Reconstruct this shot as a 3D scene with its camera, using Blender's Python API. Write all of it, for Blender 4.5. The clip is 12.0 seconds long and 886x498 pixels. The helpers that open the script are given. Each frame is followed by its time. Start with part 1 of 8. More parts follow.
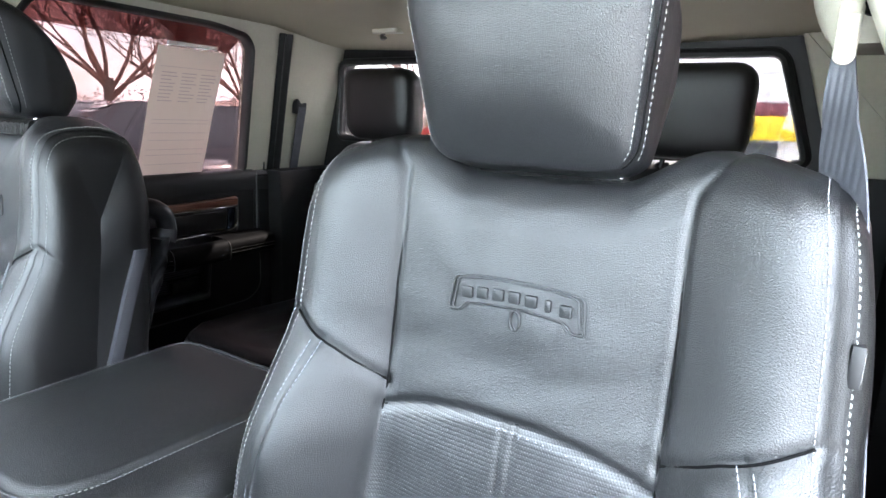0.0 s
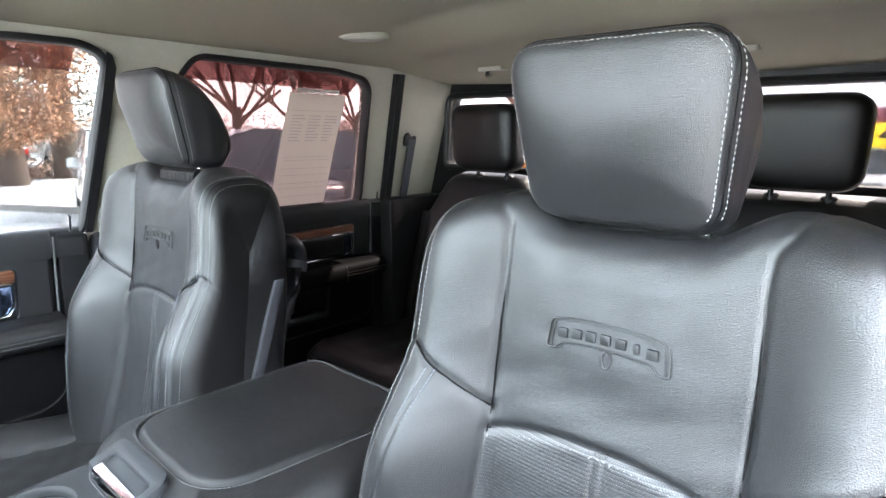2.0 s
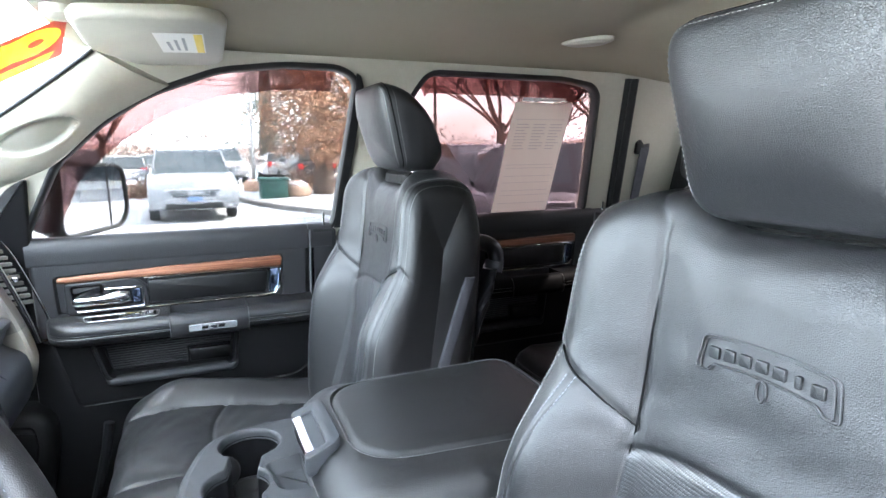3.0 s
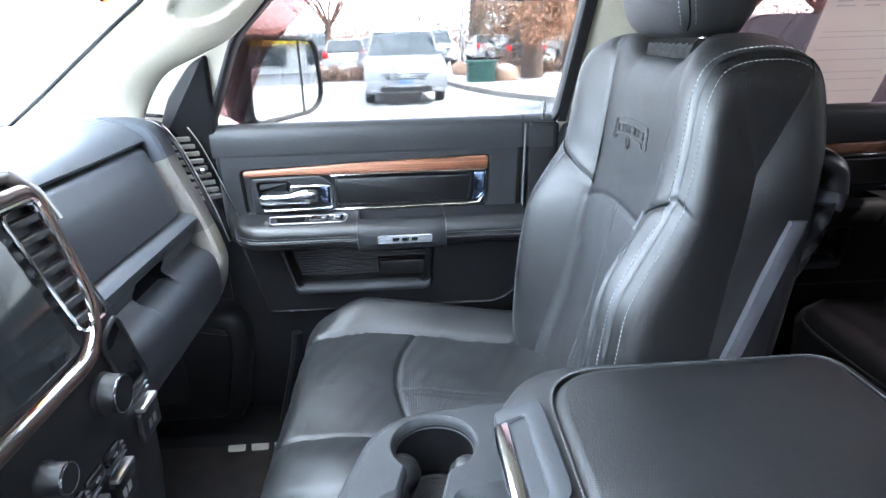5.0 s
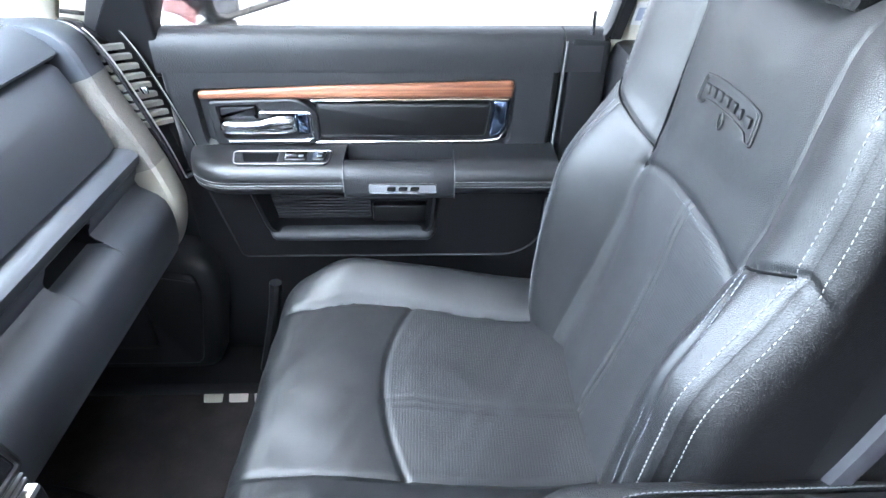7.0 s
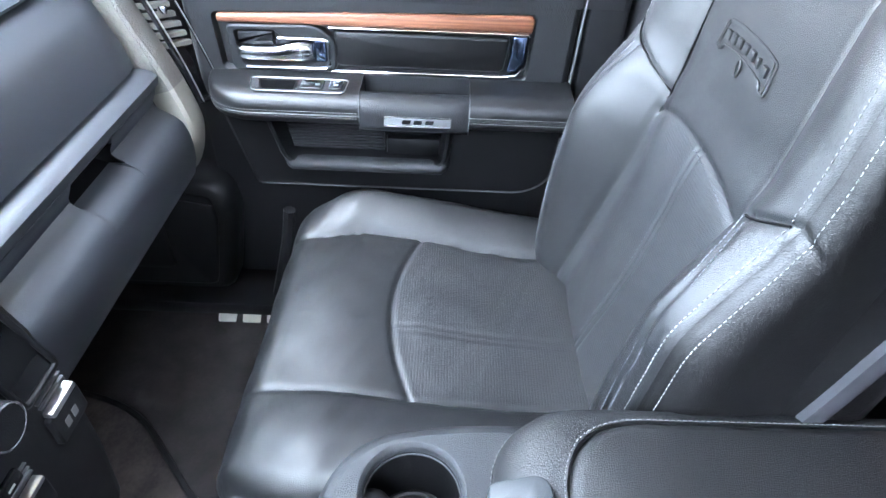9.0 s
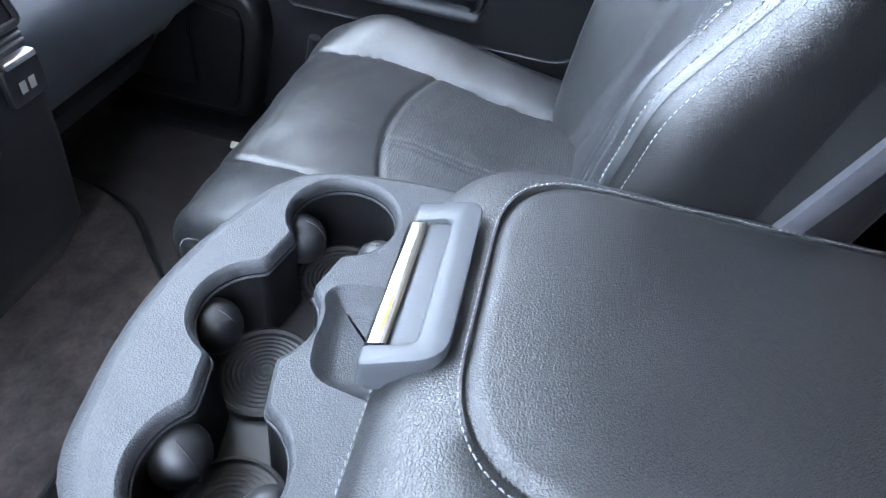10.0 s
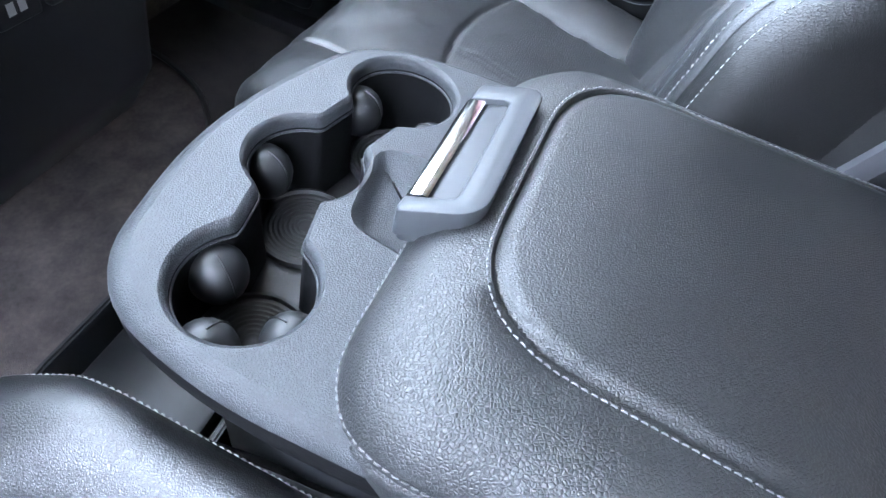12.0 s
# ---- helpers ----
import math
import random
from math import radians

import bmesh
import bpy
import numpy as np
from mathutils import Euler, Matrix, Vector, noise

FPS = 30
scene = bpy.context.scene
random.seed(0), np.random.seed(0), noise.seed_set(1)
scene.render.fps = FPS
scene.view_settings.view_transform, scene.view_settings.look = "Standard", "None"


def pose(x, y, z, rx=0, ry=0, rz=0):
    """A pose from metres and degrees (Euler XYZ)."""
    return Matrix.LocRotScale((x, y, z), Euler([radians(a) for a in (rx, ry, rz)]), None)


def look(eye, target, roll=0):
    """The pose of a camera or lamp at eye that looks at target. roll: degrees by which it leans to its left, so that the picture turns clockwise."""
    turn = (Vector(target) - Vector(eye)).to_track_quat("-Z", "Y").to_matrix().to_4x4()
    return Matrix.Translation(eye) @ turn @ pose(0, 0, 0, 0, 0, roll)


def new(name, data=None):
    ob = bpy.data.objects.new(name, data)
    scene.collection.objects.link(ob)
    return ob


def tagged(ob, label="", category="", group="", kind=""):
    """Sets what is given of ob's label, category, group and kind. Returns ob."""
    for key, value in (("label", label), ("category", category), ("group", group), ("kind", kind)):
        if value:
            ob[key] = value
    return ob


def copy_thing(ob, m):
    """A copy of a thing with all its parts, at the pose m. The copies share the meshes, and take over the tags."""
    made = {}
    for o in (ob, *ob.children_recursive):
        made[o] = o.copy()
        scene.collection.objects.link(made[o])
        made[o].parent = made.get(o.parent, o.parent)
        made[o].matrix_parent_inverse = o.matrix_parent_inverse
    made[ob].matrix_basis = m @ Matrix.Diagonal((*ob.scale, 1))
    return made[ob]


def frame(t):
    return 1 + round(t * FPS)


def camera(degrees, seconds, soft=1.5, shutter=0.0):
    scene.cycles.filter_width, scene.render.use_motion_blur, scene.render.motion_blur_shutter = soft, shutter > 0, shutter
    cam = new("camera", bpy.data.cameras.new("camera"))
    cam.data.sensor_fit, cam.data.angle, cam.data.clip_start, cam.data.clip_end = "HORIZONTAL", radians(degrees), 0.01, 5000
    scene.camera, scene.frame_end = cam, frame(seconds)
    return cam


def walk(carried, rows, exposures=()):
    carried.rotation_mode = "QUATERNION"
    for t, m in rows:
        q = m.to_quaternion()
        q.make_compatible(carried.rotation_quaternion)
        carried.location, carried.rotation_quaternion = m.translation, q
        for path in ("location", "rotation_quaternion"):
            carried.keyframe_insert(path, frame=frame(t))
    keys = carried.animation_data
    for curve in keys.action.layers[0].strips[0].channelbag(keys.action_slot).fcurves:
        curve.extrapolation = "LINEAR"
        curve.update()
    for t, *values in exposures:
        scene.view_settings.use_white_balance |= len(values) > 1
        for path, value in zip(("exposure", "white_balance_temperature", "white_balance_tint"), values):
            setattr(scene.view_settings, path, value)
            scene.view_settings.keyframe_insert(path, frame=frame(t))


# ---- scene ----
cam = camera(74.4, 12.0)
PATH = [
    (0, (0.625, -0.154, 1.653), (-0.394, 1.511, 1.219), 2.1),
    (0.5, (0.656, -0.199, 1.691), (-0.511, 1.381, 1.315), 0.7),
    (1, (0.668, -0.209, 1.698), (-0.577, 1.312, 1.331), 0.3),
    (1.5, (0.666, -0.208, 1.699), (-0.617, 1.276, 1.313), 0.2),
    (2, (0.665, -0.214, 1.699), (-0.64, 1.251, 1.31), 0.5),
    (2.5, (0.674, -0.195, 1.697), (-0.765, 1.147, 1.337), 0.8),
    (3, (0.733, -0.121, 1.68), (-1.078, 0.656, 1.337), -0.4),
    (3.5, (0.788, -0.015, 1.657), (-1.16, 0.261, 1.301), -3.0),
    (3.7, (0.769, -0.011, 1.642), (-1.185, 0.164, 1.255), -3.8),
    (5.3, (0.261, -0.088, 1.652), (-1.582, -0.002, 0.881), -0.7),
    (5.5, (0.199, -0.082, 1.673), (-1.624, -0.022, 0.854), -0.3),
    (6, (0.125, -0.08, 1.701), (-1.652, -0.041, 0.786), 0.2),
    (6.5, (0.087, -0.086, 1.702), (-1.624, -0.036, 0.667), 0.6),
    (7, (0.083, -0.054, 1.71), (-1.565, -0.006, 0.579), 0.5),
    (7.2, (0.093, -0.041, 1.716), (-1.548, 0.003, 0.575), 0.6),
    (8.8, (0.097, -0.049, 1.733), (-1.445, -0.032, 0.459), 1.7),
    (9, (0.102, -0.054, 1.721), (-1.414, -0.037, 0.417), 2.7),
    (9.5, (0.147, -0.003, 1.626), (-1.334, -0.057, 0.283), 6.3),
    (10, (0.195, 0.04, 1.567), (-1.21, -0.062, 0.147), 10.9),
    (10.5, (0.225, 0.053, 1.541), (-1.106, -0.061, 0.053), 15.4),
    (11, (0.235, 0.057, 1.532), (-1.04, -0.054, -0.005), 18.1),
    (11.5, (0.236, 0.057, 1.534), (-1.008, -0.081, -0.026), 18.6),
    (12, (0.238, 0.056, 1.535), (-1.023, -0.123, -0.008), 17.8),
]
walk(cam, [(t, look(eye, target, roll)) for t, eye, target, roll in PATH], [(0.0, 5.30, 6050, 6), (2.5, 5.33, 6250, 6), (3.0, 5.33, 6000, 7), (3.5, 5.15, 5550, 7), (5.5, 5.82, 5800, 7), (7.2, 6.02, 5780, 8), (9.0, 6.05, 5700, 9), (10.0, 6.05, 5600, 10), (12.0, 6.02, 5600, 10)])

# ---- light ----
SUN_TO = Vector((0.100, 0.738, 0.667)).normalized()
world = bpy.data.worlds.new("sky")
scene.world = world
world.use_nodes = True
wn = world.node_tree.nodes
sky = wn.new("ShaderNodeTexSky")
sky.sky_type = "NISHITA"
sky.sun_disc = False
sky.sun_elevation = math.asin(SUN_TO.z)
sky.sun_rotation = math.atan2(SUN_TO.x, SUN_TO.y)
sky.air_density = 1.0
sky.dust_density = 2.0
# thin broken cloud over the whole sky
wl = world.node_tree.links
sky_at = wn.new("ShaderNodeTexCoord")
stretch = wn.new("ShaderNodeMapping")
stretch.inputs["Scale"].default_value = (1.0, 1.0, 2.6)
cloud = wn.new("ShaderNodeTexNoise")
cloud.inputs["Scale"].default_value, cloud.inputs["Detail"].default_value = 2.6, 7.0
cover = wn.new("ShaderNodeMapRange")
cover.inputs["From Min"].default_value, cover.inputs["From Max"].default_value = 0.38, 0.66
cover.inputs["To Min"].default_value, cover.inputs["To Max"].default_value = 0.25, 0.85
veil = wn.new("ShaderNodeMix")
veil.data_type = "RGBA"
veil.inputs["B"].default_value = (13.0, 13.2, 13.8, 1)
wl.new(sky_at.outputs["Generated"], stretch.inputs[0])
wl.new(stretch.outputs[0], cloud.inputs["Vector"])
wl.new(cloud.outputs["Fac"], cover.inputs[0])
wl.new(cover.outputs[0], veil.inputs["Factor"])
wl.new(sky.outputs[0], veil.inputs["A"])
wl.new(veil.outputs["Result"], wn["Background"].inputs[0])
wn["Background"].inputs[1].default_value = 0.15
sun = new("sun", bpy.data.lights.new("sun", "SUN"))
sun.data.energy, sun.data.angle, sun.data.color = 4.0, radians(0.55), (1.0, 0.93, 0.84)
sun.matrix_world = look(SUN_TO * 50, (0, 0, 0))

# ---- materials ----


def mat(name, color=(0.5, 0.5, 0.5), rough=0.5, metal=0.0, **kw):
    m = bpy.data.materials.new(name)
    m.use_nodes = True
    b = m.node_tree.nodes["Principled BSDF"]
    b.inputs["Base Color"].default_value = (*color, 1)
    b.inputs["Roughness"].default_value = rough
    b.inputs["Metallic"].default_value = metal
    for k, v in kw.items():
        b.inputs[k.replace("_", " ")].default_value = v
    return m


def nodes_of(m):
    t = m.node_tree
    return t, t.nodes, t.links, t.nodes["Principled BSDF"]


def coords(m, scale=(1, 1, 1)):
    t, n, l, b = nodes_of(m)
    c = n.new("ShaderNodeTexCoord")
    mp = n.new("ShaderNodeMapping")
    mp.inputs["Scale"].default_value = scale
    l.new(c.outputs["Object"], mp.inputs[0])
    return mp.outputs[0]


def noise_tex(m, vec, scale, detail=3.0, rough=0.55):
    t, n, l, b = nodes_of(m)
    x = n.new("ShaderNodeTexNoise")
    x.inputs["Scale"].default_value, x.inputs["Detail"].default_value, x.inputs["Roughness"].default_value = scale, detail, rough
    l.new(vec, x.inputs["Vector"])
    return x.outputs["Fac"]


def ramp(m, fac, stops):
    t, n, l, b = nodes_of(m)
    r = n.new("ShaderNodeValToRGB")
    while len(r.color_ramp.elements) < len(stops):
        r.color_ramp.elements.new(0.5)
    for e, (p, c) in zip(r.color_ramp.elements, stops):
        e.position = p
        e.color = (*c, 1) if len(c) == 3 else c
    l.new(fac, r.inputs[0])
    return r.outputs[0]


def bump(m, heights, strength=0.3, dist=0.001):
    """Chain of bumps; heights is a list of (socket, distance)."""
    t, n, l, b = nodes_of(m)
    last = None
    for h, d in heights:
        x = n.new("ShaderNodeBump")
        x.inputs["Strength"].default_value, x.inputs["Distance"].default_value = strength, d
        l.new(h, x.inputs["Height"])
        if last:
            l.new(last, x.inputs["Normal"])
        last = x.outputs[0]
    l.new(last, b.inputs["Normal"])
    return last


def vary(m, color, amount=0.15, scale=8.0, rough=None, fine=60.0):
    """Two scales of variation on colour and gloss."""
    t, n, l, b = nodes_of(m)
    v = coords(m)
    a = noise_tex(m, v, scale, 4)
    f = noise_tex(m, v, fine, 2)
    mix = n.new("ShaderNodeMath")
    mix.operation = "MULTIPLY_ADD"
    mix.inputs[1].default_value = 0.4
    l.new(f, mix.inputs[0])
    l.new(a, mix.inputs[2])
    lo = tuple(c * (1 - amount) for c in color)
    hi = tuple(min(1, c * (1 + amount)) for c in color)
    l.new(ramp(m, mix.outputs[0], [(0.45, lo), (0.95, hi)]), b.inputs["Base Color"])
    if rough:
        r = n.new("ShaderNodeMapRange")
        r.inputs["From Min"].default_value, r.inputs["From Max"].default_value = 0.4, 1.0
        r.inputs["To Min"].default_value, r.inputs["To Max"].default_value = rough
        l.new(mix.outputs[0], r.inputs[0])
        l.new(r.outputs[0], b.inputs["Roughness"])
    return v


def leather(name, color, rough, grain=420, depth=0.0004, strength=0.35, gloss=1.0):
    """Dyed hide: rounded pebbles and soft wrinkles, crease shade put into the colour."""
    m = mat(name, color, rough, Specular_IOR_Level=gloss)
    v = vary(m, color, 0.2, 6.0, (rough - 0.05, rough + 0.07), 90)
    t, n, l, b = nodes_of(m)
    warp = n.new("ShaderNodeMix")
    warp.data_type = "VECTOR"
    warp.inputs["Factor"].default_value = 0.0015
    nz = n.new("ShaderNodeTexNoise")
    nz.inputs["Scale"].default_value = 240
    l.new(v, nz.inputs["Vector"])
    l.new(v, warp.inputs["A"])
    l.new(nz.outputs["Color"], warp.inputs["B"])
    cell = n.new("ShaderNodeTexVoronoi")
    cell.feature = "DISTANCE_TO_EDGE"
    cell.inputs["Scale"].default_value = grain
    l.new(warp.outputs["Result"], cell.inputs["Vector"])
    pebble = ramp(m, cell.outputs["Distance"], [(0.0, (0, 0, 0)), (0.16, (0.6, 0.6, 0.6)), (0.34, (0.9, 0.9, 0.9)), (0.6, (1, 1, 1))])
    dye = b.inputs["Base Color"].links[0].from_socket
    # colour darkens in the grooves between pebbles, as painted shade
    crease_shade = n.new("ShaderNodeMix")
    crease_shade.data_type = "RGBA"
    crease_shade.inputs["A"].default_value = (*[c * 0.6 for c in color], 1)
    l.new(pebble, crease_shade.inputs["Factor"])
    l.new(dye, crease_shade.inputs["B"])
    l.new(crease_shade.outputs["Result"], b.inputs["Base Color"])
    wr = noise_tex(m, v, 20, 3, 0.5)
    bump(m, [(wr, 0.0004), (pebble, depth)], strength)
    return m


def grained(name, color, rough, grain=700, depth=0.0008, strength=0.3, gloss=0.5):
    m = mat(name, color, rough, Specular_IOR_Level=gloss)
    v = vary(m, color, 0.08, 5.0, (rough - 0.04, rough + 0.05), 120)
    bump(m, [(noise_tex(m, v, 9, 2), 0.0006), (noise_tex(m, v, grain, 2), depth)], strength)
    return m


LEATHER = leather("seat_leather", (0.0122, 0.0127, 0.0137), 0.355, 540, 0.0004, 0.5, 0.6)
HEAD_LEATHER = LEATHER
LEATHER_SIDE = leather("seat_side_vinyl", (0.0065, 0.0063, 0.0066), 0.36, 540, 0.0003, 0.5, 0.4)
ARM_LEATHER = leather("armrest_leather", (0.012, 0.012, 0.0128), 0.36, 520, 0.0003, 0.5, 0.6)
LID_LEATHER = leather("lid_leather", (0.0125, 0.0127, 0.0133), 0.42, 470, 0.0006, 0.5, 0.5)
DASH = grained("dash_vinyl", (0.036, 0.040, 0.047), 0.39, 600, 0.0006, 0.3, 0.55)
PLASTIC = grained("dark_plastic", (0.007, 0.007, 0.0078), 0.45, 900, 0.0008, 0.3, 0.3)
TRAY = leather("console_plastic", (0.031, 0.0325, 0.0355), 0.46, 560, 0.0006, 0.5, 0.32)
DOORSKIN = grained("door_vinyl", (0.0145, 0.0147, 0.016), 0.44, 420, 0.0014, 0.6, 0.4)
BEIGE = grained("beige_trim", (0.39, 0.366, 0.298), 0.55, 500)
SLAT = grained("vent_slat_grey", (0.13, 0.125, 0.112), 0.5, 700, 0.0004, 0.2, 0.2)
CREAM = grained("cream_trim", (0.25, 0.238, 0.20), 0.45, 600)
TAUPE = grained("taupe_panel", (0.15, 0.142, 0.125), 0.5, 260, 0.003, 0.8)
LOWER = grained("lower_trim", (0.0055, 0.0055, 0.006), 0.40, 700, 0.0006, 0.3, 0.25)
# near-black: shade inside cups and recesses is put into this colour
LINER = grained("shade_liner", (0.0035, 0.0035, 0.0038), 0.65, 300, 0.0008, 0.3, 0.06)
CUP_FLOOR = grained("cup_rubber", (0.022, 0.021, 0.021), 0.48, 500, 0.0006, 0.3, 0.35)
LATCH = grained("latch_plastic", (0.031, 0.033, 0.036), 0.46, 800, 0.0003, 0.2, 0.25)
RUBBER = mat("rubber", (0.006, 0.006, 0.0066), 0.5, Specular_IOR_Level=0.4)
GLOSS = mat("gloss_black", (0.008, 0.008, 0.009), 0.12)
CHROME = mat("chrome", (0.82, 0.83, 0.85), 0.09, 1.0)
SATIN = mat("satin_silver", (0.55, 0.54, 0.53), 0.32, 1.0)
PLATE = mat("grey_plate", (0.33, 0.34, 0.35), 0.42, 0.7)
THREAD = mat("thread", (0.22, 0.22, 0.215), 0.8)
DULL = mat("dull_edge", (0.095, 0.098, 0.10), 0.55)
POUCH = mat("pouch_vinyl", (0.009, 0.009, 0.010), 0.28)
LID_THREAD = mat("lid_thread", (0.13, 0.13, 0.13), 0.8)
THREAD_DARK = mat("dark_thread", (0.16, 0.17, 0.19), 0.8)
STRIP = mat("strip_grey", (0.028, 0.028, 0.033), 0.6)
STEEL = mat("steel", (0.5, 0.5, 0.5), 0.3, 1.0)


def make_perforated(name, axis):
    """Rows of pinholes; axis is the second direction along the cover."""
    c = (0.018, 0.0187, 0.020)
    m = mat(name, c, 0.42, Specular_IOR_Level=0.7)
    t, n, l, b = nodes_of(m)
    v = coords(m)
    sep = n.new("ShaderNodeSeparateXYZ")
    l.new(v, sep.inputs[0])

    def op(kind, a, k=None):
        x = n.new("ShaderNodeMath")
        x.operation = kind
        for i, q in enumerate((a, k)):
            if isinstance(q, (int, float)):
                x.inputs[i].default_value = q
            elif q is not None:
                l.new(q, x.inputs[i])
        return x.outputs[0]
    p = op("MULTIPLY", sep.outputs["X"], 2 * math.pi / 0.0052)
    q = op("MULTIPLY", sep.outputs[axis], 2 * math.pi / 0.0080)
    grid = op("MULTIPLY", op("SINE", op("ADD", p, q)), op("SINE", op("SUBTRACT", p, q)))
    rows = op("COSINE", op("MULTIPLY", q, 2.0))
    dots = ramp(m, op("ABSOLUTE", grid), [(0.62, (1, 1, 1)), (0.86, (0, 0, 0))])
    mx = n.new("ShaderNodeMix")
    mx.data_type = "RGBA"
    mx.inputs["A"].default_value = (0.004, 0.004, 0.005, 1)
    l.new(dots, mx.inputs["Factor"])
    big = noise_tex(m, v, 6, 4)
    l.new(ramp(m, big, [(0.35, tuple(k * 0.8 for k in c)), (0.7, tuple(k * 1.2 for k in c))]), mx.inputs["B"])
    l.new(mx.outputs["Result"], b.inputs["Base Color"])
    bump(m, [(noise_tex(m, v, 24, 3), 0.0007), (rows, 0.00013), (dots, 0.0007)], 0.5)
    return m


def make_headliner():
    c = (0.315, 0.280, 0.208)
    m = mat("headliner_cloth", c, 0.9)
    v = vary(m, c, 0.05, 3.0, None, 300)
    bump(m, [(noise_tex(m, v, 900, 3), 0.0006)], 0.3)
    return m


def make_carpet(name, c, scale=500, depth=0.004):
    m = mat(name, c, 0.95)
    v = vary(m, c, 0.6, 22.0, None, 160)
    bump(m, [(noise_tex(m, v, scale, 4, 0.7), depth)], 0.6)
    return m


def make_wood():
    m = mat("wood_veneer", (0.2, 0.08, 0.04), 0.42)
    t, n, l, b = nodes_of(m)
    v = coords(m, (18, 1.2, 90))
    g = noise_tex(m, v, 3.0, 6, 0.65)
    l.new(ramp(m, g, [(0.3, (0.085, 0.028, 0.014)), (0.5, (0.21, 0.085, 0.045)), (0.72, (0.33, 0.15, 0.085))]), b.inputs["Base Color"])
    b.inputs["Coat Weight"].default_value = 0.15
    bump(m, [(g, 0.0003)], 0.3)
    return m


def make_belt():
    c = (0.085, 0.09, 0.11)
    m = mat("belt_webbing", c, 0.62)
    t, n, l, b = nodes_of(m)
    v = coords(m)
    w = n.new("ShaderNodeTexWave")
    w.inputs["Scale"].default_value = 75
    w.inputs["Distortion"].default_value = 0.4
    l.new(v, w.inputs["Vector"])
    l.new(ramp(m, noise_tex(m, v, 40, 3), [(0.3, (0.042, 0.043, 0.051)), (0.7, (0.064, 0.066, 0.078))]), b.inputs["Base Color"])
    bump(m, [(w.outputs["Fac"], 0.0006), (noise_tex(m, v, 900, 2), 0.0003)], 0.5)
    return m


def make_glass(name, tint):
    m = bpy.data.materials.new(name)
    m.use_nodes = True
    t = m.node_tree
    for x in list(t.nodes):
        if x.type != "OUTPUT_MATERIAL":
            t.nodes.remove(x)
    out = t.nodes["Material Output"]
    tr = t.nodes.new("ShaderNodeBsdfTransparent")
    tr.inputs[0].default_value = (*tint, 1)
    gl = t.nodes.new("ShaderNodeBsdfGlossy")
    gl.inputs["Roughness"].default_value = 0.01
    lw = t.nodes.new("ShaderNodeLayerWeight")
    lw.inputs[0].default_value = 0.5
    pw = t.nodes.new("ShaderNodeMath")
    pw.operation = "POWER"
    pw.inputs[1].default_value = 5.0
    t.links.new(lw.outputs["Facing"], pw.inputs[0])
    fr = t.nodes.new("ShaderNodeMath")
    fr.operation = "MULTIPLY_ADD"
    fr.inputs[1].default_value, fr.inputs[2].default_value = 0.7, 0.05
    t.links.new(pw.outputs[0], fr.inputs[0])
    mx = t.nodes.new("ShaderNodeMixShader")
    t.links.new(fr.outputs[0], mx.inputs[0])
    t.links.new(tr.outputs[0], mx.inputs[1])
    t.links.new(gl.outputs[0], mx.inputs[2])
    t.links.new(mx.outputs[0], out.inputs[0])
    return m


PERFORATED = make_perforated("perforated_back_leather", "Z")
PERFORATED_SEAT = make_perforated("perforated_seat_leather", "Y")
HEADLINER = make_headliner()
CARPET = make_carpet("floor_carpet", (0.048, 0.0375, 0.0335))
MAT_CARPET = make_carpet("mat_carpet", (0.018, 0.0145, 0.0135), 700, 0.003)
WOOD = make_wood()
BELT = make_belt()
GLASS = make_glass("windshield_glass", (0.62, 0.645, 0.635))
GLASS_SIDE = make_glass("window_glass", (0.27, 0.27, 0.267))
GLASS_TINT = make_glass("privacy_glass", (0.195, 0.160, 0.160))
GLASS_BACK = make_glass("back_glass", (0.25, 0.236, 0.234))
SMOKED = make_glass("smoked_red_acrylic", (0.19, 0.085, 0.080))
# same acrylic for the front visor, its reflected brightness put into the tint
SMOKED_REFLECT = make_glass("red_acrylic_reflecting", (0.33, 0.19, 0.185))

# ---- builders ----
BASE = {}


def thing(name, base, label, category, group="", kind=""):
    e = new(name)
    e.empty_display_size = 0.05
    e.location = base
    BASE[e.name] = Vector(base)
    return tagged(e, label, category, group, kind)


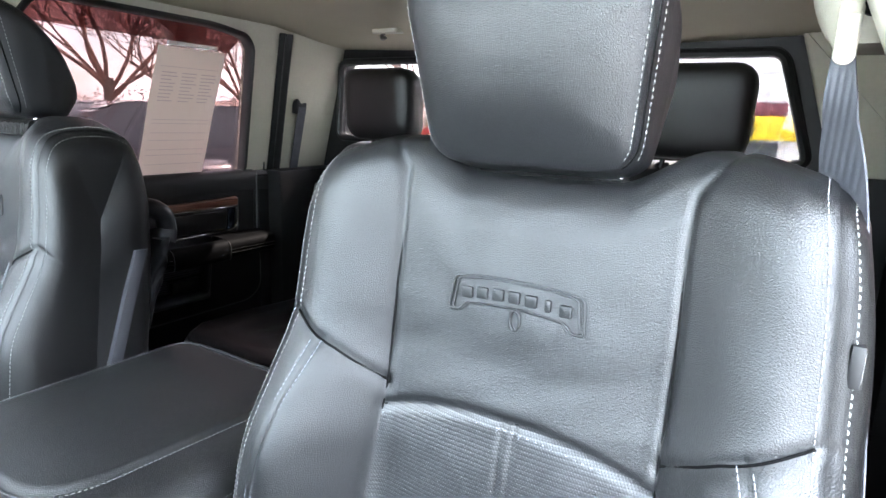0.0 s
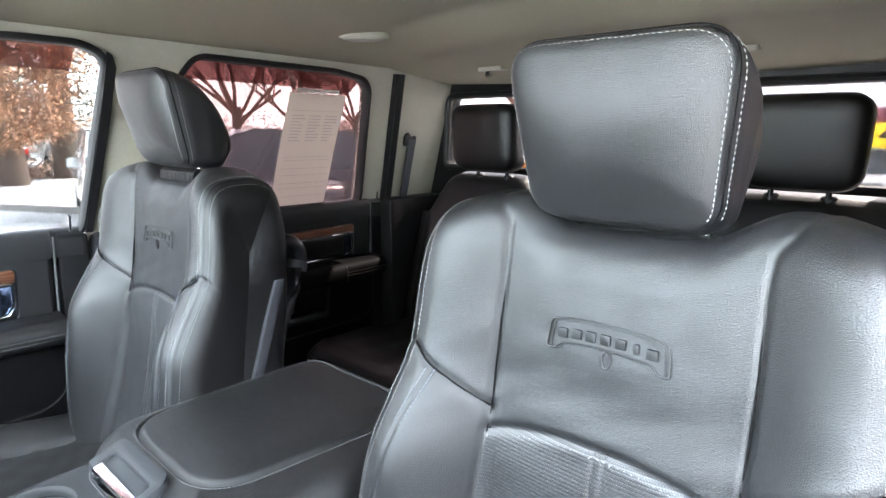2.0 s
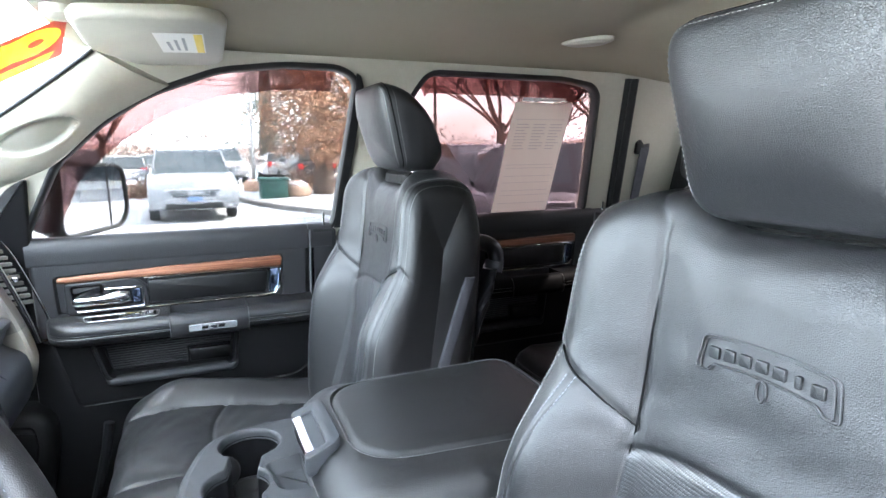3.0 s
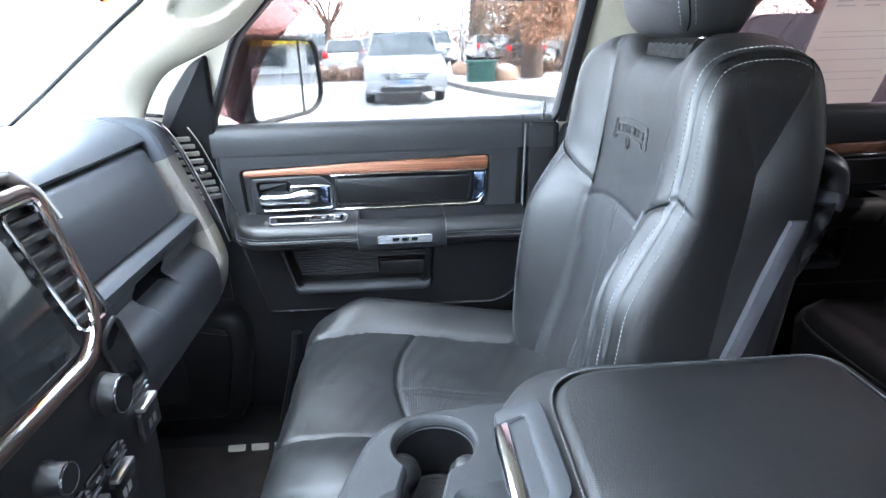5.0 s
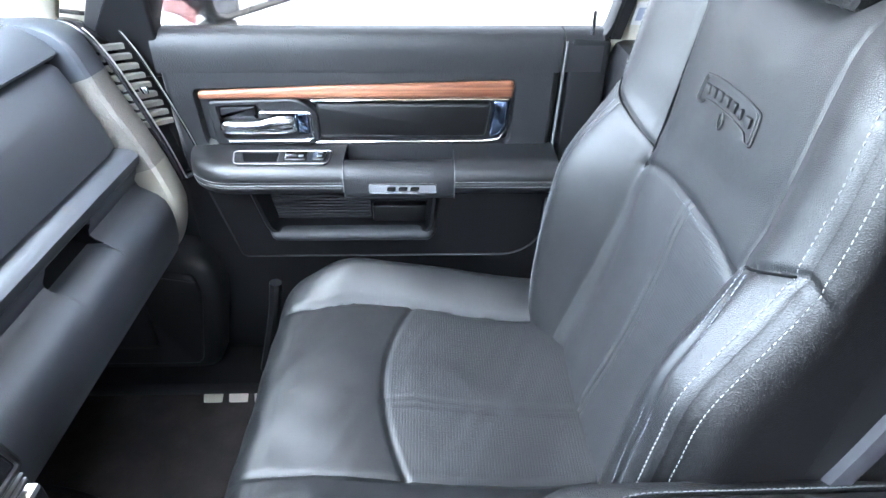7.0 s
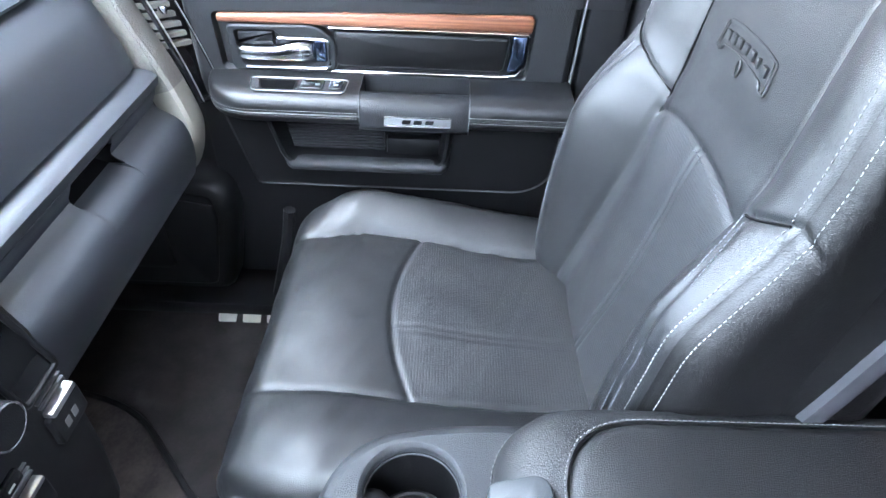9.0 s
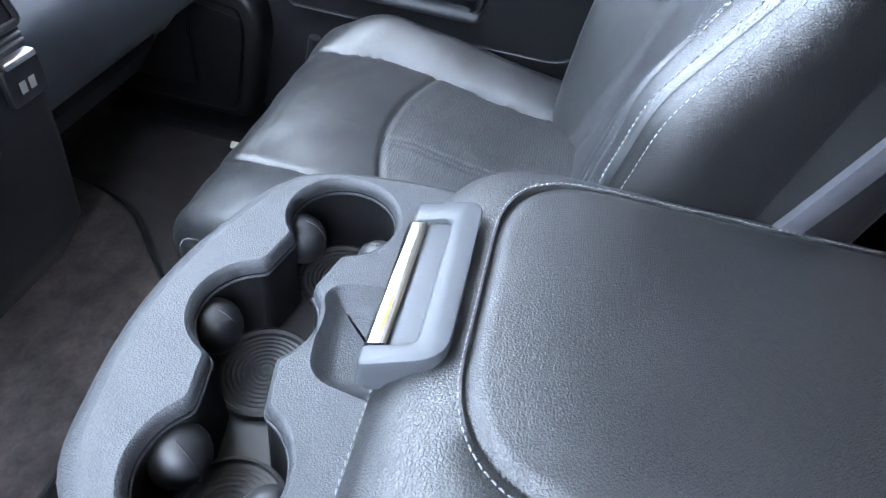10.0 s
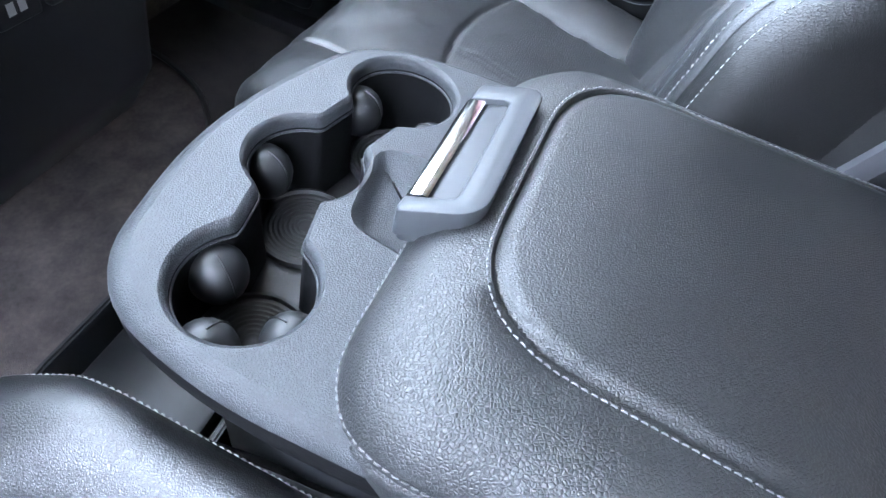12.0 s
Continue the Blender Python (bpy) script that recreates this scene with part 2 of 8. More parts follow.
class Geo:
    """Collects vertices and faces, with a material slot for each face."""

    def __init__(self):
        self.v, self.f, self.m = [], [], []

    def add(self, verts, faces, slot=0):
        o = len(self.v)
        self.v += [tuple(p) for p in verts]
        self.f += [tuple(i + o for i in q) for q in faces]
        self.m += [slot] * len(faces)
        return self

    def loft(self, loops, closed=True, caps=(True, True), slot=0):
        n, k = len(loops[0]), len(loops)
        verts = [p for lp in loops for p in lp]
        faces = []
        w = n if closed else n - 1
        for a in range(k - 1):
            for b in range(w):
                c = (b + 1) % n
                faces.append((a * n + b, a * n + c, (a + 1) * n + c, (a + 1) * n + b))
        if caps[0]:
            faces.append(tuple(reversed(range(n))))
        if caps[1]:
            faces.append(tuple((k - 1) * n + i for i in range(n)))
        return self.add(verts, faces, slot)

    def tube(self, path, r, n=10, slot=0, closed=False, flat=1.0):
        pts = [Vector(p) for p in path]
        rs = r if isinstance(r, (list, tuple)) else [r] * len(pts)
        loops, up = [], None
        for i, p in enumerate(pts):
            a = pts[(i - 1) % len(pts)] if closed or i else p
            b = pts[(i + 1) % len(pts)] if closed or i < len(pts) - 1 else p
            d = (b - a).normalized()
            if up is None:
                up = Vector((0, 0, 1)) if abs(d.z) < 0.9 else Vector((1, 0, 0))
            s = d.cross(up).normalized()
            up = s.cross(d).normalized()
            loops.append([p + rs[i] * (s * math.cos(t) + flat * up * math.sin(t)) for t in [2 * math.pi * j / n for j in range(n)]])
        if closed:
            loops.append(loops[0])
        return self.loft(loops, True, (not closed, not closed), slot)

    def box(self, lo, hi, r=0.0, slot=0, seg=2):
        bm = bmesh.new()
        bmesh.ops.create_cube(bm, size=1)
        lo, hi = Vector(lo), Vector(hi)
        for v in bm.verts:
            v.co = Vector([lo[i] + (v.co[i] + 0.5) * (hi[i] - lo[i]) for i in range(3)])
        if r:
            bmesh.ops.bevel(bm, geom=bm.edges[:], offset=r, segments=seg, affect="EDGES", profile=0.5)
        bm.verts.index_update()
        self.add([v.co for v in bm.verts], [[v.index for v in f.verts] for f in bm.faces], slot)
        bm.free()
        return self

    def prism(self, poly, fn, t0, t1, slot=0, round_=0.0):
        """Polygon of (a, b), swept between t0 and t1; fn(a, b, t) gives the place."""
        steps = [(t0, 0.0), (t1, 0.0)]
        if round_:
            s = 1 if t1 > t0 else -1
            steps = [(t0, 0.0), (t1 - s * round_, 0.0), (t1 - s * round_ * 0.3, round_ * 0.35), (t1, round_)]
        self.loft([[fn(a, b, t) for a, b in inset(poly, d)] for t, d in steps], True, (True, True), slot)
        return self

    def lathe(self, profile, m=None, n=32, slot=0, caps=(True, True)):
        m = m or Matrix()
        loops = [[m @ Vector((r * math.cos(2 * math.pi * j / n), r * math.sin(2 * math.pi * j / n), z)) for j in range(n)] for r, z in profile]
        return self.loft(loops, True, caps, slot)

    def ball(self, c, r, n=14, k=9, slot=0):
        rr = r if isinstance(r, (tuple, list)) else (r, r, r)
        loops = []
        for i in range(1, k):
            th = math.pi * i / k
            loops.append([(c[0] + rr[0] * math.sin(th) * math.cos(2 * math.pi * j / n), c[1] + rr[1] * math.sin(th) * math.sin(2 * math.pi * j / n), c[2] - rr[2] * math.cos(th)) for j in range(n)])
        return self.loft(loops, True, (True, True), slot)


def inset(poly, d):
    if not d:
        return list(poly)
    n = len(poly)
    area = sum(poly[i][0] * poly[(i + 1) % n][1] - poly[(i + 1) % n][0] * poly[i][1] for i in range(n))
    s = 1 if area > 0 else -1
    out = []
    for i in range(n):
        p, q, r = Vector(poly[i - 1]), Vector(poly[i]), Vector(poly[(i + 1) % n])
        a, b = (q - p).normalized(), (r - q).normalized()
        na, nb = Vector((-a.y, a.x)) * s, Vector((-b.y, b.x)) * s
        k = na + nb
        k = k / max(0.4, k.length_squared / 2)
        out.append((q.x + k.x * d, q.y + k.y * d))
    return out


def rounded(poly, r, n=5):
    """Round a polygon's corners; r is one radius or one for each corner."""
    out = []
    m = len(poly)
    for i in range(m):
        p, q, s = Vector(poly[i - 1]), Vector(poly[i]), Vector(poly[(i + 1) % m])
        rr = r[i] if isinstance(r, (list, tuple)) else r
        if rr <= 0:
            out.append(tuple(q))
            continue
        a, b = p - q, s - q
        d = min(rr, a.length * 0.49, b.length * 0.49)
        a, b = q + a.normalized() * d, q + b.normalized() * d
        for k in range(n + 1):
            t = k / n
            c = (1 - t) ** 2 * a + 2 * t * (1 - t) * q + t * t * b
            out.append((c.x, c.y))
    return out


def smooth_path(pts, n=8, closed=False):
    """Catmull-Rom through the points."""
    P = [Vector(p) for p in pts]
    out, m = [], len(P)
    for i in range(m if closed else m - 1):
        if closed:
            a, b, c, d = P[i - 1], P[i], P[(i + 1) % m], P[(i + 2) % m]
        else:
            a, b, c, d = P[max(0, i - 1)], P[i], P[i + 1], P[min(m - 1, i + 2)]
        for k in range(n):
            t = k / n
            out.append(0.5 * (2 * b + (c - a) * t + (2 * a - 5 * b + 4 * c - d) * t * t + (3 * b - a - 3 * c + d) * t ** 3))
    if not closed:
        out.append(P[-1])
    return out


def part(name, geo, mats, parent=None, label="", angle=40, shadow=True):
    """One mesh object from a Geo, in world places, under a thing or a part."""
    me = bpy.data.meshes.new(name)
    base = BASE.get(parent.name, Vector()) if parent else Vector()
    me.from_pydata([(p[0] - base[0], p[1] - base[1], p[2] - base[2]) for p in geo.v], [], geo.f)
    for m in mats if isinstance(mats, (list, tuple)) else [mats]:
        me.materials.append(m)
    me.polygons.foreach_set("material_index", geo.m)
    bm = bmesh.new()
    bm.from_mesh(me)
    bmesh.ops.recalc_face_normals(bm, faces=bm.faces[:])
    bm.to_mesh(me)
    bm.free()
    me.polygons.foreach_set("use_smooth", [True] * len(me.polygons))
    me.set_sharp_from_angle(angle=radians(angle))
    ob = new(name, me)
    if parent:
        ob.parent = parent
        BASE[ob.name] = base
    ob.visible_shadow = shadow
    if label:
        tagged(ob, label)
    if "stitching" in name or "thread" in name:
        tagged(ob, kind="stuff")
    return ob


def structure(name, geo, mats, label, category, angle=40):
    return tagged(part(name, geo, mats, None, "", angle), label, category, "", "structure")


def plate(g, outer, holes, fn, t, slot=0):
    """Flat sheet with holes; fn(a, b, t) gives the place."""
    bm = bmesh.new()
    for lp in [outer, *holes]:
        vs = [bm.verts.new((a, b, 0)) for a, b in lp]
        for i in range(len(vs)):
            bm.edges.new((vs[i], vs[(i + 1) % len(vs)]))
    bmesh.ops.triangle_fill(bm, edges=bm.edges[:], use_beauty=True, use_dissolve=False, normal=(0, 0, 1))
    bm.verts.index_update()
    g.add([fn(v.co.x, v.co.y, t) for v in bm.verts], [[v.index for v in f.verts] for f in bm.faces], slot)
    bm.free()


def panel(g, outer, holes, fn, t0, t1, slot=0):
    """Sheet with thickness, and openings through it."""
    plate(g, outer, holes, fn, t0, slot)
    plate(g, outer, holes, fn, t1, slot)
    for lp in [outer, *holes]:
        g.loft([[fn(a, b, t0) for a, b in lp], [fn(a, b, t1) for a, b in lp]], True, (False, False), slot)


def stitches(g, path, normals, length=0.0042, gap=0.0010, width=0.0008, lift=0.0002, slot=0):
    """Thread dashes along a path."""
    pts = [Vector(p) for p in path]
    step = length + gap
    dist = [0.0]
    for i in range(1, len(pts)):
        dist.append(dist[-1] + (pts[i] - pts[i - 1]).length)
    total, s = dist[-1], 0.0

    def at(x):
        lo, hi = 0, len(dist) - 1
        while hi - lo > 1:
            mid = (lo + hi) // 2
            if dist[mid] <= x:
                lo = mid
            else:
                hi = mid
        k = (x - dist[lo]) / max(1e-9, dist[hi] - dist[lo])
        nn = normals(lo) if callable(normals) else Vector(normals)
        return pts[lo].lerp(pts[hi], k), nn
    while s + length < total:
        a, na = at(s)
        b = at(s + length)[0]
        d = (b - a).normalized()
        w = d.cross(na).normalized() * width / 2
        up = na.normalized()
        m = (a + b) / 2 + up * (lift + width * 0.55)
        e0, e1 = a - up * 0.0006, b - up * 0.0006
        q = (b - a) * 0.25
        vs = [e0 - w * 0.6, e0 + w * 0.6, m - q + w, m - q - w, m + q + w, m + q - w, e1 + w * 0.6, e1 - w * 0.6]
        g.add(vs, [(0, 1, 2, 3), (3, 2, 4, 5), (5, 4, 6, 7), (0, 3, 5, 7), (1, 6, 4, 2)], slot)
        s += step


def lerp_table(tab, x):
    if x <= tab[0][0]:
        return tab[0][1]
    for (a, p), (b, q) in zip(tab, tab[1:]):
        if x <= b:
            t = (x - a) / (b - a)
            t = t * t * (3 - 2 * t) * 0.35 + t * 0.65
            return p + (q - p) * t
    return tab[-1][1]


def sstep(a, b, x):
    t = min(1, max(0, (x - a) / (b - a)))
    return t * t * (3 - 2 * t)


def line_dist(X, Z, line):
    best = np.full(X.shape, 9.0)
    for (ax, az), (bx, bz) in zip(line, line[1:]):
        dx, dz = bx - ax, bz - az
        t = np.clip(((X - ax) * dx + (Z - az) * dz) / (dx * dx + dz * dz), 0, 1)
        best = np.minimum(best, np.hypot(X - ax - t * dx, Z - az - t * dz))
    return best


def table(tab, x):
    return np.interp(x, [a for a, _ in tab], [b for _, b in tab])


def nstep(a, b, x):
    t = np.clip((x - a) / (b - a), 0, 1)
    return t * t * (3 - 2 * t)


def flip(line):
    return [(-x, z) for x, z in line]


# ---- cab shell ----
FLOOR, SILL = 0.76, 1.47


def wall_x(z):
    return 0.866 - 0.255 * (z - 1.47)


FRONT_WINDOW = [(-0.484, 1.463), (-0.392, 1.645), (-0.283, 1.742), (-0.19, 1.80), (-0.042, 1.855), (0.105, 1.873), (0.24, 1.873), (0.283, 1.85), (0.262, 1.70), (0.228, 1.463)]
REAR_WINDOW = [(0.415, 1.463), (0.438, 1.80), (0.486, 1.872), (0.91, 1.87), (1.015, 1.856), (1.04, 1.83), (1.068, 1.463)]


def side_place(sign, off=0.0):
    return lambda a, b, t: (sign * (wall_x(b) + t + off), a, b)


def cab_side(sign, name, label):
    g = Geo()
    outer = [(-0.80, 1.44), (-0.80, 1.50), (-0.56, 1.70), (-0.30, 1.905), (1.45, 1.90), (1.45, 1.44)]
    grow_f = inset(rounded(FRONT_WINDOW, [0, 0, 0, 0, 0, 0, 0.02, 0.03, 0, 0]), -0.012)
    grow_r = inset(rounded(REAR_WINDOW, 0.03), -0.012)
    if sign > 0:
        grow_f = [(-0.52, 1.445), (-0.42, 1.645), (-0.30, 1.76), (-0.19, 1.83), (0.0, 1.88), (0.28, 1.88), (0.33, 1.84), (0.33, 1.445)]
    panel(g, outer, [grow_f, grow_r], side_place(sign), 0.0, 0.05)
    return structure(name, g, BEIGE, label, "cab side trim", 30)


cab_side(-1, "wall_passenger_side", "beige moulded pillar trim around the side windows")
cab_side(1, "wall_driver_side", "beige moulded pillar trim round the open door and rear window")


# windshield pillar: from the edge of the windshield to the door opening
PILLAR_A = smooth_path([(0.765, -0.825, 1.498), (0.754, -0.74, 1.556), (0.745, -0.66, 1.614), (0.738, -0.58, 1.672), (0.728, -0.49, 1.735), (0.712, -0.39, 1.806), (0.690, -0.285, 1.884)], 6)
PILLAR_B = smooth_path([(0.812, -0.600, 1.470), (0.812, -0.574, 1.530), (0.806, -0.530, 1.584), (0.800, -0.462, 1.616), (0.798, -0.386, 1.654), (0.784, -0.283, 1.746), (0.764, -0.150, 1.822)], 6)


def a_pillar(sign, name):
    g = Geo()
    n, w = len(PILLAR_A), 31
    loops, mats = [], []
    fine = 4
    for i in range((n - 1) * fine + 1):
        k, f = min(n - 2, i // fine), i / fine - min(n - 2, i // fine)
        A, B = PILLAR_A[k].lerp(PILLAR_A[k + 1], f), PILLAR_B[k].lerp(PILLAR_B[k + 1], f)
        u = i / ((n - 1) * fine)
        along = (PILLAR_A[k + 1] - PILLAR_A[k] + PILLAR_B[k + 1] - PILLAR_B[k]).normalized()
        nrm = along.cross(B - A).normalized()
        if nrm.x > 0:
            nrm = -nrm
        row = []
        for j in range(w):
            v = j / (w - 1)
            h = 0.022 * math.sin(math.pi * v) ** 0.6
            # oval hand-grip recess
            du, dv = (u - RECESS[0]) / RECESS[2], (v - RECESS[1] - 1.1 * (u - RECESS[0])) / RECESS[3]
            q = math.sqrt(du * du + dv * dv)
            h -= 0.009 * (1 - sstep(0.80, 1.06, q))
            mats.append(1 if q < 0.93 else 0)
            row.append(A.lerp(B, v) + nrm * h)
        row += [B - nrm * 0.012, A - nrm * 0.012]
        mats += [0, 0]
        loops.append([(sign * p.x, p.y, p.z) for p in row])
    g.loft(loops)
    for i in range(len(mats) - w - 2):
        g.m[i] = mats[i]
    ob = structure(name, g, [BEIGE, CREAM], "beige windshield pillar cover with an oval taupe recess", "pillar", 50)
    g = Geo()
    g.tube([(sign * (p.x - 0.004), p.y, p.z - 0.004) for p in PILLAR_A], 0.0042, 8)
    structure(name.replace("pillar", "edge"), g, RUBBER, "thin black edge along the windshield", "window seal")
    return ob


RECESS = (0.71, 0.48, 0.100, 0.24)
a_pillar(-1, "trim_windshield_pillar_passenger")
a_pillar(1, "trim_windshield_pillar_driver")

# headliner: flat over the front seats, then a step down towards the back window
def ceil_z(x, y):
    u = abs(x) / 0.80
    z = 1.895 + 0.052 * (1 - u ** 5) * sstep(-0.40, -0.10, y)
    line = 0.78 + 0.42 * x * x
    z -= 0.034 * sstep(line - 0.02, line + 0.16, y) * (1 - u ** 4)
    z += 0.006 * math.exp(-((y - line + 0.03) / 0.035) ** 2) * (1 - u ** 4)
    return z - 0.058 * sstep(1.05, 1.46, y) * (1 - 0.6 * u ** 4)


g = Geo()
nx, ny = 61, 121
rows = [[(-0.80 + 1.60 * i / (nx - 1), -0.33 + 1.80 * j / (ny - 1), ceil_z(-0.80 + 1.60 * i / (nx - 1), -0.33 + 1.80 * j / (ny - 1))) for i in range(nx)] for j in range(ny)]
g.loft(rows, False, (False, False))
g.loft([[(x, y, z + 0.05) for x, y, z in r] for r in rows], False, (False, False))
structure("ceiling", g, HEADLINER, "light beige cloth headliner with a sculpted middle", "headliner", 60)

g = Geo()
g.box((-0.90, -0.85, 0.70), (0.90, 1.46, FLOOR))
structure("floor", g, CARPET, "dark brown-black cab carpet", "carpet")
g = Geo()
g.box((-0.88, 1.43, 0.76), (0.88, 1.49, 1.56))
back = rounded([(-0.786, 1.578), (-0.772, 1.830), (0.545, 1.830), (0.625, 1.578)], 0.03)
panel(g, [(-0.88, 1.56), (-0.80, 1.95), (0.80, 1.95), (0.88, 1.56)], [back], lambda a, b, t: (a, 1.43 + t, b), 0.0, 0.06)
structure("wall_back", g, PLASTIC, "dark trim wall behind the rear seat, with the back window opening", "cab wall")
# beige cover of the driver-side rear corner
g = Geo()
g.prism(rounded([(0.672, 1.56), (0.86, 1.56), (0.80, 1.875), (0.572, 1.875)], 0.012, 4), lambda a, b, t: (a, 1.43 - t, b), 0.0, 0.020, 0, 0.008)
structure("trim_rear_corner_driver", g, BEIGE, "beige cover of the rear corner beside the back window", "pillar", 50)
g = Geo()
g.tube([(a, 1.425, b) for a, b in back], 0.012, 8, 0, True)
structure("trim_back_window", g, RUBBER, "black rubber seal round the back window", "window seal")
g = Geo()
panel(g, back, [], lambda a, b, t: (a, 1.45 + t, b), 0.0, 0.004)
o = structure("window_back", g, GLASS_BACK, "wide back window glass", "window")
g = Geo()
g.box((-0.90, -0.92, 0.40), (0.90, -0.86, 1.50))
structure("wall_front", g, PLASTIC, "dark firewall closing the front of the cab", "cab wall")
g = Geo()
g.box((-0.93, -0.92, 0.0), (0.93, 1.50, 0.69), 0.04)
structure("trim_underbody", g, PLASTIC, "plain dark underbody carrying the cab floor", "underbody")
# outer skins below the side windows
g = Geo()
g.box((-0.96, -0.90, 0.69), (-0.93, 1.50, 1.44))
structure("wall_outer_passenger", g, RUBBER, "plain dark outer panel of the cab", "body panel")
g = Geo()
g.box((0.90, 0.36, 0.69), (0.93, 1.50, 1.44))
structure("wall_outer_driver", g, RUBBER, "plain dark outer panel of the cab", "body panel")
g = Geo()
rows = []
for j in range(9):
    y = -0.36 + 1.88 * j / 8
    rows.append([(-0.86 + 1.72 * i / 12, y, 1.99 - 0.06 * abs(-1 + i / 6) ** 4) for i in range(13)])
g.loft(rows, False, (False, False))
structure("wall_roof", g, RUBBER, "plain dark outer roof skin", "roof")

# windshield
WS0, WS1 = (-0.28, 1.884), (-0.84, 1.49)


def ws_place(x, s, off=0.0):
    """s runs from 0 at the roof to 1 at the dash."""
    bow = 0.07 * (1 - (x / 0.75) ** 2)
    return (x, WS0[0] + (WS1[0] - WS0[0]) * s - bow + off * 0.58, WS0[1] + (WS1[1] - WS0[1]) * s - off * 0.82)


g = Geo()
g.loft([[ws_place(-0.78 + 1.56 * i / 20, s) for i in range(21)] for s in (-0.06, 0.2, 0.5, 0.8, 1.05)], False, (False, False))
o = structure("window_windshield", g, GLASS, "clear sloping windshield glass", "windshield")

for i, (sign, nm) in enumerate(((-1, "passenger"), (1, "driver"))):
    for win, tag_, gl in ((FRONT_WINDOW, "front", GLASS_SIDE), (REAR_WINDOW, "rear", GLASS_TINT)):
        if sign > 0 and tag_ == "front":
            continue
        g = Geo()
        panel(g, inset(rounded(win, 0.03), -0.016), [], side_place(sign), 0.022, 0.027)
        o = structure("window_" + tag_ + "_" + nm, g, gl, "side window glass" if tag_ == "front" else "rose-tinted privacy glass", "window")
        o.visible_shadow = tag_ == "rear"
        g = Geo()
        ring = rounded(win, 0.03)
        g.loft([[(sign * (wall_x(b) + t), a, b) for a, b in inset(ring, d)] for t, d in ((0.030, -0.013), (-0.002, -0.0135), (-0.006, -0.0125), (-0.008, -0.008), (-0.0075, -0.003), (-0.004, 0.0), (0.006, 0.001), (0.0215, 0.001))], True, (False, False))
        structure("trim_window_seal_" + tag_ + "_" + nm, g, RUBBER, "black rubber window seal", "window seal")
        # smoked rain visor outside the top of the window
        deep = inset(ring, 0.040 if tag_ == "front" else 0.036)
        keep = [i for i, p in enumerate(ring) if (p[1] > 1.468 and (p[0] < 0.1 or p[1] > 1.868) and p[0] < 0.25 if tag_ == "front" else p[1] > 1.83)]
        g = Geo()
        g.loft([[(sign * (wall_x(ring[i][1]) + 0.045), ring[i][0], ring[i][1] + 0.02) for i in keep], [(sign * (wall_x(deep[i][1]) + 0.062), deep[i][0], deep[i][1] - 0.006) for i in keep]], False, (False, False))
        o = structure("trim_rain_visor_" + tag_ + "_" + nm, g, SMOKED if tag_ == "rear" else SMOKED_REFLECT, "smoked red acrylic rain visor over the window", "rain visor")

for sign, nm in ((-1, "passenger"), (1, "driver")):
    g = Geo()
    g.prism([(0.236, 1.463), (0.252, 1.463), (0.288, 1.70), (0.304, 1.835), (0.296, 1.860), (0.286, 1.866), (0.284, 1.85), (0.267, 1.70)], lambda a, b, t, sign=sign: (sign * (wall_x(b) + t), a, b), -0.009, 0.03, 0, 0.003)
    structure("trim_window_channel_" + nm, g, RUBBER, "black window channel along the middle pillar", "window seal")
# dark seal between the rear door and the pillar behind it
for sign, nm in ((-1, "passenger"), (1, "driver")):
    g = Geo()
    zs = [1.885 - 0.085 * k for k in range(13)]
    g.loft([[(sign * (wall_x(z) - u), 1.138 + v + (1.87 - z) * 0.07, z) for u, v in ((-0.02, 0.0), (0.004, 0.0), (0.010, 0.006), (0.011, 0.014), (0.007, 0.020), (0.007, 0.024), (0.013, 0.030), (0.014, 0.040), (0.008, 0.048), (-0.02, 0.050))] for z in zs])
    structure("trim_door_seal_" + nm, g, RUBBER, "black door seal", "door seal")
    g = Geo()
    g.box((min(sign * 0.80, sign * 0.89), 1.16, 0.76), (max(sign * 0.80, sign * 0.89), 1.44, 1.475), 0.012)
    structure("trim_rear_quarter_" + nm, g, PLASTIC, "dark lower trim behind the rear door", "trim")
    g = Geo()
    g.box((min(sign * 0.80, sign * 0.90), 0.245, 0.76), (max(sign * 0.80, sign * 0.90), 0.43, 1.46), 0.015)
    structure("trim_centre_pillar_" + nm, g, PLASTIC, "dark lower cover of the middle pillar", "pillar")
    g = Geo()
    g.box((min(sign * 0.76, sign * 0.92), -0.80, 0.76), (max(sign * 0.76, sign * 0.92), 1.44, 0.80), 0.01)
    structure("trim_door_step_" + nm, g, PLASTIC, "dark plastic door step cover", "door step")

# upper cover of the driver-side middle pillar, rounded at its front edge
g = Geo()
loops = []
for k in range(13):
    z = 1.905 - 0.044 * k
    xi = 0.613 + 0.446 * (1.795 - z)
    loops.append([(xi + a, 0.300 + b, z) for a, b in ((0.022, 0.040), (0.004, 0.012), (0.0, 0.002), (0.003, -0.008), (0.012, -0.014), (0.030, -0.017), (0.120, -0.020), (0.125, 0.045))])
g.loft(loops)
structure("trim_centre_pillar_upper_driver", g, BEIGE, "beige upper cover of the driver-side middle pillar", "pillar", 60)

# ---- front seats ----
CX = -0.46


def soft_table(tab, z):
    """Table with its corners rounded over a few centimetres."""
    return sum(table(tab, z + d) for d in (-0.036, -0.024, -0.012, 0.0, 0.012, 0.024, 0.036)) / 7


EDGE_HALF = [(1.0, 0.238), (1.1, 0.248), (1.2, 0.250), (1.3, 0.244), (1.38, 0.234), (1.46, 0.226), (1.54, 0.222), (1.60, 0.214), (1.64, 0.205)]
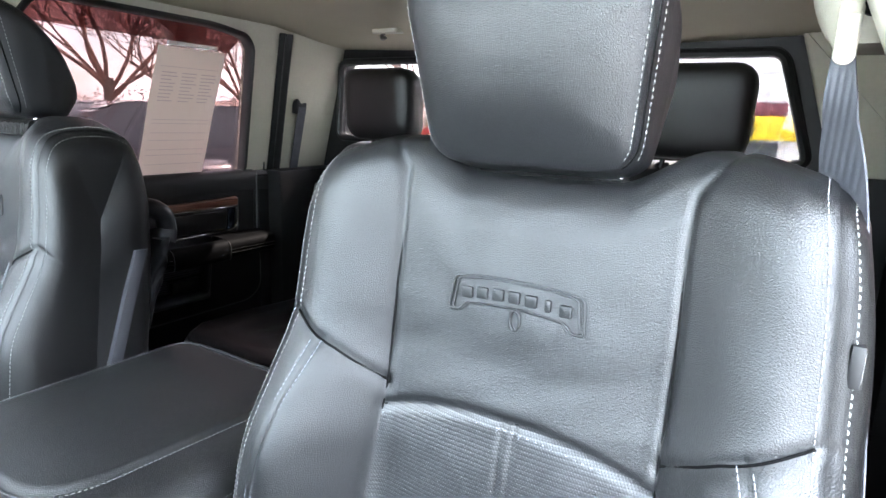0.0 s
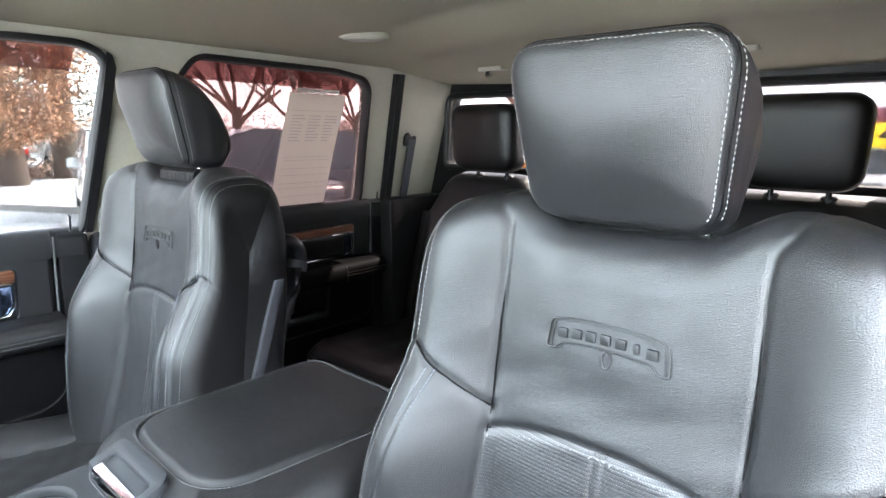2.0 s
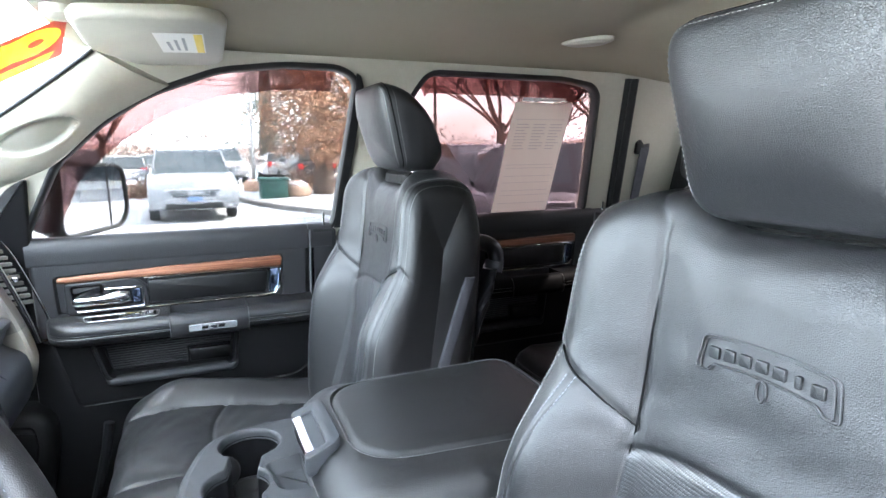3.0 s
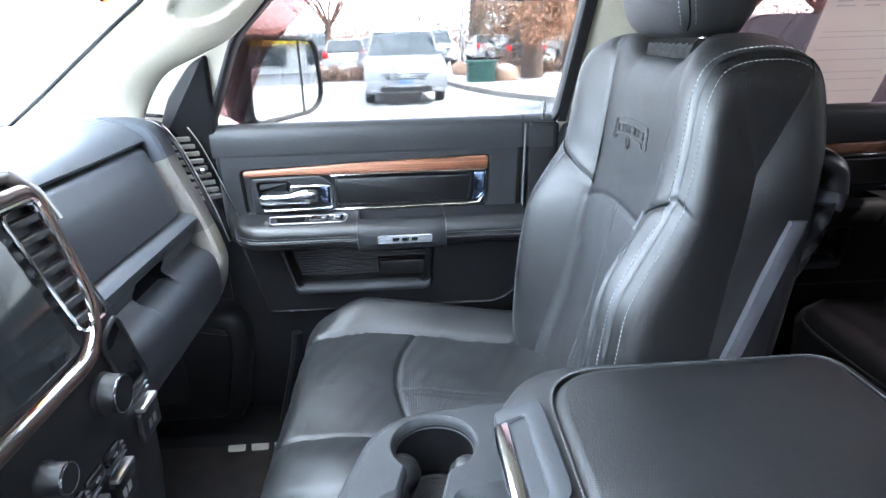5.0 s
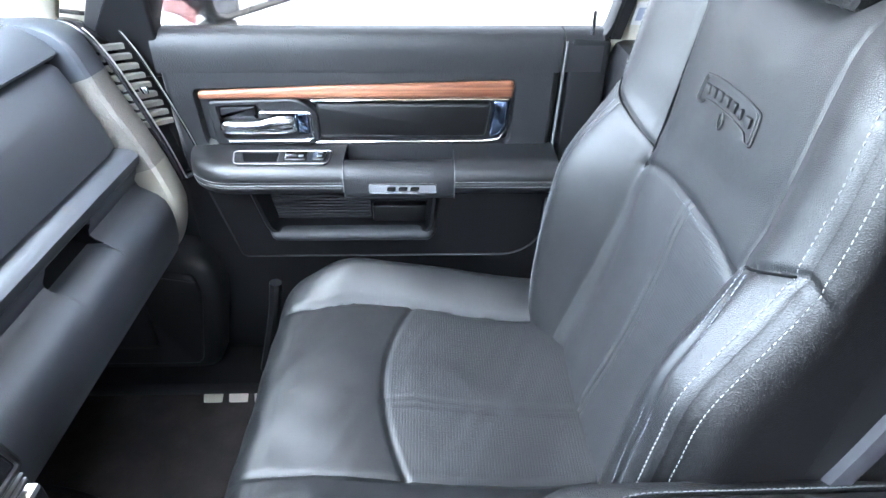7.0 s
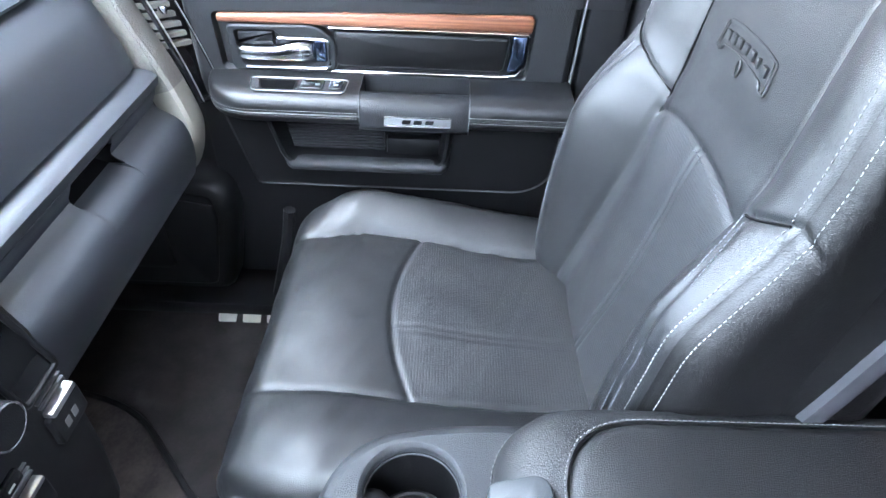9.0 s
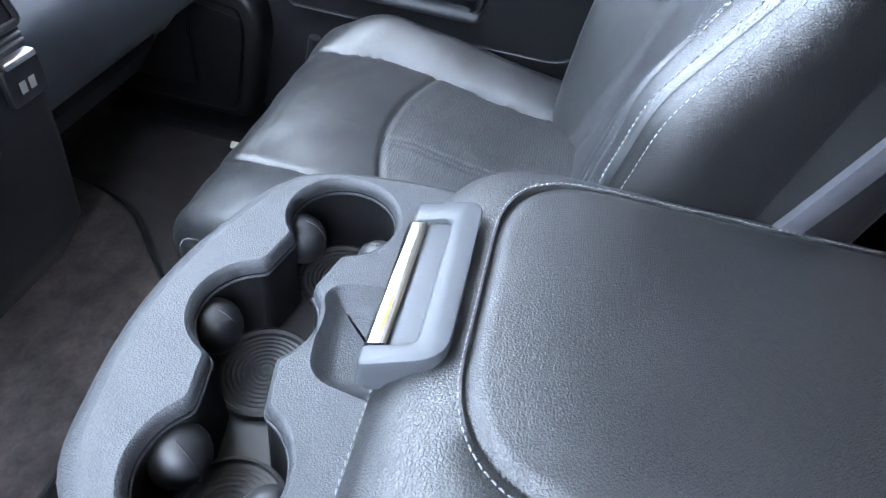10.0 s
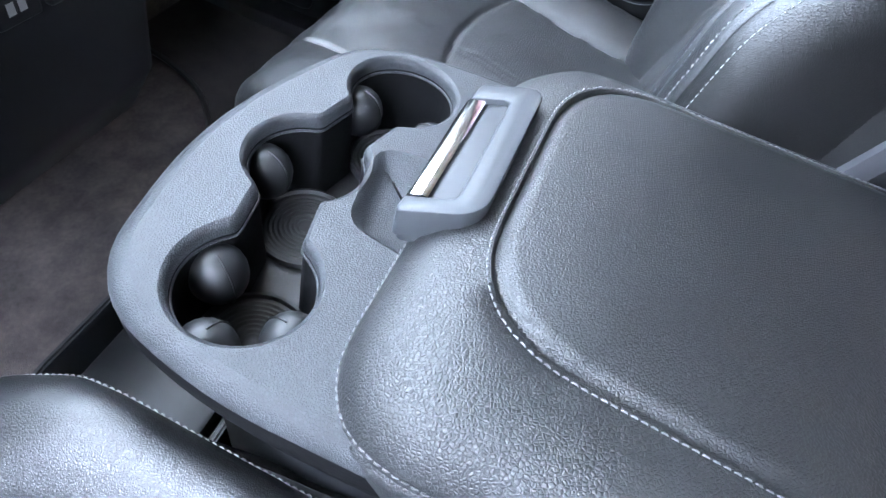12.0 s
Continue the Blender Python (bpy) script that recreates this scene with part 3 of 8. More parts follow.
# side view of the seat back, up the front, over the top and down behind: (y, z)
BACK_PROFILE = [(0.118, 1.02), (0.120, 1.10), (0.126, 1.20), (0.136, 1.29), (0.148, 1.35), (0.173, 1.40), (0.201, 1.45), (0.213, 1.50), (0.219, 1.55), (0.225, 1.58), (0.237, 1.603), (0.258, 1.616), (0.29, 1.621), (0.325, 1.619), (0.346, 1.610), (0.360, 1.59), (0.368, 1.55), (0.371, 1.50), (0.362, 1.40), (0.335, 1.25), (0.31, 1.02)]


def edge_half(z):
    return soft_table(EDGE_HALF, z)


def edge_front(z):
    """Where the front edge of the side panel lies at height z."""
    return soft_table([(b, a) for a, b in BACK_PROFILE[:10]] + [(1.61, 0.236)], z)


def back_front(X, Z):
    fc = soft_table([(1.02, 0.145), (1.1, 0.166), (1.2, 0.196), (1.3, 0.216), (1.4, 0.232), (1.5, 0.243), (1.58, 0.256), (1.65, 0.268)], Z)
    a = np.abs(X)
    e = edge_half(Z)
    rise = nstep(0.112, 0.205, a) + 0.10 * np.sin(np.clip((a - 0.125) / (e - 0.125), 0, 1) * np.pi)
    y = fc - (fc - edge_front(Z)) * rise
    # the middle panel bows out a little, the bolsters are plump between their seams
    y = y - 0.006 * (1 - np.clip(a / 0.126, 0, 1) ** 2)
    return y - 0.004 * np.sin(np.clip((a - 0.128) / np.maximum(e - 0.128, 0.02), 0, 1) * np.pi) ** 0.7


def top_lift(a):
    """Shoulders stand above the dip under the headrest."""
    return -0.014 + 0.030 * nstep(0.060, 0.132, a) - 0.016 * nstep(0.150, 0.222, a)


SIDE_SEAM = [(-0.152, 1.70), (-0.148, 1.64), (-0.140, 1.612), (-0.127, 1.590), (-0.125, 1.560), (-0.128, 1.50), (-0.128, 1.40), (-0.136, 1.25), (-0.150, 1.0)]
CROSS_SEAM = [(-0.128, 1.402), (-0.17, 1.434), (-0.224, 1.464)]
ARCH = [(-0.128 + 0.256 * i / 16, 1.378 + 0.022 * (1 - (i / 8 - 1) ** 2)) for i in range(17)]
MID_SEAM = [(0.0, 1.398), (0.0, 1.0)]
MID_SEAM2 = [(0.011, 1.398), (0.011, 1.0)]
BOLSTER_SEAM = [(-0.185, 1.442), (-0.202, 1.39), (-0.216, 1.30), (-0.220, 1.2), (-0.208, 1.05)]


def back_rows():
    """Rows along the profile: (y, z, run, front weight); run goes on past the top as a length."""
    dense = smooth_path([(y, z, 0) for y, z in BACK_PROFILE], 40)
    rows, run, last, acc = [], None, None, 0.0
    for i, p in enumerate(dense):
        if last is not None:
            acc += (p - last).length
        behind = p.x > 0.30 and i > len(dense) // 2
        if last is None or acc >= (0.012 if behind and p.y < 1.58 else 0.0030):
            if run is None:
                run = p.y
            else:
                run += acc if p.y > 1.575 or behind else p.y - rows[-1][1]
            rows.append((p.x, p.y, run, 1.0 - float(nstep(0.225, 0.30, p.x)) if not behind else 0.0))
            acc = 0.0
        last = p
    return rows


def wrinkle(X, Z):
    """Soft pulls and dimples of worn hide."""
    return 0.0005 * np.sin(X * 37 + Z * 22) * np.sin(Z * 41) + 0.00035 * np.sin(X * 95 - Z * 60 + 2 * np.sin(Z * 33)) * np.sin(Z * 77 + X * 20)


def seat_back_mesh():
    nx = 201
    s = np.linspace(-1, 1, nx)
    rows = back_rows()
    g = Geo()
    grid = []
    for y, z, run, front in rows:
        e = float(edge_half(np.array(min(z, 1.612))))
        X = e * s
        a = np.abs(X)
        deep = back_front(X, np.full(nx, min(z, 1.60))) - float(edge_front(np.array(min(z, 1.60))))
        Y = y + deep * front
        up = float(nstep(1.46, 1.60, z))
        Z = z + top_lift(a) * up
        groove = np.zeros(nx)
        R = np.full(nx, run)
        for ln, d, w in ((SIDE_SEAM, 0.0032, 0.0040), (flip(SIDE_SEAM), 0.0032, 0.0040), (CROSS_SEAM, 0.0040, 0.0046), (flip(CROSS_SEAM), 0.0040, 0.0046), (ARCH, 0.0036, 0.0046), (MID_SEAM, 0.0022, 0.0034), (MID_SEAM2, 0.0022, 0.0034), (BOLSTER_SEAM, 0.0022, 0.0034), (flip(BOLSTER_SEAM), 0.0022, 0.0034)):
            groove = groove + d * np.exp(-(line_dist(X, R, ln) / w) ** 2)
        groove = groove + 0.0030 * np.exp(-((e - a) / 0.0022) ** 2) + wrinkle(X, R)
        live = 1.0 if run < 1.72 else 0.0
        Y = Y + groove * live * (0.35 + 0.65 * front)
        Z = Z - groove * live * (1 - front) * 0.8
        grid.append(np.stack([X, Y, Z], 1))
    k = len(grid)
    g.loft([[(CX + p[0], p[1], p[2]) for p in r] for r in grid], False, (False, False))
    i = 0
    for r in range(k - 1):
        z = rows[r][2]
        lim = float(np.interp(z, [1.0, 1.25, 1.4], [0.150, 0.136, 0.128]))
        for j in range(nx - 1):
            x = grid[r][j][0]
            if rows[r][3] > 0.9 and abs(x) < lim and z < 1.378 + 0.022 * (1 - (x / 0.128) ** 2):
                g.m[i] = 1
            i += 1
    # side panels bulge out from the edge seam
    side = []
    for sg, j in ((-1, 0), (1, nx - 1)):
        loops = []
        for t in (0.0, 0.012, 0.035, 0.07, 0.12, 0.20, 0.32, 0.5, 0.75, 1.0):
            lp = []
            for (y, z, run, front), r in zip(rows, grid):
                zc = 1.02 + (z - 1.02) * 0.80
                cy = float(np.interp(zc, [1.02, 1.2, 1.35, 1.50], [0.215, 0.235, 0.265, 0.292]))
                p = r[j]
                b = 0.024 * (1 - (1 - min(1.0, t / 0.36)) ** 2.6) - 0.0022 * math.exp(-((t - 0.012) / 0.012) ** 2)
                lp.append((CX + p[0] + sg * b, p[1] + (cy - p[1]) * t, p[2] + (zc - p[2]) * t))
            loops.append(lp)
        g.loft(loops, False, (False, False), 2)
        side.append(loops)
    return g, grid, rows, side


def seat_path(pts, push=0.0):
    """Points of (x, z) laid on the front of the seat back."""
    P = [Vector((p[0], p[1])) for p in pts]
    out = []
    for a, b in zip(P, P[1:]):
        k = max(2, int((b - a).length / 0.004))
        for i in range(k):
            q = a.lerp(b, i / k)
            y = float(back_front(np.array(q.x), np.array(q.y)))
            up = float(nstep(1.46, 1.60, q.y))
            out.append(Vector((CX + q.x, y - push, q.y + float(top_lift(np.array(abs(q.x)))) * up)))
    return out


def cushion_mesh():
    """Cushion: sections across, swept from the back to the front and down."""
    g = Geo()
    nu, ns = 161, 190
    path = []
    for i in range(ns):
        t = i / (ns - 1)
        if t < 0.72:
            y = 0.20 - (0.20 + 0.252) * t / 0.72
            z = 1.062 + 0.040 * sstep(0.12, -0.22, y)
            ny_, nz_ = 0.0, 1.0
        else:
            a = (t - 0.72) / 0.28
            ang = min(1, a / 0.5) * math.pi / 2
            y = -0.252 - 0.050 * math.sin(ang)
            z = 1.102 - 0.046 * (1 - math.cos(ang)) - max(0, a - 0.5) * 0.20
            ny_, nz_ = -math.sin(ang), math.cos(ang)
        path.append((y, z, ny_, nz_))
    seam_x = lambda y, u=-1: (0.196 if u < 0 else 0.124) - 0.012 * sstep(-0.1, 0.2, y) - 0.02 * sstep(-0.16, -0.27, y) * (u < 0)
    loops = []
    for (y, z, ny_, nz_) in path:
        loop = []
        for j in range(nu):
            u = -1 + 2 * j / (nu - 1)
            a = abs(u)
            half = 0.258 - 0.022 * sstep(-0.20, -0.30, y) - 0.015 * sstep(0.1, 0.2, y)
            if a < 0.80:
                x = half * 0.95 * a / 0.80
                drop = 0.0
            else:
                k = (a - 0.80) / 0.20
                ang = min(1, k / 0.5) * math.pi / 2
                x = half * 0.95 + 0.030 * math.sin(ang)
                drop = 0.034 * (1 - math.cos(ang)) + max(0, k - 0.5) * 0.22
            sx = seam_x(y, u)
            q = min(1.0, max(0.0, (x - sx) / (half + 0.02 - sx)))
            tall = 0.046 if u < 0 else 0.034
            fade = (1 - 0.30 * sstep(0.02, 0.2, y)) * sstep(-0.315, -0.17, y)
            h = tall * math.sin(math.pi * 0.66 * q) ** 0.85 * fade - drop
            h -= 0.0034 * math.exp(-((x - sx) / 0.0046) ** 2) * sstep(-0.31, -0.25, y)
            if nz_ > 0.3:
                h -= 0.0008 * math.exp(-((y + 0.262) / 0.006) ** 2)
            ya = -0.118 + 0.034 * ((math.copysign(x, u) + 0.035) / 0.155) ** 2
            if x < sx:
                h -= 0.0040 * math.exp(-((y - ya) / 0.0042) ** 2) * (nz_ > 0.9)
                h += 0.006 * math.sin(math.pi * min(1, max(0, (ya - y) / 0.15))) * (1 - (x / sx) ** 2)
                if y > ya:
                    h -= 0.0016 * math.exp(-(x / 0.0036) ** 2) + 0.0014 * math.exp(-((x - 0.010 * (1 if u > 0 else -1)) / 0.003) ** 2) * (u > 0)
                    h += 0.004 * (1 - (x / sx) ** 2) * sstep(0.0, 0.05, y - ya)
            sgn = 1 if u >= 0 else -1
            h += 0.0016 * math.sin(x * 31 * sgn + y * 17) * math.sin(y * 23) + 0.0007 * math.sin(x * 88 + y * 61 * sgn + 1.5 * math.sin(y * 40)) * math.sin(y * 70)
            loop.append((CX + sgn * x, y + ny_ * h, max(0.90, z + nz_ * h if nz_ > 0.02 else z)))
        loops.append(loop)
    g.loft(loops, False, (False, False))
    i = 0
    for k in range(ns - 1):
        for j in range(nu - 1):
            p = loops[k][j]
            x, y = abs(p[0] - CX), path[k][0]
            arc_y = -0.118 + 0.034 * ((p[0] - CX + 0.035) / 0.155) ** 2
            if x < seam_x(y, p[0] - CX) and y > arc_y:
                g.m[i] = 1
            elif p[2] < 1.05 and x > 0.2:
                g.m[i] = 2
            i += 1
    return g, loops, nu


def rr_outline(hw_top, hw_bot, z0, z1, r, cx):
    return rounded([(cx - hw_bot, z0), (cx + hw_bot, z0), (cx + hw_top, z1), (cx - hw_top, z1)], r, 8)


def headrest_geo(cx, y0, z0, z1, hw_top, hw_bot, depth, lean, r=0.05):
    """Plain block headrest of the rear bench."""
    g = Geo()
    out = rr_outline(hw_top, hw_bot, z0, z1, r, cx)
    zc = (z0 + z1) / 2
    steps = [(0.0, 0.30), (0.0015, 0.60), (0.005, 0.80), (0.012, 0.92), (0.022, 0.975), (0.034, 0.997), (0.06, 1.005), (0.45 * depth + 0.02, 0.985), (0.72 * depth + 0.012, 0.95), (0.90 * depth + 0.006, 0.86), (0.97 * depth, 0.74), (depth, 0.48), (depth + 0.002, 0.24)]
    loops = []
    for t, k in steps:
        loops.append([(cx + (a - cx) * k, y0 + t - lean * (zc + (b - zc) * k - z0), zc + (b - zc) * k - 0.10 * max(0.0, t - 0.04)) for a, b in out])
    g.loft(loops)
    return g, loops


def bucket_headrest(cx):
    """Teardrop headrest: a padded front panel sewn to a body that sweeps down and back."""
    # unit outline: a across in -1..1, b up in 0..1
    def outline(w_top, w_bot, r):
        n, pts = 10, []
        for px, pz, rr in ((-w_bot, 0.0, 0.030), (w_bot, 0.0, 0.030), (w_top, 1.0, r), (-w_top, 1.0, r)):
            pts.append((px, pz * 0.175, rr))
        return rounded([(p[0], p[1]) for p in pts], [p[2] for p in pts], n)
    bottoms = smooth_path([(0.277, 1.636, 0), (0.292, 1.630, 0), (0.312, 1.629, 0), (0.328, 1.630, 0), (0.342, 1.632, 0), (0.350, 1.638, 0)], 4)
    tops = smooth_path([(0.236, 1.806, 0), (0.262, 1.801, 0), (0.294, 1.785, 0), (0.330, 1.746, 0), (0.356, 1.692, 0), (0.364, 1.652, 0)], 4)
    wide = [(0.0, 1.0), (0.10, 1.012), (0.25, 1.03), (0.45, 1.03), (0.65, 0.98), (0.82, 0.88), (0.93, 0.74), (1.0, 0.5)]
    base = outline(0.109, 0.091, 0.042)
    loops = []
    n = len(bottoms)

    def place(a, b, lo, hi, push=0.0):
        y, z = lo.x + (hi.x - lo.x) * b / 0.175, lo.y + (hi.y - lo.y) * b / 0.175
        d = (hi - lo).normalized()
        return (cx + a, y - d.y * push, z + d.x * push)
    front = []
    for d in (0.082, 0.074, 0.064, 0.052, 0.040, 0.030, 0.021, 0.014, 0.0095, 0.006, 0.003, 0.001):
        k = 1 - d / 0.0876
        lp = []
        roll = 0.0050 * math.sqrt(1 - (1 - min(1.0, d / 0.012)) ** 2)
        for a, b in base:
            a, b = a * (0.08 + 0.92 * k), 0.0875 + (b - 0.0875) * (0.04 + 0.96 * k)
            crown = 0.026 * max(0.0, 1 - ((b / 0.175 - 0.54) / 0.56) ** 2) * (1 - abs(a / 0.1115) ** 4)
            lp.append(place(a, b, bottoms[0], tops[0], roll + crown))
        front.append(lp)
    loops += front
    for i in range(n):
        k = table(wide, i / (n - 1))
        swell = 0.0006 if 1 < i < 5 else 0.0
        loops.append([place(a * k + math.copysign(swell, a), b, bottoms[i], tops[i]) for a, b in base])
    g = Geo()
    g.loft(loops)
    # body loops that lie six to eight millimetres either side of the seam
    return g, front[10], loops[len(front) + 2], loops[len(front)]


WRAP = mat("crinkled_wrap", (0.006, 0.006, 0.006), 0.55, Specular_IOR_Level=0.2)
bump(WRAP, [(noise_tex(WRAP, coords(WRAP), 90, 4), 0.006)], 0.7)


def upper_run(loop, floor_z):
    """The part of a closed loop above floor_z, in order from one side over the top to the other."""
    pts = [Vector(p) for p in loop]
    low = [i for i, p in enumerate(pts) if p.z < floor_z]
    k = low[-1] + 1
    order = pts[k:] + pts[:k]
    return [p for p in order if p.z >= floor_z]


def front_seat():
    e = thing("front_seat", (CX, 0.0, FLOOR), "black leather bucket seat with white double stitching", "seat", "front seats")
    g, grid, rows, side = seat_back_mesh()
    back_ob = part("backrest", g, [LEATHER, PERFORATED, LEATHER_SIDE], e, "", 55)
    # thread in two rows either side of the edge seam, up the front and back over the shoulder
    g = Geo()
    last = max(i for i, r in enumerate(rows) if r[1] > 1.60)
    nx = len(grid[0])
    for sg in (-1, 1):
        j = 3 if sg < 0 else nx - 4
        pts = [Vector((CX + r[j][0], r[j][1] - 0.0004 * w[3], r[j][2] + 0.0004 * (1 - w[3]))) for r, w in zip(grid[6:last], rows[6:last])]
        stitches(g, pts, lambda i, pts=pts: Vector((0, -1, 0.2)) if pts[i].z < 1.59 else Vector((0, -0.3, 1)), 0.0042, 0.0014, 0.0007)
        lp = side[0 if sg < 0 else 1][3]
        pts = [Vector(p) + Vector((sg * 0.0004, 0, 0)) for p in lp[6:last]]
        stitches(g, pts, (sg, -0.5, 0.1), 0.0042, 0.0014, 0.0007)
    part("stitching", g, THREAD, back_ob, "white thread")
    g = Geo()
    for ln in (BOLSTER_SEAM, flip(BOLSTER_SEAM)):
        for d in (-0.005, 0.005):
            stitches(g, seat_path([(x + d, z) for x, z in ln], 0.0004), (0, -1, 0.1))
    for d in (-0.005, 0.016):
        stitches(g, seat_path([(d, 1.392), (d, 1.08)]), (0, -1, 0.1), 0.003, 0.004)
    stitches(g, seat_path([(x, z - 0.007) for x, z in ARCH]), (0, -1, 0.1), 0.003, 0.004)
    part("seam_thread", g, THREAD_DARK, back_ob, "grey thread")
    g = Geo()
    for ln, d in ((SIDE_SEAM[4:-1], 0.0032), (flip(SIDE_SEAM)[4:-1], 0.0032), (CROSS_SEAM, 0.004), (flip(CROSS_SEAM), 0.004), (ARCH, 0.0036)):
        g.tube([p + Vector((0, d + 0.0009, 0)) for p in seat_path(ln)], 0.0012, 6)
    part("seam_line", g, LINER, back_ob, "dark sewn seam")
    # embossed emblem: a bowed frame with seven plain blocks
    g = Geo()
    zc = 1.500
    fr = rounded([(-0.068, zc - 0.013), (-0.056, zc - 0.0125), (-0.050, zc - 0.0055), (-0.02, zc - 0.002), (0.02, zc - 0.002), (0.050, zc - 0.0055), (0.056, zc - 0.0125), (0.068, zc - 0.013), (0.064, zc + 0.017), (0.03, zc + 0.0215), (-0.03, zc + 0.0215), (-0.064, zc + 0.017)], [0.004, 0.003, 0.004, 0.02, 0.02, 0.004, 0.003, 0.004, 0.006, 0.03, 0.03, 0.006])
    for k, r in ((1.0, 0.0012), (0.93, 0.0009)):
        pth = [Vector((CX + 0.93 * x * k - 0.003, float(back_front(np.array(x * k), np.array(zc + (z - zc) * k))) + 0.0002, zc + 0.0004 + (z - zc) * k)) for x, z in fr]
        g.tube(pth, r, 8, 0, True)
    for k in range(7):
        x = -0.0485 + 0.0152 * k
        z = zc + 0.008 - 0.003 * (abs(k - 3) / 3) ** 2
        y = float(back_front(np.array(x), np.array(z)))
        w = 0.0052 if k != 5 else 0.0025
        m = [(CX + x - w, z - 0.0050), (CX + x + w, z - 0.0050), (CX + x + w, z + 0.0050), (CX + x - w, z + 0.0050)]
        g.prism(rounded(m, 0.0015, 2), lambda a, b, t, y=y: (a, y - t, b), -0.002, 0.0013, 0, 0.0005)
    dr = [Vector((CX + 0.0045 * math.sin(t), float(back_front(np.array(0.0), np.array(1.487))), 1.489 + 0.0085 * math.cos(t))) for t in [2 * math.pi * k / 16 for k in range(16)]]
    g.tube(dr, 0.0013, 6, 0, True)
    part("emblem", g, LEATHER, back_ob, "embossed emblem with plain blocks")
    g, loops, nu = cushion_mesh()
    cu = part("cushion", g, [LEATHER, PERFORATED_SEAT, LEATHER_SIDE], e, "", 60)
    g = Geo()
    for j in (int(nu * 0.935), int(nu * 0.958), int(nu * 0.065), int(nu * 0.042)):
        s = 1 if j > nu / 2 else -1
        pts = [Vector(lp[j]) + Vector((s * 0.0007, 0, 0.0004)) for lp in loops[14:-20]]
        stitches(g, pts, (s, -0.2, 0.6), 0.0042, 0.0014, 0.0007)
    part("cushion_stitching", g, THREAD, cu, "white thread")
    head_g, row_front, row_back, seam = bucket_headrest(CX - 0.015)
    head = part("headrest", head_g, HEAD_LEATHER, e, "rounded black leather headrest", 60)
    g = Geo()
    cen = Vector((CX - 0.015, 0.30, 1.71))
    for lp, nrm in ((row_front, Vector((0, -1, 0))), (row_back, None)):
        pts = upper_run(lp, 1.645)
        pts = [p + ((nrm or (p - cen).normalized()) * 0.0003) for p in pts]
        stitches(g, pts, (lambda i, pts=pts: pts[i] - cen) if nrm is None else nrm, 0.0040, 0.0014, 0.0007)
    part("headrest_stitching", g, THREAD, head, "white thread")
    g = Geo()
    g.tube(upper_run(seam, 1.640), 0.0011, 6)
    part("headrest_seam", g, LINER, head, "dark sewn seam")
    for s in (-1, 1):
        g = Geo()
        g.tube([(CX + s * 0.058, 0.30, 1.585), (CX + s * 0.058, 0.302, 1.65)], 0.007, 12)
        part("headrest_post", g, CHROME, head)
        g = Geo()
        g.lathe([(0.016, 1.592), (0.016, 1.612), (0.012, 1.617), (0.008, 1.617)], Matrix.Translation((CX + s * 0.058, 0.301, 0)), 16)
        part("post_collar", g, LINER, head)
    g = Geo()
    wrap = []
    for i in range(25):
        x = CX - 0.071 + 0.142 * i / 24
        k = 0.0014 * math.sin(i * 1.9) + 0.0010 * math.sin(i * 4.3)
        wrap.append([(x, 0.284 + k, 1.600 + 0.3 * k), (x, 0.281 - k, 1.608), (x, 0.283 + 0.5 * k, 1.624 + k), (x, 0.292, 1.631), (x, 0.325, 1.62), (x, 0.325, 1.600)])
    g.loft(wrap)
    part("post_cover", g, WRAP, head, "crinkled dark protective wrap", 25)
    g = Geo()
    g.box((CX - 0.235, -0.24, 0.85), (CX + 0.235, 0.30, 1.02), 0.03, 0, 3)
    part("seat_base", g, PLASTIC, e, "dark plastic seat base")
    for s in (-1, 1):
        g = Geo()
        g.box((CX + s * 0.19 - 0.02, -0.22, FLOOR), (CX + s * 0.19 + 0.02, 0.32, 0.86), 0.006)
        part("rail", g, STEEL, e)
        # hinge cover at the seat's side
        g = Geo()
        poly = rounded([(0.02, 1.0), (0.26, 0.98), (0.30, 1.10), (0.20, 1.14), (0.10, 1.07)], 0.03)
        g.prism(poly, lambda a, b, t, s=s: (CX + s * (0.245 + t), a, b), 0.0, 0.022, 0, 0.008)
        part("hinge_cover", g, PLASTIC, e)
    # woven strip slanting down the side panel, and the shell edge behind it
    for s in (-1, 1):
        g = Geo()
        bar = []
        for q in range(17):
            k = q / 16
            z = 1.445 - 0.37 * k
            x = CX + s * (float(edge_half(np.array(z))) + 0.0245)
            y = 0.337 - 0.145 * k
            bar.append([(x + s * a, y + b, z) for a, b in ((-0.006, -0.0095), (0.0022, -0.009), (0.0030, -0.004), (0.0030, 0.004), (0.0022, 0.009), (-0.006, 0.0095))])
        g.loft(bar)
        part("side_strip", g, STRIP, e, "grey woven side strip")
    g = Geo()
    pk = []
    for i in range(9):
        v = i / 8
        pk.append([(CX - 0.19 + 0.38 * j / 14, 0.345 + 0.028 * math.sin(math.pi * (0.15 + 0.7 * v)) * math.sin(math.pi * j / 14) + 0.045 * v + 0.004 * math.sin(j * 1.7 + i), 1.10 + 0.36 * v) for j in range(15)])
    g.loft(pk, False, (False, False))
    g.loft([[(x, y + 0.006, z) for x, y, z in r] for r in pk], False, (False, False))
    part("map_pocket", g, LEATHER_SIDE, e, "sagging black map pocket behind the seat")
    # rolled pouch hanging behind the backrest, with its strap
    g = Geo()
    pouch = []
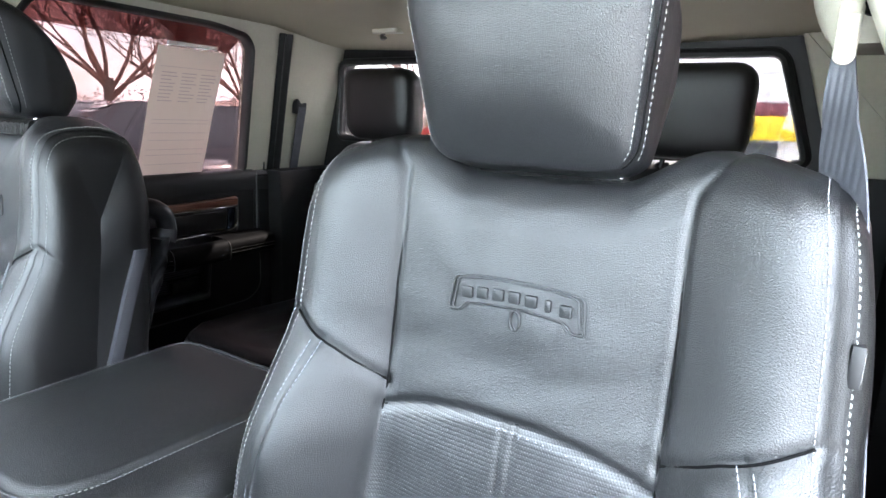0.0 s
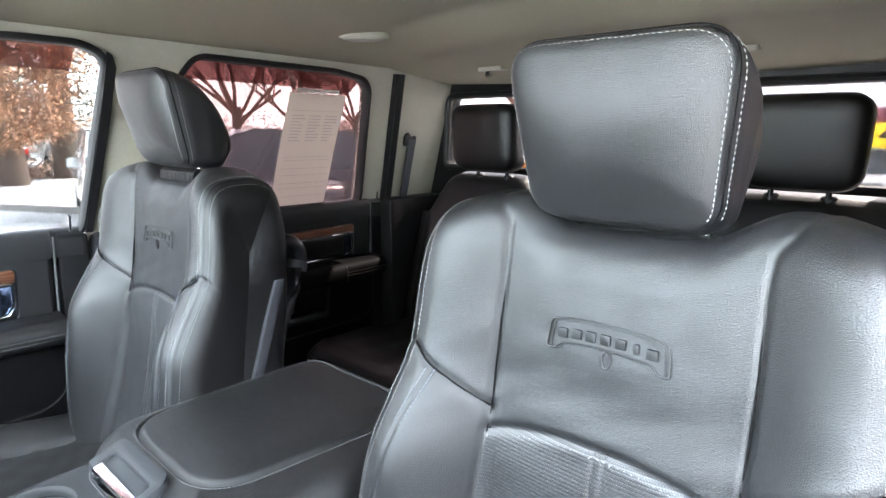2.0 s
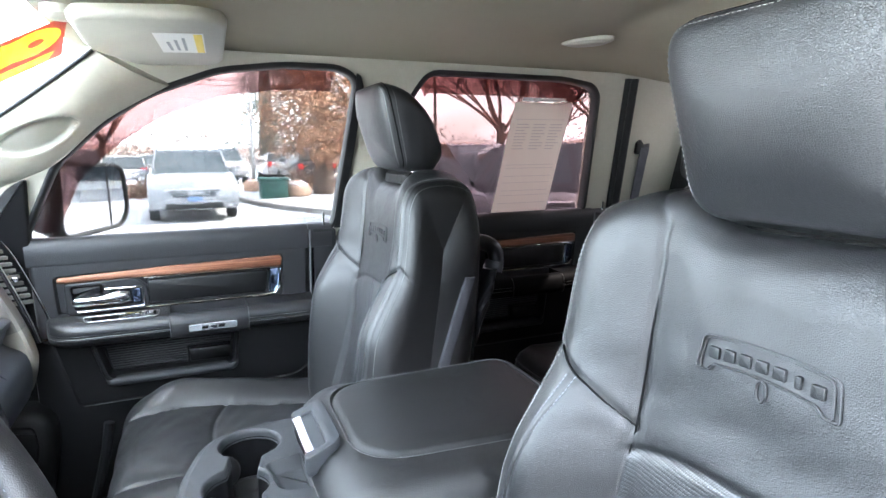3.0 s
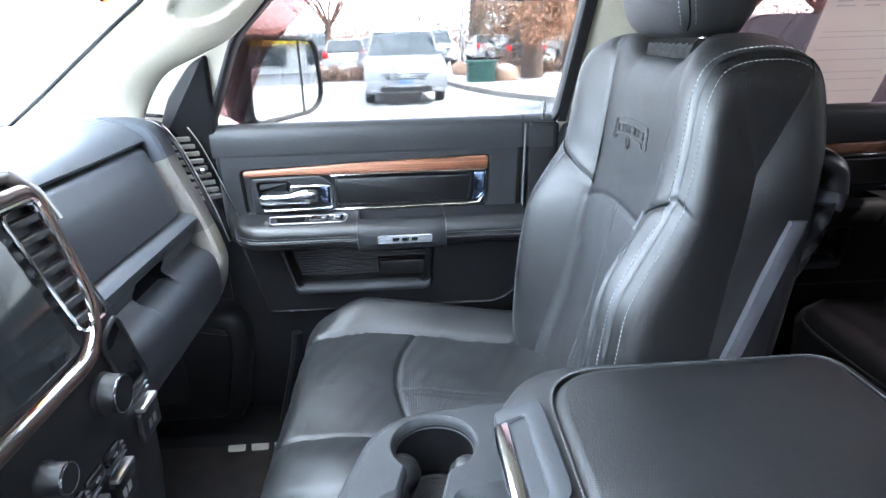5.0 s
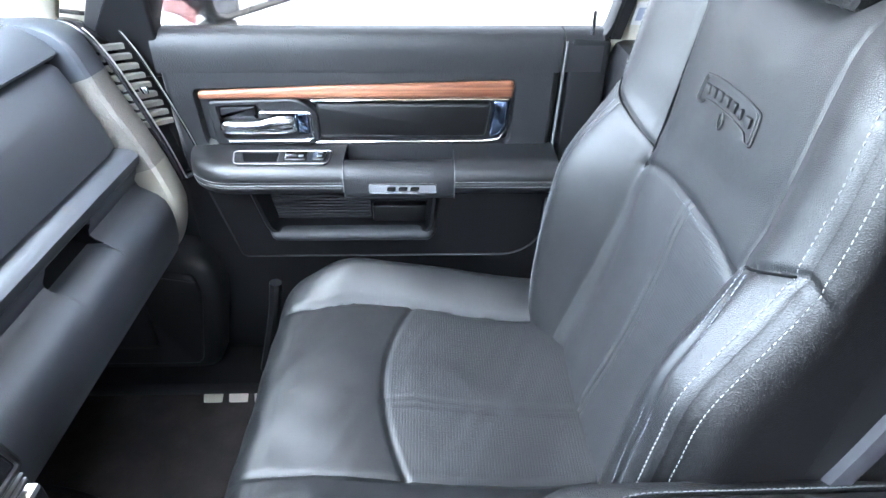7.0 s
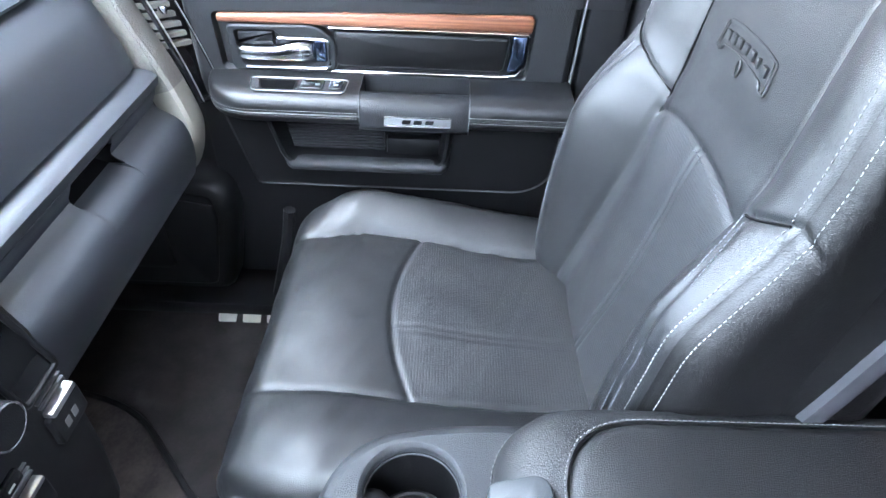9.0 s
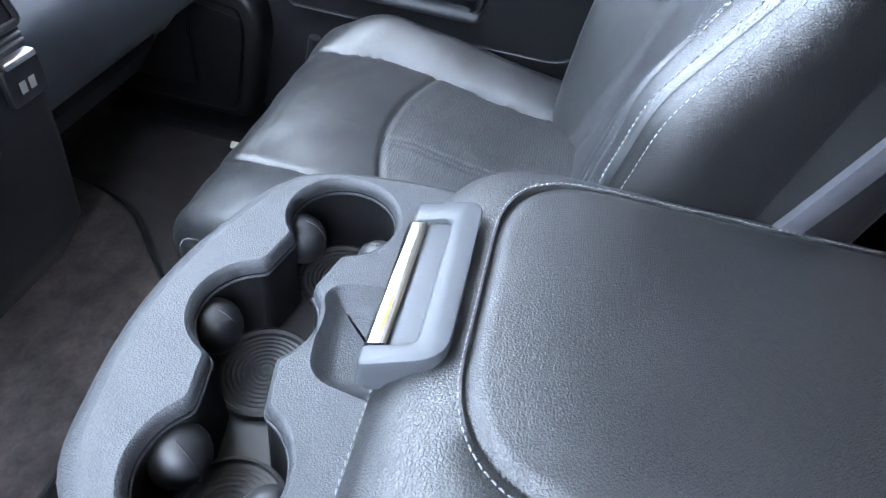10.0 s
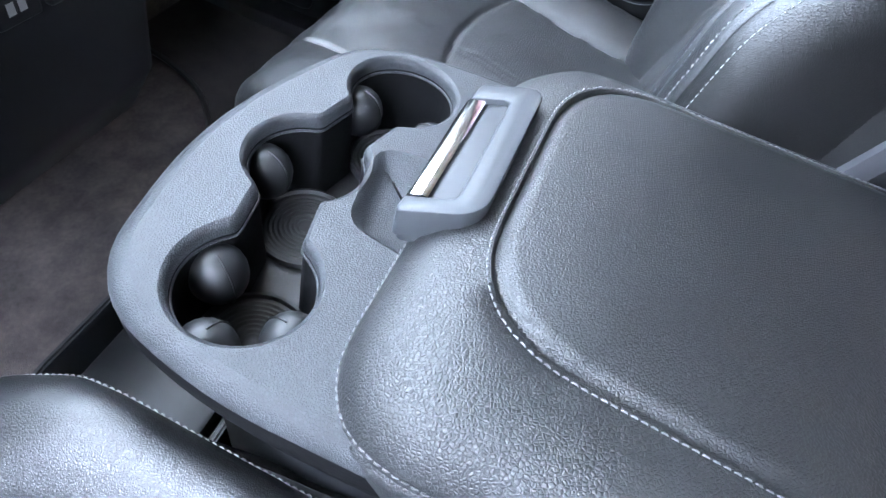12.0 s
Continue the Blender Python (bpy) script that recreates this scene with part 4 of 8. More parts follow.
    for i in range(29):
        v = i / 28
        z = 1.275 + 0.165 * v
        w = 0.30 + 0.70 * v ** 0.7
        row = []
        for j in range(28):
            a = 2 * math.pi * j / 28
            cr = 1 + 0.10 * math.sin(3 * a + 9 * v) + 0.08 * math.sin(7 * a - 21 * v)
            row.append((CX + 0.150 + 0.036 * w * cr * math.cos(a), 0.388 + 0.034 * v + 0.020 * w * cr * math.sin(a), z))
        pouch.append(row)
    g.loft(pouch)
    bag = part("side_pouch", g, POUCH, e, "creased glossy black pouch behind the seat", 60)
    g = Geo()
    arc = smooth_path([(CX + 0.160, 0.372, 1.485), (CX + 0.160, 0.405, 1.492), (CX + 0.160, 0.433, 1.478), (CX + 0.160, 0.440, 1.450), (CX + 0.160, 0.436, 1.430)], 5)
    g.tube(arc, 0.016, 12)
    part("pouch_roll", g, POUCH, bag, "rolled glossy flap")
    g = Geo()
    g.tube([(CX + 0.160, 0.437, 1.452), (CX + 0.160, 0.433, 1.432)], 0.0195, 12)
    part("pouch_band", g, STRIP, bag, "grey band")
    return e


seat = front_seat()
drv = copy_thing(seat, Matrix.Translation((0.434, 0.042, FLOOR)))
for ch in drv.children:
    if ch.name.startswith("cushion"):
        ch.location.x -= 0.024
        ch.location.z += 0.010
    if ch.name.startswith("headrest"):
        ch.location.z -= 0.021
tagged(drv, "black leather driver's bucket seat beside the open door")
tagged(seat, "black leather passenger bucket seat beside the wood-trimmed door")

# ---- centre console ----
KX = -0.03


def console():
    e = thing("center_console", (KX, 0.1, FLOOR), "black center console with cup holders and a padded leather lid", "console")
    # tray with joined cup holders
    zt = 1.24
    outer = rounded([(-0.211, 0.06), (-0.211, -0.02), (-0.193, -0.130), (-0.031, -0.179), (0.117, -0.151), (0.143, -0.06), (0.143, 0.06)], [0, 0.05, 0.06, 0.09, 0.06, 0.05, 0], 7)
    cups = [(0.077, -0.073, 0.043), (-0.031, -0.094, 0.042), (-0.140, -0.068, 0.043)]
    h = 0.021

    def arc(c, a0, a1, n):
        return [(c[0] + c[2] * math.cos(a0 + (a1 - a0) * i / n), c[1] + c[2] * math.sin(a0 + (a1 - a0) * i / n)) for i in range(n + 1)]
    d12 = math.atan2(cups[1][1] - cups[0][1], cups[1][0] - cups[0][0])
    d23 = math.atan2(cups[2][1] - cups[1][1], cups[2][0] - cups[1][0])
    al = math.asin(h / 0.043)
    hole = arc(cups[0], d12 + al, d12 + 2 * math.pi - al, 26)
    a0 = d12 + math.pi + al
    a1 = d23 - al
    while a1 < a0:
        a1 += 2 * math.pi
    hole += arc(cups[1], a0, a1, 12)
    a0 = d23 + math.pi + al
    a1 = d23 + math.pi + 2 * math.pi - al
    hole += arc(cups[2], a0, a1, 26)
    a0 = d23 + al
    a1 = d12 + math.pi - al
    while a1 < a0:
        a1 += 2 * math.pi
    hole += arc(cups[1], a0, a1, 12)
    hole = rounded(hole, 0.006, 2)
    coin = rounded([(-0.066, -0.052), (0.006, -0.040), (0.018, 0.036), (-0.080, 0.036)], 0.014, 5)
    fn = lambda a, b, t: (a, b, t)
    g = Geo()
    out_in = inset(outer, 0.012)
    plate(g, out_in, [inset(hole, -0.004), inset(coin, -0.004)], fn, zt)
    g.loft([[(a, b, zt) for a, b in out_in], [(a, b, zt - 0.0025) for a, b in inset(outer, 0.006)], [(a, b, zt - 0.008) for a, b in outer], [(a, b, zt - 0.015) for a, b in inset(outer, -0.0015)]], True, (False, False))
    skirt = Geo()
    skirt.loft([[(a, b, zt - 0.0145) for a, b in inset(outer, -0.0012)], [(a, b, zt - 0.035) for a, b in inset(outer, -0.001)], [(a, b, zt - 0.06) for a, b in inset(outer, 0.006)], [(a, b, zt - 0.10) for a, b in inset(outer, 0.016)]], True, (False, False))
    g.loft([[(a, b, zt) for a, b in inset(hole, -0.004)], [(a, b, zt - 0.002) for a, b in inset(hole, -0.0012)], [(a, b, zt - 0.007) for a, b in hole], [(a, b, zt - 0.012) for a, b in hole]], True, (False, False))
    g.loft([[(a, b, zt) for a, b in inset(coin, -0.004)], [(a, b, zt - 0.003) for a, b in inset(coin, -0.0012)], [(a, b, zt - 0.006) for a, b in inset(coin, 0.001)], [(a, b, zt - 0.011) for a, b in inset(coin, 0.004)], [(a, b, zt - 0.0145) for a, b in inset(coin, 0.009)], [(a, b, zt - 0.0155) for a, b in inset(coin, 0.013)]], True, (False, True))
    tray = part("cup_tray", g, TRAY, e, "grey grained plastic tray", 50)
    # skirt and cup walls take the near-black, shade put into their colour
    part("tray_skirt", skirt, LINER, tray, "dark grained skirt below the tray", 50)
    g = Geo()
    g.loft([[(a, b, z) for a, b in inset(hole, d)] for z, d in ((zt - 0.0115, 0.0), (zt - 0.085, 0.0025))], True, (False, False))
    part("cup_wall", g, LINER, tray, "cup wall with recess shade in its colour", 50)
    g = Geo()
    g.tube([(a, b, zt - 0.014) for a, b in inset(hole, 0.0004)], 0.0011, 6, 0, True)
    part("cup_edge", g, TRAY, tray, "thin moulded edge inside the cups")
    g = Geo()
    plate(g, inset(hole, 0.002), [], fn, zt - 0.084)
    part("cup_floor", g, CUP_FLOOR, tray)
    for i, c in enumerate(cups):
        g = Geo()
        g.lathe([(0.040, zt - 0.083), (0.040, zt - 0.077), (0.0375, zt - 0.076), (0.036, zt - 0.079)] + [(0.0345 - 0.0019 * k, zt - 0.0792 + 0.0008 * (k % 2)) for k in range(17)] + [(0.0015, zt - 0.0788)], Matrix.Translation((c[0], c[1], 0)), 36, 0, (False, True))
        part("cup_liner", g, CUP_FLOOR, tray, "ribbed rubber liner")
        for ang in ((-2.0, -0.15, 1.35), (-1.62,), (-1.5, 1.25))[i]:
            g = Geo()
            p = (c[0] + 0.036 * math.cos(ang), c[1] + 0.036 * math.sin(ang), zt - 0.038)
            g.ball(p, (0.020, 0.020, 0.023), 20, 14)
            g.tube([(p[0] + 0.0203 * math.cos(t) * -math.cos(ang), p[1] + 0.0203 * math.cos(t) * -math.sin(ang), p[2] + 0.0233 * math.sin(t)) for t in [-1.4 + 2.8 * k / 12 for k in range(13)]], 0.0007, 5)
            part("cup_grip", g, RUBBER, tray, "rounded rubber grip")
    # padded lid
    z0, z1 = 1.195, 1.292
    lid_o = rounded([(-0.207, 0.0), (0.145, 0.0), (0.150, 0.41), (-0.207, 0.41)], [0.07, 0.07, 0.05, 0.05], 9)
    lid_p = rounded([(-0.182, 0.058), (0.068, 0.052), (0.100, 0.385), (-0.186, 0.385)], [0.075, 0.075, 0.03, 0.03], 9)
    g = Geo()

    def front_drop(b):
        return 0.012 * sstep(0.06, -0.005, b)
    mix = lambda k: [(a + (c - a) * k, b + (d - b) * k) for (a, b), (c, d) in zip(lid_o, lid_p)]
    cr = lambda pts, z, kk=1.0: [(a, b, z - front_drop(b) * kk) for a, b in pts]
    loops = [cr(inset(lid_o, 0.012), z0, 0.4), cr(lid_o, z0 + 0.010, 0.4), cr(inset(lid_o, -0.003), z0 + 0.035, 0.6), cr(inset(lid_o, -0.0025), z0 + 0.046, 0.7), cr(inset(lid_o, 0.0015), z0 + 0.0485, 0.75), cr(inset(lid_o, -0.0015), z0 + 0.051, 0.8), cr(inset(lid_o, 0.001), z0 + 0.064, 0.9), cr(mix(0.16), z0 + 0.080), cr(mix(0.40), z0 + 0.090), cr(mix(0.72), z1 - 0.0035), cr(mix(0.93), z1 - 0.002)]
    loops += [cr(mix(0.97), z1 - 0.0065), cr(mix(1.0), z1 - 0.0062), cr(inset(lid_p, 0.003), z1 - 0.0015), cr(inset(lid_p, 0.010), z1 + 0.001)]
    cx, cy = -0.045, 0.22
    for k, zz in ((0.6, 0.0025), (0.25, 0.003)):
        loops.append([(cx + (a - cx) * k, cy + (b - cy) * k, z1 + zz) for a, b in inset(lid_p, 0.010)])
    g.loft(loops)
    lid = part("lid", g, LID_LEATHER, e, "padded leather lid with white stitching", 60)
    g = Geo()
    pts = [Vector((a, b, z1 - 0.0018 - front_drop(b))) for a, b in mix(0.90)]
    stitches(g, pts + [pts[0]], (0, 0, 1))
    pts = [Vector((a, b, z0 + 0.056 - 0.85 * front_drop(b))) for a, b in inset(lid_o, -0.0012)]
    cen = Vector((cx, cy, z0))
    stitches(g, pts, lambda i: (pts[i] - cen) + Vector((0, 0, 0.1)), 0.0042, 0.0012)
    part("lid_stitching", g, LID_THREAD, lid, "pale thread")
    g = Geo()
    tilt = lambda a, b, t: (a, b, 1.276 + t + 0.34 * (b + 0.006))
    shell = rounded([(-0.128, -0.006), (-0.131, 0.040), (0.010, 0.040), (0.018, -0.008)], [0.006, 0.018, 0.018, 0.010], 6)
    g.prism(shell, tilt, -0.022, 0.0012, 0, 0.002)
    # raised rim on three sides of the finger well, open to the bar in front
    rim = rounded([(-0.128, -0.007), (-0.131, 0.0405), (0.0105, 0.0405), (0.0185, -0.010), (0.0035, -0.010), (0.000, 0.021), (-0.110, 0.021), (-0.108, -0.007)], [0.006, 0.018, 0.018, 0.006, 0.003, 0.006, 0.006, 0.003], 5)
    g.prism(rim, tilt, -0.016, 0.0062, 0, 0.0022)
    latch = part("latch_plate", g, LATCH, lid, "smooth grey latch plate", 35)
    g = Geo()
    sec = [(-0.0095, -0.010), (-0.0095, 0.0030), (-0.0085, 0.0050), (-0.0065, 0.0058), (0.0025, 0.0054), (0.0042, 0.0042), (0.0046, -0.004)]
    g.loft([[tilt(a, b, t) for b, t in sec] for a in (-0.1065, -0.07, -0.03, 0.0015)])
    part("latch_bar", g, CHROME, latch, "polished chrome bar", 50)
    # body down to the floor
    g = Geo()
    body = rounded([(-0.19, 0.42), (-0.19, -0.04), (-0.16, -0.115), (-0.03, -0.14), (0.09, -0.12), (0.125, -0.04), (0.125, 0.42)], [0.02, 0.05, 0.05, 0.06, 0.05, 0.05, 0.02], 6)
    g.loft([[(KX + (a - KX) * 0.94, b, FLOOR) for a, b in body], [(KX + (a - KX) * 0.96, b, 1.0) for a, b in body], [(a, b, 1.12) for a, b in body], [(a, b, 1.148) for a, b in body]])
    rear = rounded([(-0.188, 0.418), (-0.188, 0.022), (0.123, 0.022), (0.123, 0.418)], 0.02, 4)
    g.loft([[(a, b, 1.14) for a, b in rear], [(a, b, 1.213) for a, b in rear]])
    part("console_body", g, PLASTIC, e, "dark plastic console sides", 50)
    g = Geo()
    g.loft([[(0.128 + 0.012 * math.cos(t), y, 1.085 + 0.020 * math.sin(t) - 0.05 * sstep(0.02, -0.12, y)) for t in [2 * math.pi * j / 12 for j in range(12)]] for y in (-0.12, -0.09, -0.03, 0.05, 0.2, 0.38)])
    part("side_pad", g, LEATHER_SIDE, e, "padded black side roll")
    return e


console()


def floor_bin():
    e = thing("floor_storage_bin", (0.06, -0.25, FLOOR), "low black plastic storage bin on the carpet ahead of the console", "storage bin")
    g = Geo()
    o = rounded([(-0.03, -0.335), (0.11, -0.335), (0.11, -0.135), (-0.03, -0.135)], 0.02, 4)
    zt = 0.90
    g.loft([[(a, b, z) for a, b in inset(o, d)] for z, d in ((FLOOR, 0.012), (zt - 0.02, 0.0), (zt, -0.004), (zt, 0.004), (zt - 0.006, 0.007), (zt - 0.07, 0.014))], True, (True, True))
    part("bin_body", g, PLASTIC, e)
    g = Geo()
    g.tube([(a, b, zt + 0.001) for a, b in o], 0.0022, 6, 0, True)
    part("bin_rim", g, PLASTIC, e)
    g = Geo()
    g.box((0.0, -0.315, zt - 0.068), (0.088, -0.16, zt - 0.030), 0.006)
    part("liner", g, LOWER, e, "grey ribbed liner")
    return e


floor_bin()

# ---- doors ----


def door_place(sign, x0):
    return lambda a, b, t: (sign * (x0 - t), a, b)


def strip_tube(e, name, pts, r, m, label=""):
    g = Geo()
    g.tube(pts, r, 8)
    return part(name, g, m, e, label)


# dark chrome with a blue reflection put into the metal colour
CHROME_BLUE_REFLECT = mat("blue_reflect_chrome", (0.16, 0.21, 0.32), 0.16, 1.0)
LEVER = mat("lever_chrome", (0.62, 0.63, 0.66), 0.16, 1.0)


def door_interior(sign, dy, y_front, y_rear, label, detailed=True):
    """Inner side of a door. dy moves the trim that both doors share; the panel runs from y_front to y_rear."""
    e = thing("truck_door", (sign * 0.87, (y_front + y_rear) / 2, 0.80), label, "door", "closed truck doors")
    X0 = 0.860
    P = lambda off=0.0: door_place(sign, X0 - off)
    g = Geo()
    sk = rounded([(y_front, 1.222), (y_rear, 1.222), (y_rear + 0.006, 1.468), (y_front - 0.004, 1.463)], [0.03, 0.04, 0.012, 0.02], 5)
    rec = rounded([(max(y_front + 0.03, dy - 0.432), 1.290), (dy + 0.086, 1.290), (dy + 0.092, 1.404), (max(y_front + 0.03, dy - 0.436), 1.388)], 0.014, 5)
    plate(g, inset(sk, 0.012), [rec], P(), 0.012)
    g.loft([[P()(a, b, t) for a, b in inset(sk, d)] for t, d in ((0.012, 0.012), (0.010, 0.006), (0.004, 0.0015), (-0.03, 0.0))], True, (False, False))
    g.loft([[P()(a, b, t) for a, b in inset(rec, d)] for t, d in ((0.012, 0.0), (0.009, 0.003), (0.0, 0.005))], True, (False, True))
    skin = part("upper_panel", g, DOORSKIN, e, "grained black door skin", 50)
    g = Geo()
    sec = smooth_path([(0.894, 1.476), (0.868, 1.478), (0.858, 1.4745), (0.8515, 1.467), (0.8478, 1.455), (0.8468, 1.440), (0.8470, 1.430)], 3) + [Vector(p) for p in ((0.8471, 1.420), (0.8473, 1.4145), (0.8475, 1.4140), (0.850, 1.4135), (0.894, 1.4135))]
    g.loft([[(sign * p[0], y, p[1]) for p in sec] for y in (y_front - 0.005, y_front + 0.02, y_rear - 0.02, y_rear + 0.004)])
    g.loft([[(sign * (p[0] + 0.006), y, p[1] - 0.001) for p in sec] for y in (y_rear + 0.007, y_rear + 0.07)])
    part("window_ledge", g, DOORSKIN, e, "", 50)
    # wood strip and chrome
    yl = max(y_front + 0.035, dy - 0.427)
    w = rounded([(yl, 1.371), (dy + 0.085, 1.372), (dy + 0.089, 1.400), (dy - 0.20, 1.394), (yl, 1.384)], [0.004, 0.002, 0.012, 0.05, 0.008], 5)
    g = Geo()
    g.prism(w, P(), 0.0, 0.016, 0, 0.004)
    part("wood_strip", g, WOOD, e, "glossy brown wood-grain strip")
    hl = max(yl + 0.003, dy - 0.245)
    strip_tube(e, "chrome_line", [P()(hl, 1.369, 0.014), P()(dy + 0.08, 1.3705, 0.014)], 0.0022, CHROME, "thin chrome line")
    strip_tube(e, "lower_chrome_line", [P()(hl - 0.01, 1.295, 0.012), P()(dy + 0.04, 1.2965, 0.012), P()(dy + 0.066, 1.300, 0.012), P()(dy + 0.08, 1.318, 0.012), P()(dy + 0.084, 1.366, 0.012)], 0.0026, CHROME, "thin chrome line")
    g = Geo()
    g.prism(rounded([(hl + 0.006, 1.303), (dy + 0.044, 1.303), (dy + 0.052, 1.364), (hl + 0.006, 1.364)], 0.010, 4), P(), 0.0, 0.013, 0, 0.006)
    part("insert_pad", g, LEATHER_SIDE, e, "padded black insert")
    g = Geo()
    g.prism(rounded([(dy + 0.050, 1.300), (dy + 0.066, 1.302), (dy + 0.078, 1.316), (dy + 0.082, 1.366), (dy + 0.056, 1.366)], 0.006, 3), P(), 0.0, 0.008, 0, 0.003)
    part("chrome_cap", g, CHROME_BLUE_REFLECT, e, "dark mirror-like end cap")
    if detailed:
        # handle bezel, cup and lever
        bz = rounded([(dy - 0.414, 1.292), (dy - 0.246, 1.292), (dy - 0.236, 1.302), (dy - 0.237, 1.350), (dy - 0.266, 1.373), (dy - 0.414, 1.369)], [0.012, 0.006, 0.01, 0.016, 0.03, 0.012], 6)
        cup = rounded([(dy - 0.396, 1.300), (dy - 0.256, 1.302), (dy - 0.250, 1.308), (dy - 0.250, 1.342), (dy - 0.256, 1.348), (dy - 0.321, 1.349), (dy - 0.335, 1.363), (dy - 0.403, 1.361)], [0.010, 0.004, 0.004, 0.004, 0.004, 0.008, 0.006, 0.008], 4)
        g = Geo()
        plate(g, inset(bz, 0.004), [cup], P(), 0.016)
        g.loft([[P()(a, b, t) for a, b in inset(bz, d)] for t, d in ((0.016, 0.004), (0.0145, 0.0012), (0.011, 0.0), (0.0, 0.0))], True, (False, False))
        g.loft([[P()(a, b, t) for a, b in inset(cup, d)] for t, d in ((0.016, 0.0), (0.013, 0.002), (-0.016, 0.004))], True, (False, True))
        bez = part("handle_bezel", g, DOORSKIN, e, "dark handle surround", 40)
        g = Geo()
        g.prism(inset(rounded([(dy - 0.402, 1.336), (dy - 0.336, 1.337), (dy - 0.336, 1.361), (dy - 0.402, 1.359)], [0.002, 0.002, 0.006, 0.008], 4), 0.003), P(), -0.012, 0.010, 0, 0.003)
        part("handle_pad", g, PLASTIC, bez)
        g = Geo()
        g.prism(inset(cup, 0.006), P(), -0.0155, -0.0135)
        part("handle_cup", g, CHROME_BLUE_REFLECT, bez, "mirror-like cup with a blue reflection in its colour")
        # flat-faced lever, thin at its tip and swelling to the pivot
        g = Geo()
        loops = []
        for y, z0, z1, t1 in ((-0.4035, 1.318, 1.328, 0.012), (-0.400, 1.312, 1.332, 0.016), (-0.392, 1.310, 1.334, 0.018), (-0.36, 1.311, 1.334, 0.020), (-0.335, 1.311, 1.335, 0.020), (-0.318, 1.310, 1.340, 0.019), (-0.300, 1.310, 1.344, 0.018), (-0.282, 1.311, 1.344, 0.015), (-0.275, 1.313, 1.342, 0.011)):
            zm, h = (z0 + z1) / 2, (z1 - z0) / 2
            loops.append([P()(dy + y, zm + h * v, t1 + u) for u, v in ((-0.018, -0.7), (-0.006, -0.98), (-0.002, -0.92), (0.0, -0.7), (0.0012, -0.2), (0.0008, 0.25), (-0.001, 0.65), (-0.004, 0.92), (-0.008, 1.0), (-0.018, 0.8))])
        g.loft(loops)
        part("door_lever", g, LEVER, bez, "polished chrome pull lever", 60)
        g = Geo()
        g.tube([P()(a, b, 0.0165) for a, b in rounded([(dy - 0.330, 1.3500), (dy - 0.2475, 1.3495), (dy - 0.2475, 1.3005), (dy - 0.390, 1.2990)], [0, 0.009, 0.009, 0], 5)], 0.0022, 8)
        part("lever_rim", g, CHROME, bez, "chrome rim")
        g = Geo()
        g.prism(rounded([(dy - 0.273, 1.308), (dy - 0.254, 1.308), (dy - 0.254, 1.344), (dy - 0.273, 1.344)], 0.003, 3), P(), -0.014, 0.008, 0, 0.002)
        part("lever_plate", g, CHROME_BLUE_REFLECT, bez)
    # armrest: front piece, rear piece and the pull bar between them
    ya, yb, yc, yd = max(y_front - 0.0, dy - 0.452), dy - 0.192, dy - 0.012, y_rear + 0.004

    def arm_section(y, k=1.0, front=0.764, top=1.289, bot=1.228):
        x0, x1 = 0.852, front
        pts = [(x0, bot + 0.012), (x1 + 0.034, bot), (x1 + 0.018, bot + 0.003), (x1 + 0.008, bot + 0.010), (x1 + 0.003, bot + 0.019), (x1 + 0.0005, bot + 0.0255), (x1 + 0.0022, bot + 0.0275), (x1 + 0.0002, bot + 0.0295), (x1 + 0.001, bot + 0.040), (x1 + 0.0045, bot + 0.0495), (x1 + 0.011, top - 0.0055), (x1 + 0.020, top - 0.0018), (x1 + 0.04, top), (x0, top + 0.002)]
        lift = 0.020 * (1 - k)
        return [(sign * (x0 - (x0 - a) * k), y, b + lift * (1 - (b - bot) / (top - bot))) for a, b in pts]

    def arm_reach(y):
        """Plan of the armrest: a round nose at its front end."""
        u = min(1.0, max(0.0, (y - ya) / 0.075))
        return 0.30 + 0.70 * math.sqrt(1 - (1 - u) ** 2)
    for nm, p, q in (("front_armrest", ya, yb - 0.001), ("rear_armrest", yc + 0.001, yd)):
        g = Geo()
        near = [p + 0.075 * (k / 10) ** 2 for k in range(10)]
        ys = near + [p + 0.075 + (q - p - 0.075) * k / 10 for k in range(11)]
        g.loft([arm_section(y, arm_reach(y)) for y in ys])
        # rear door: shade is put into the colour with the near-black material
        a = part(nm, g, ARM_LEATHER if detailed else LINER, e, "padded armrest with white stitching", 50)
        g = Geo()
        for zz in (1.2605, 1.2510):
            run = []
            for y in ys[1:]:
                k = arm_reach(y)
                run.append((sign * (0.852 - (0.852 - 0.7635) * k), y, zz + 0.020 * (1 - k) * 0.5))
            stitches(g, smooth_path(run, 3), (-sign, 0, 0), 0.004, 0.0012, 0.0009)
        part("armrest_stitching", g, THREAD, a, "white thread")
    g = Geo()
    bar = ((0.806, 1.238), (0.782, 1.226), (0.770, 1.228), (0.764, 1.234), (0.7615, 1.243), (0.761, 1.260), (0.763, 1.271), (0.769, 1.281), (0.778, 1.286), (0.792, 1.287), (0.801, 1.283), (0.806, 1.272))
    g.loft([[(sign * (a + 0.003 * (1 - min(1, 4 * k * (1 - k) * 6))), yb + (yc - yb) * k, b) for a, b in bar] for k in (0, 0.012, 0.03, 0.2, 0.4, 0.6, 0.8, 0.97, 0.988, 1)])
    # same near-black on the rear door's bar, standing in for shade
    pull = part("pull_bar", g, DOORSKIN if detailed else LINER, e, "dark grab bar", 60)
    for yj in (yb - 0.0005, yc + 0.0005):
        g = Geo()
        g.tube([(sign * (a - 0.0004), yj, b) for a, b in bar[2:9]], 0.0008, 6)
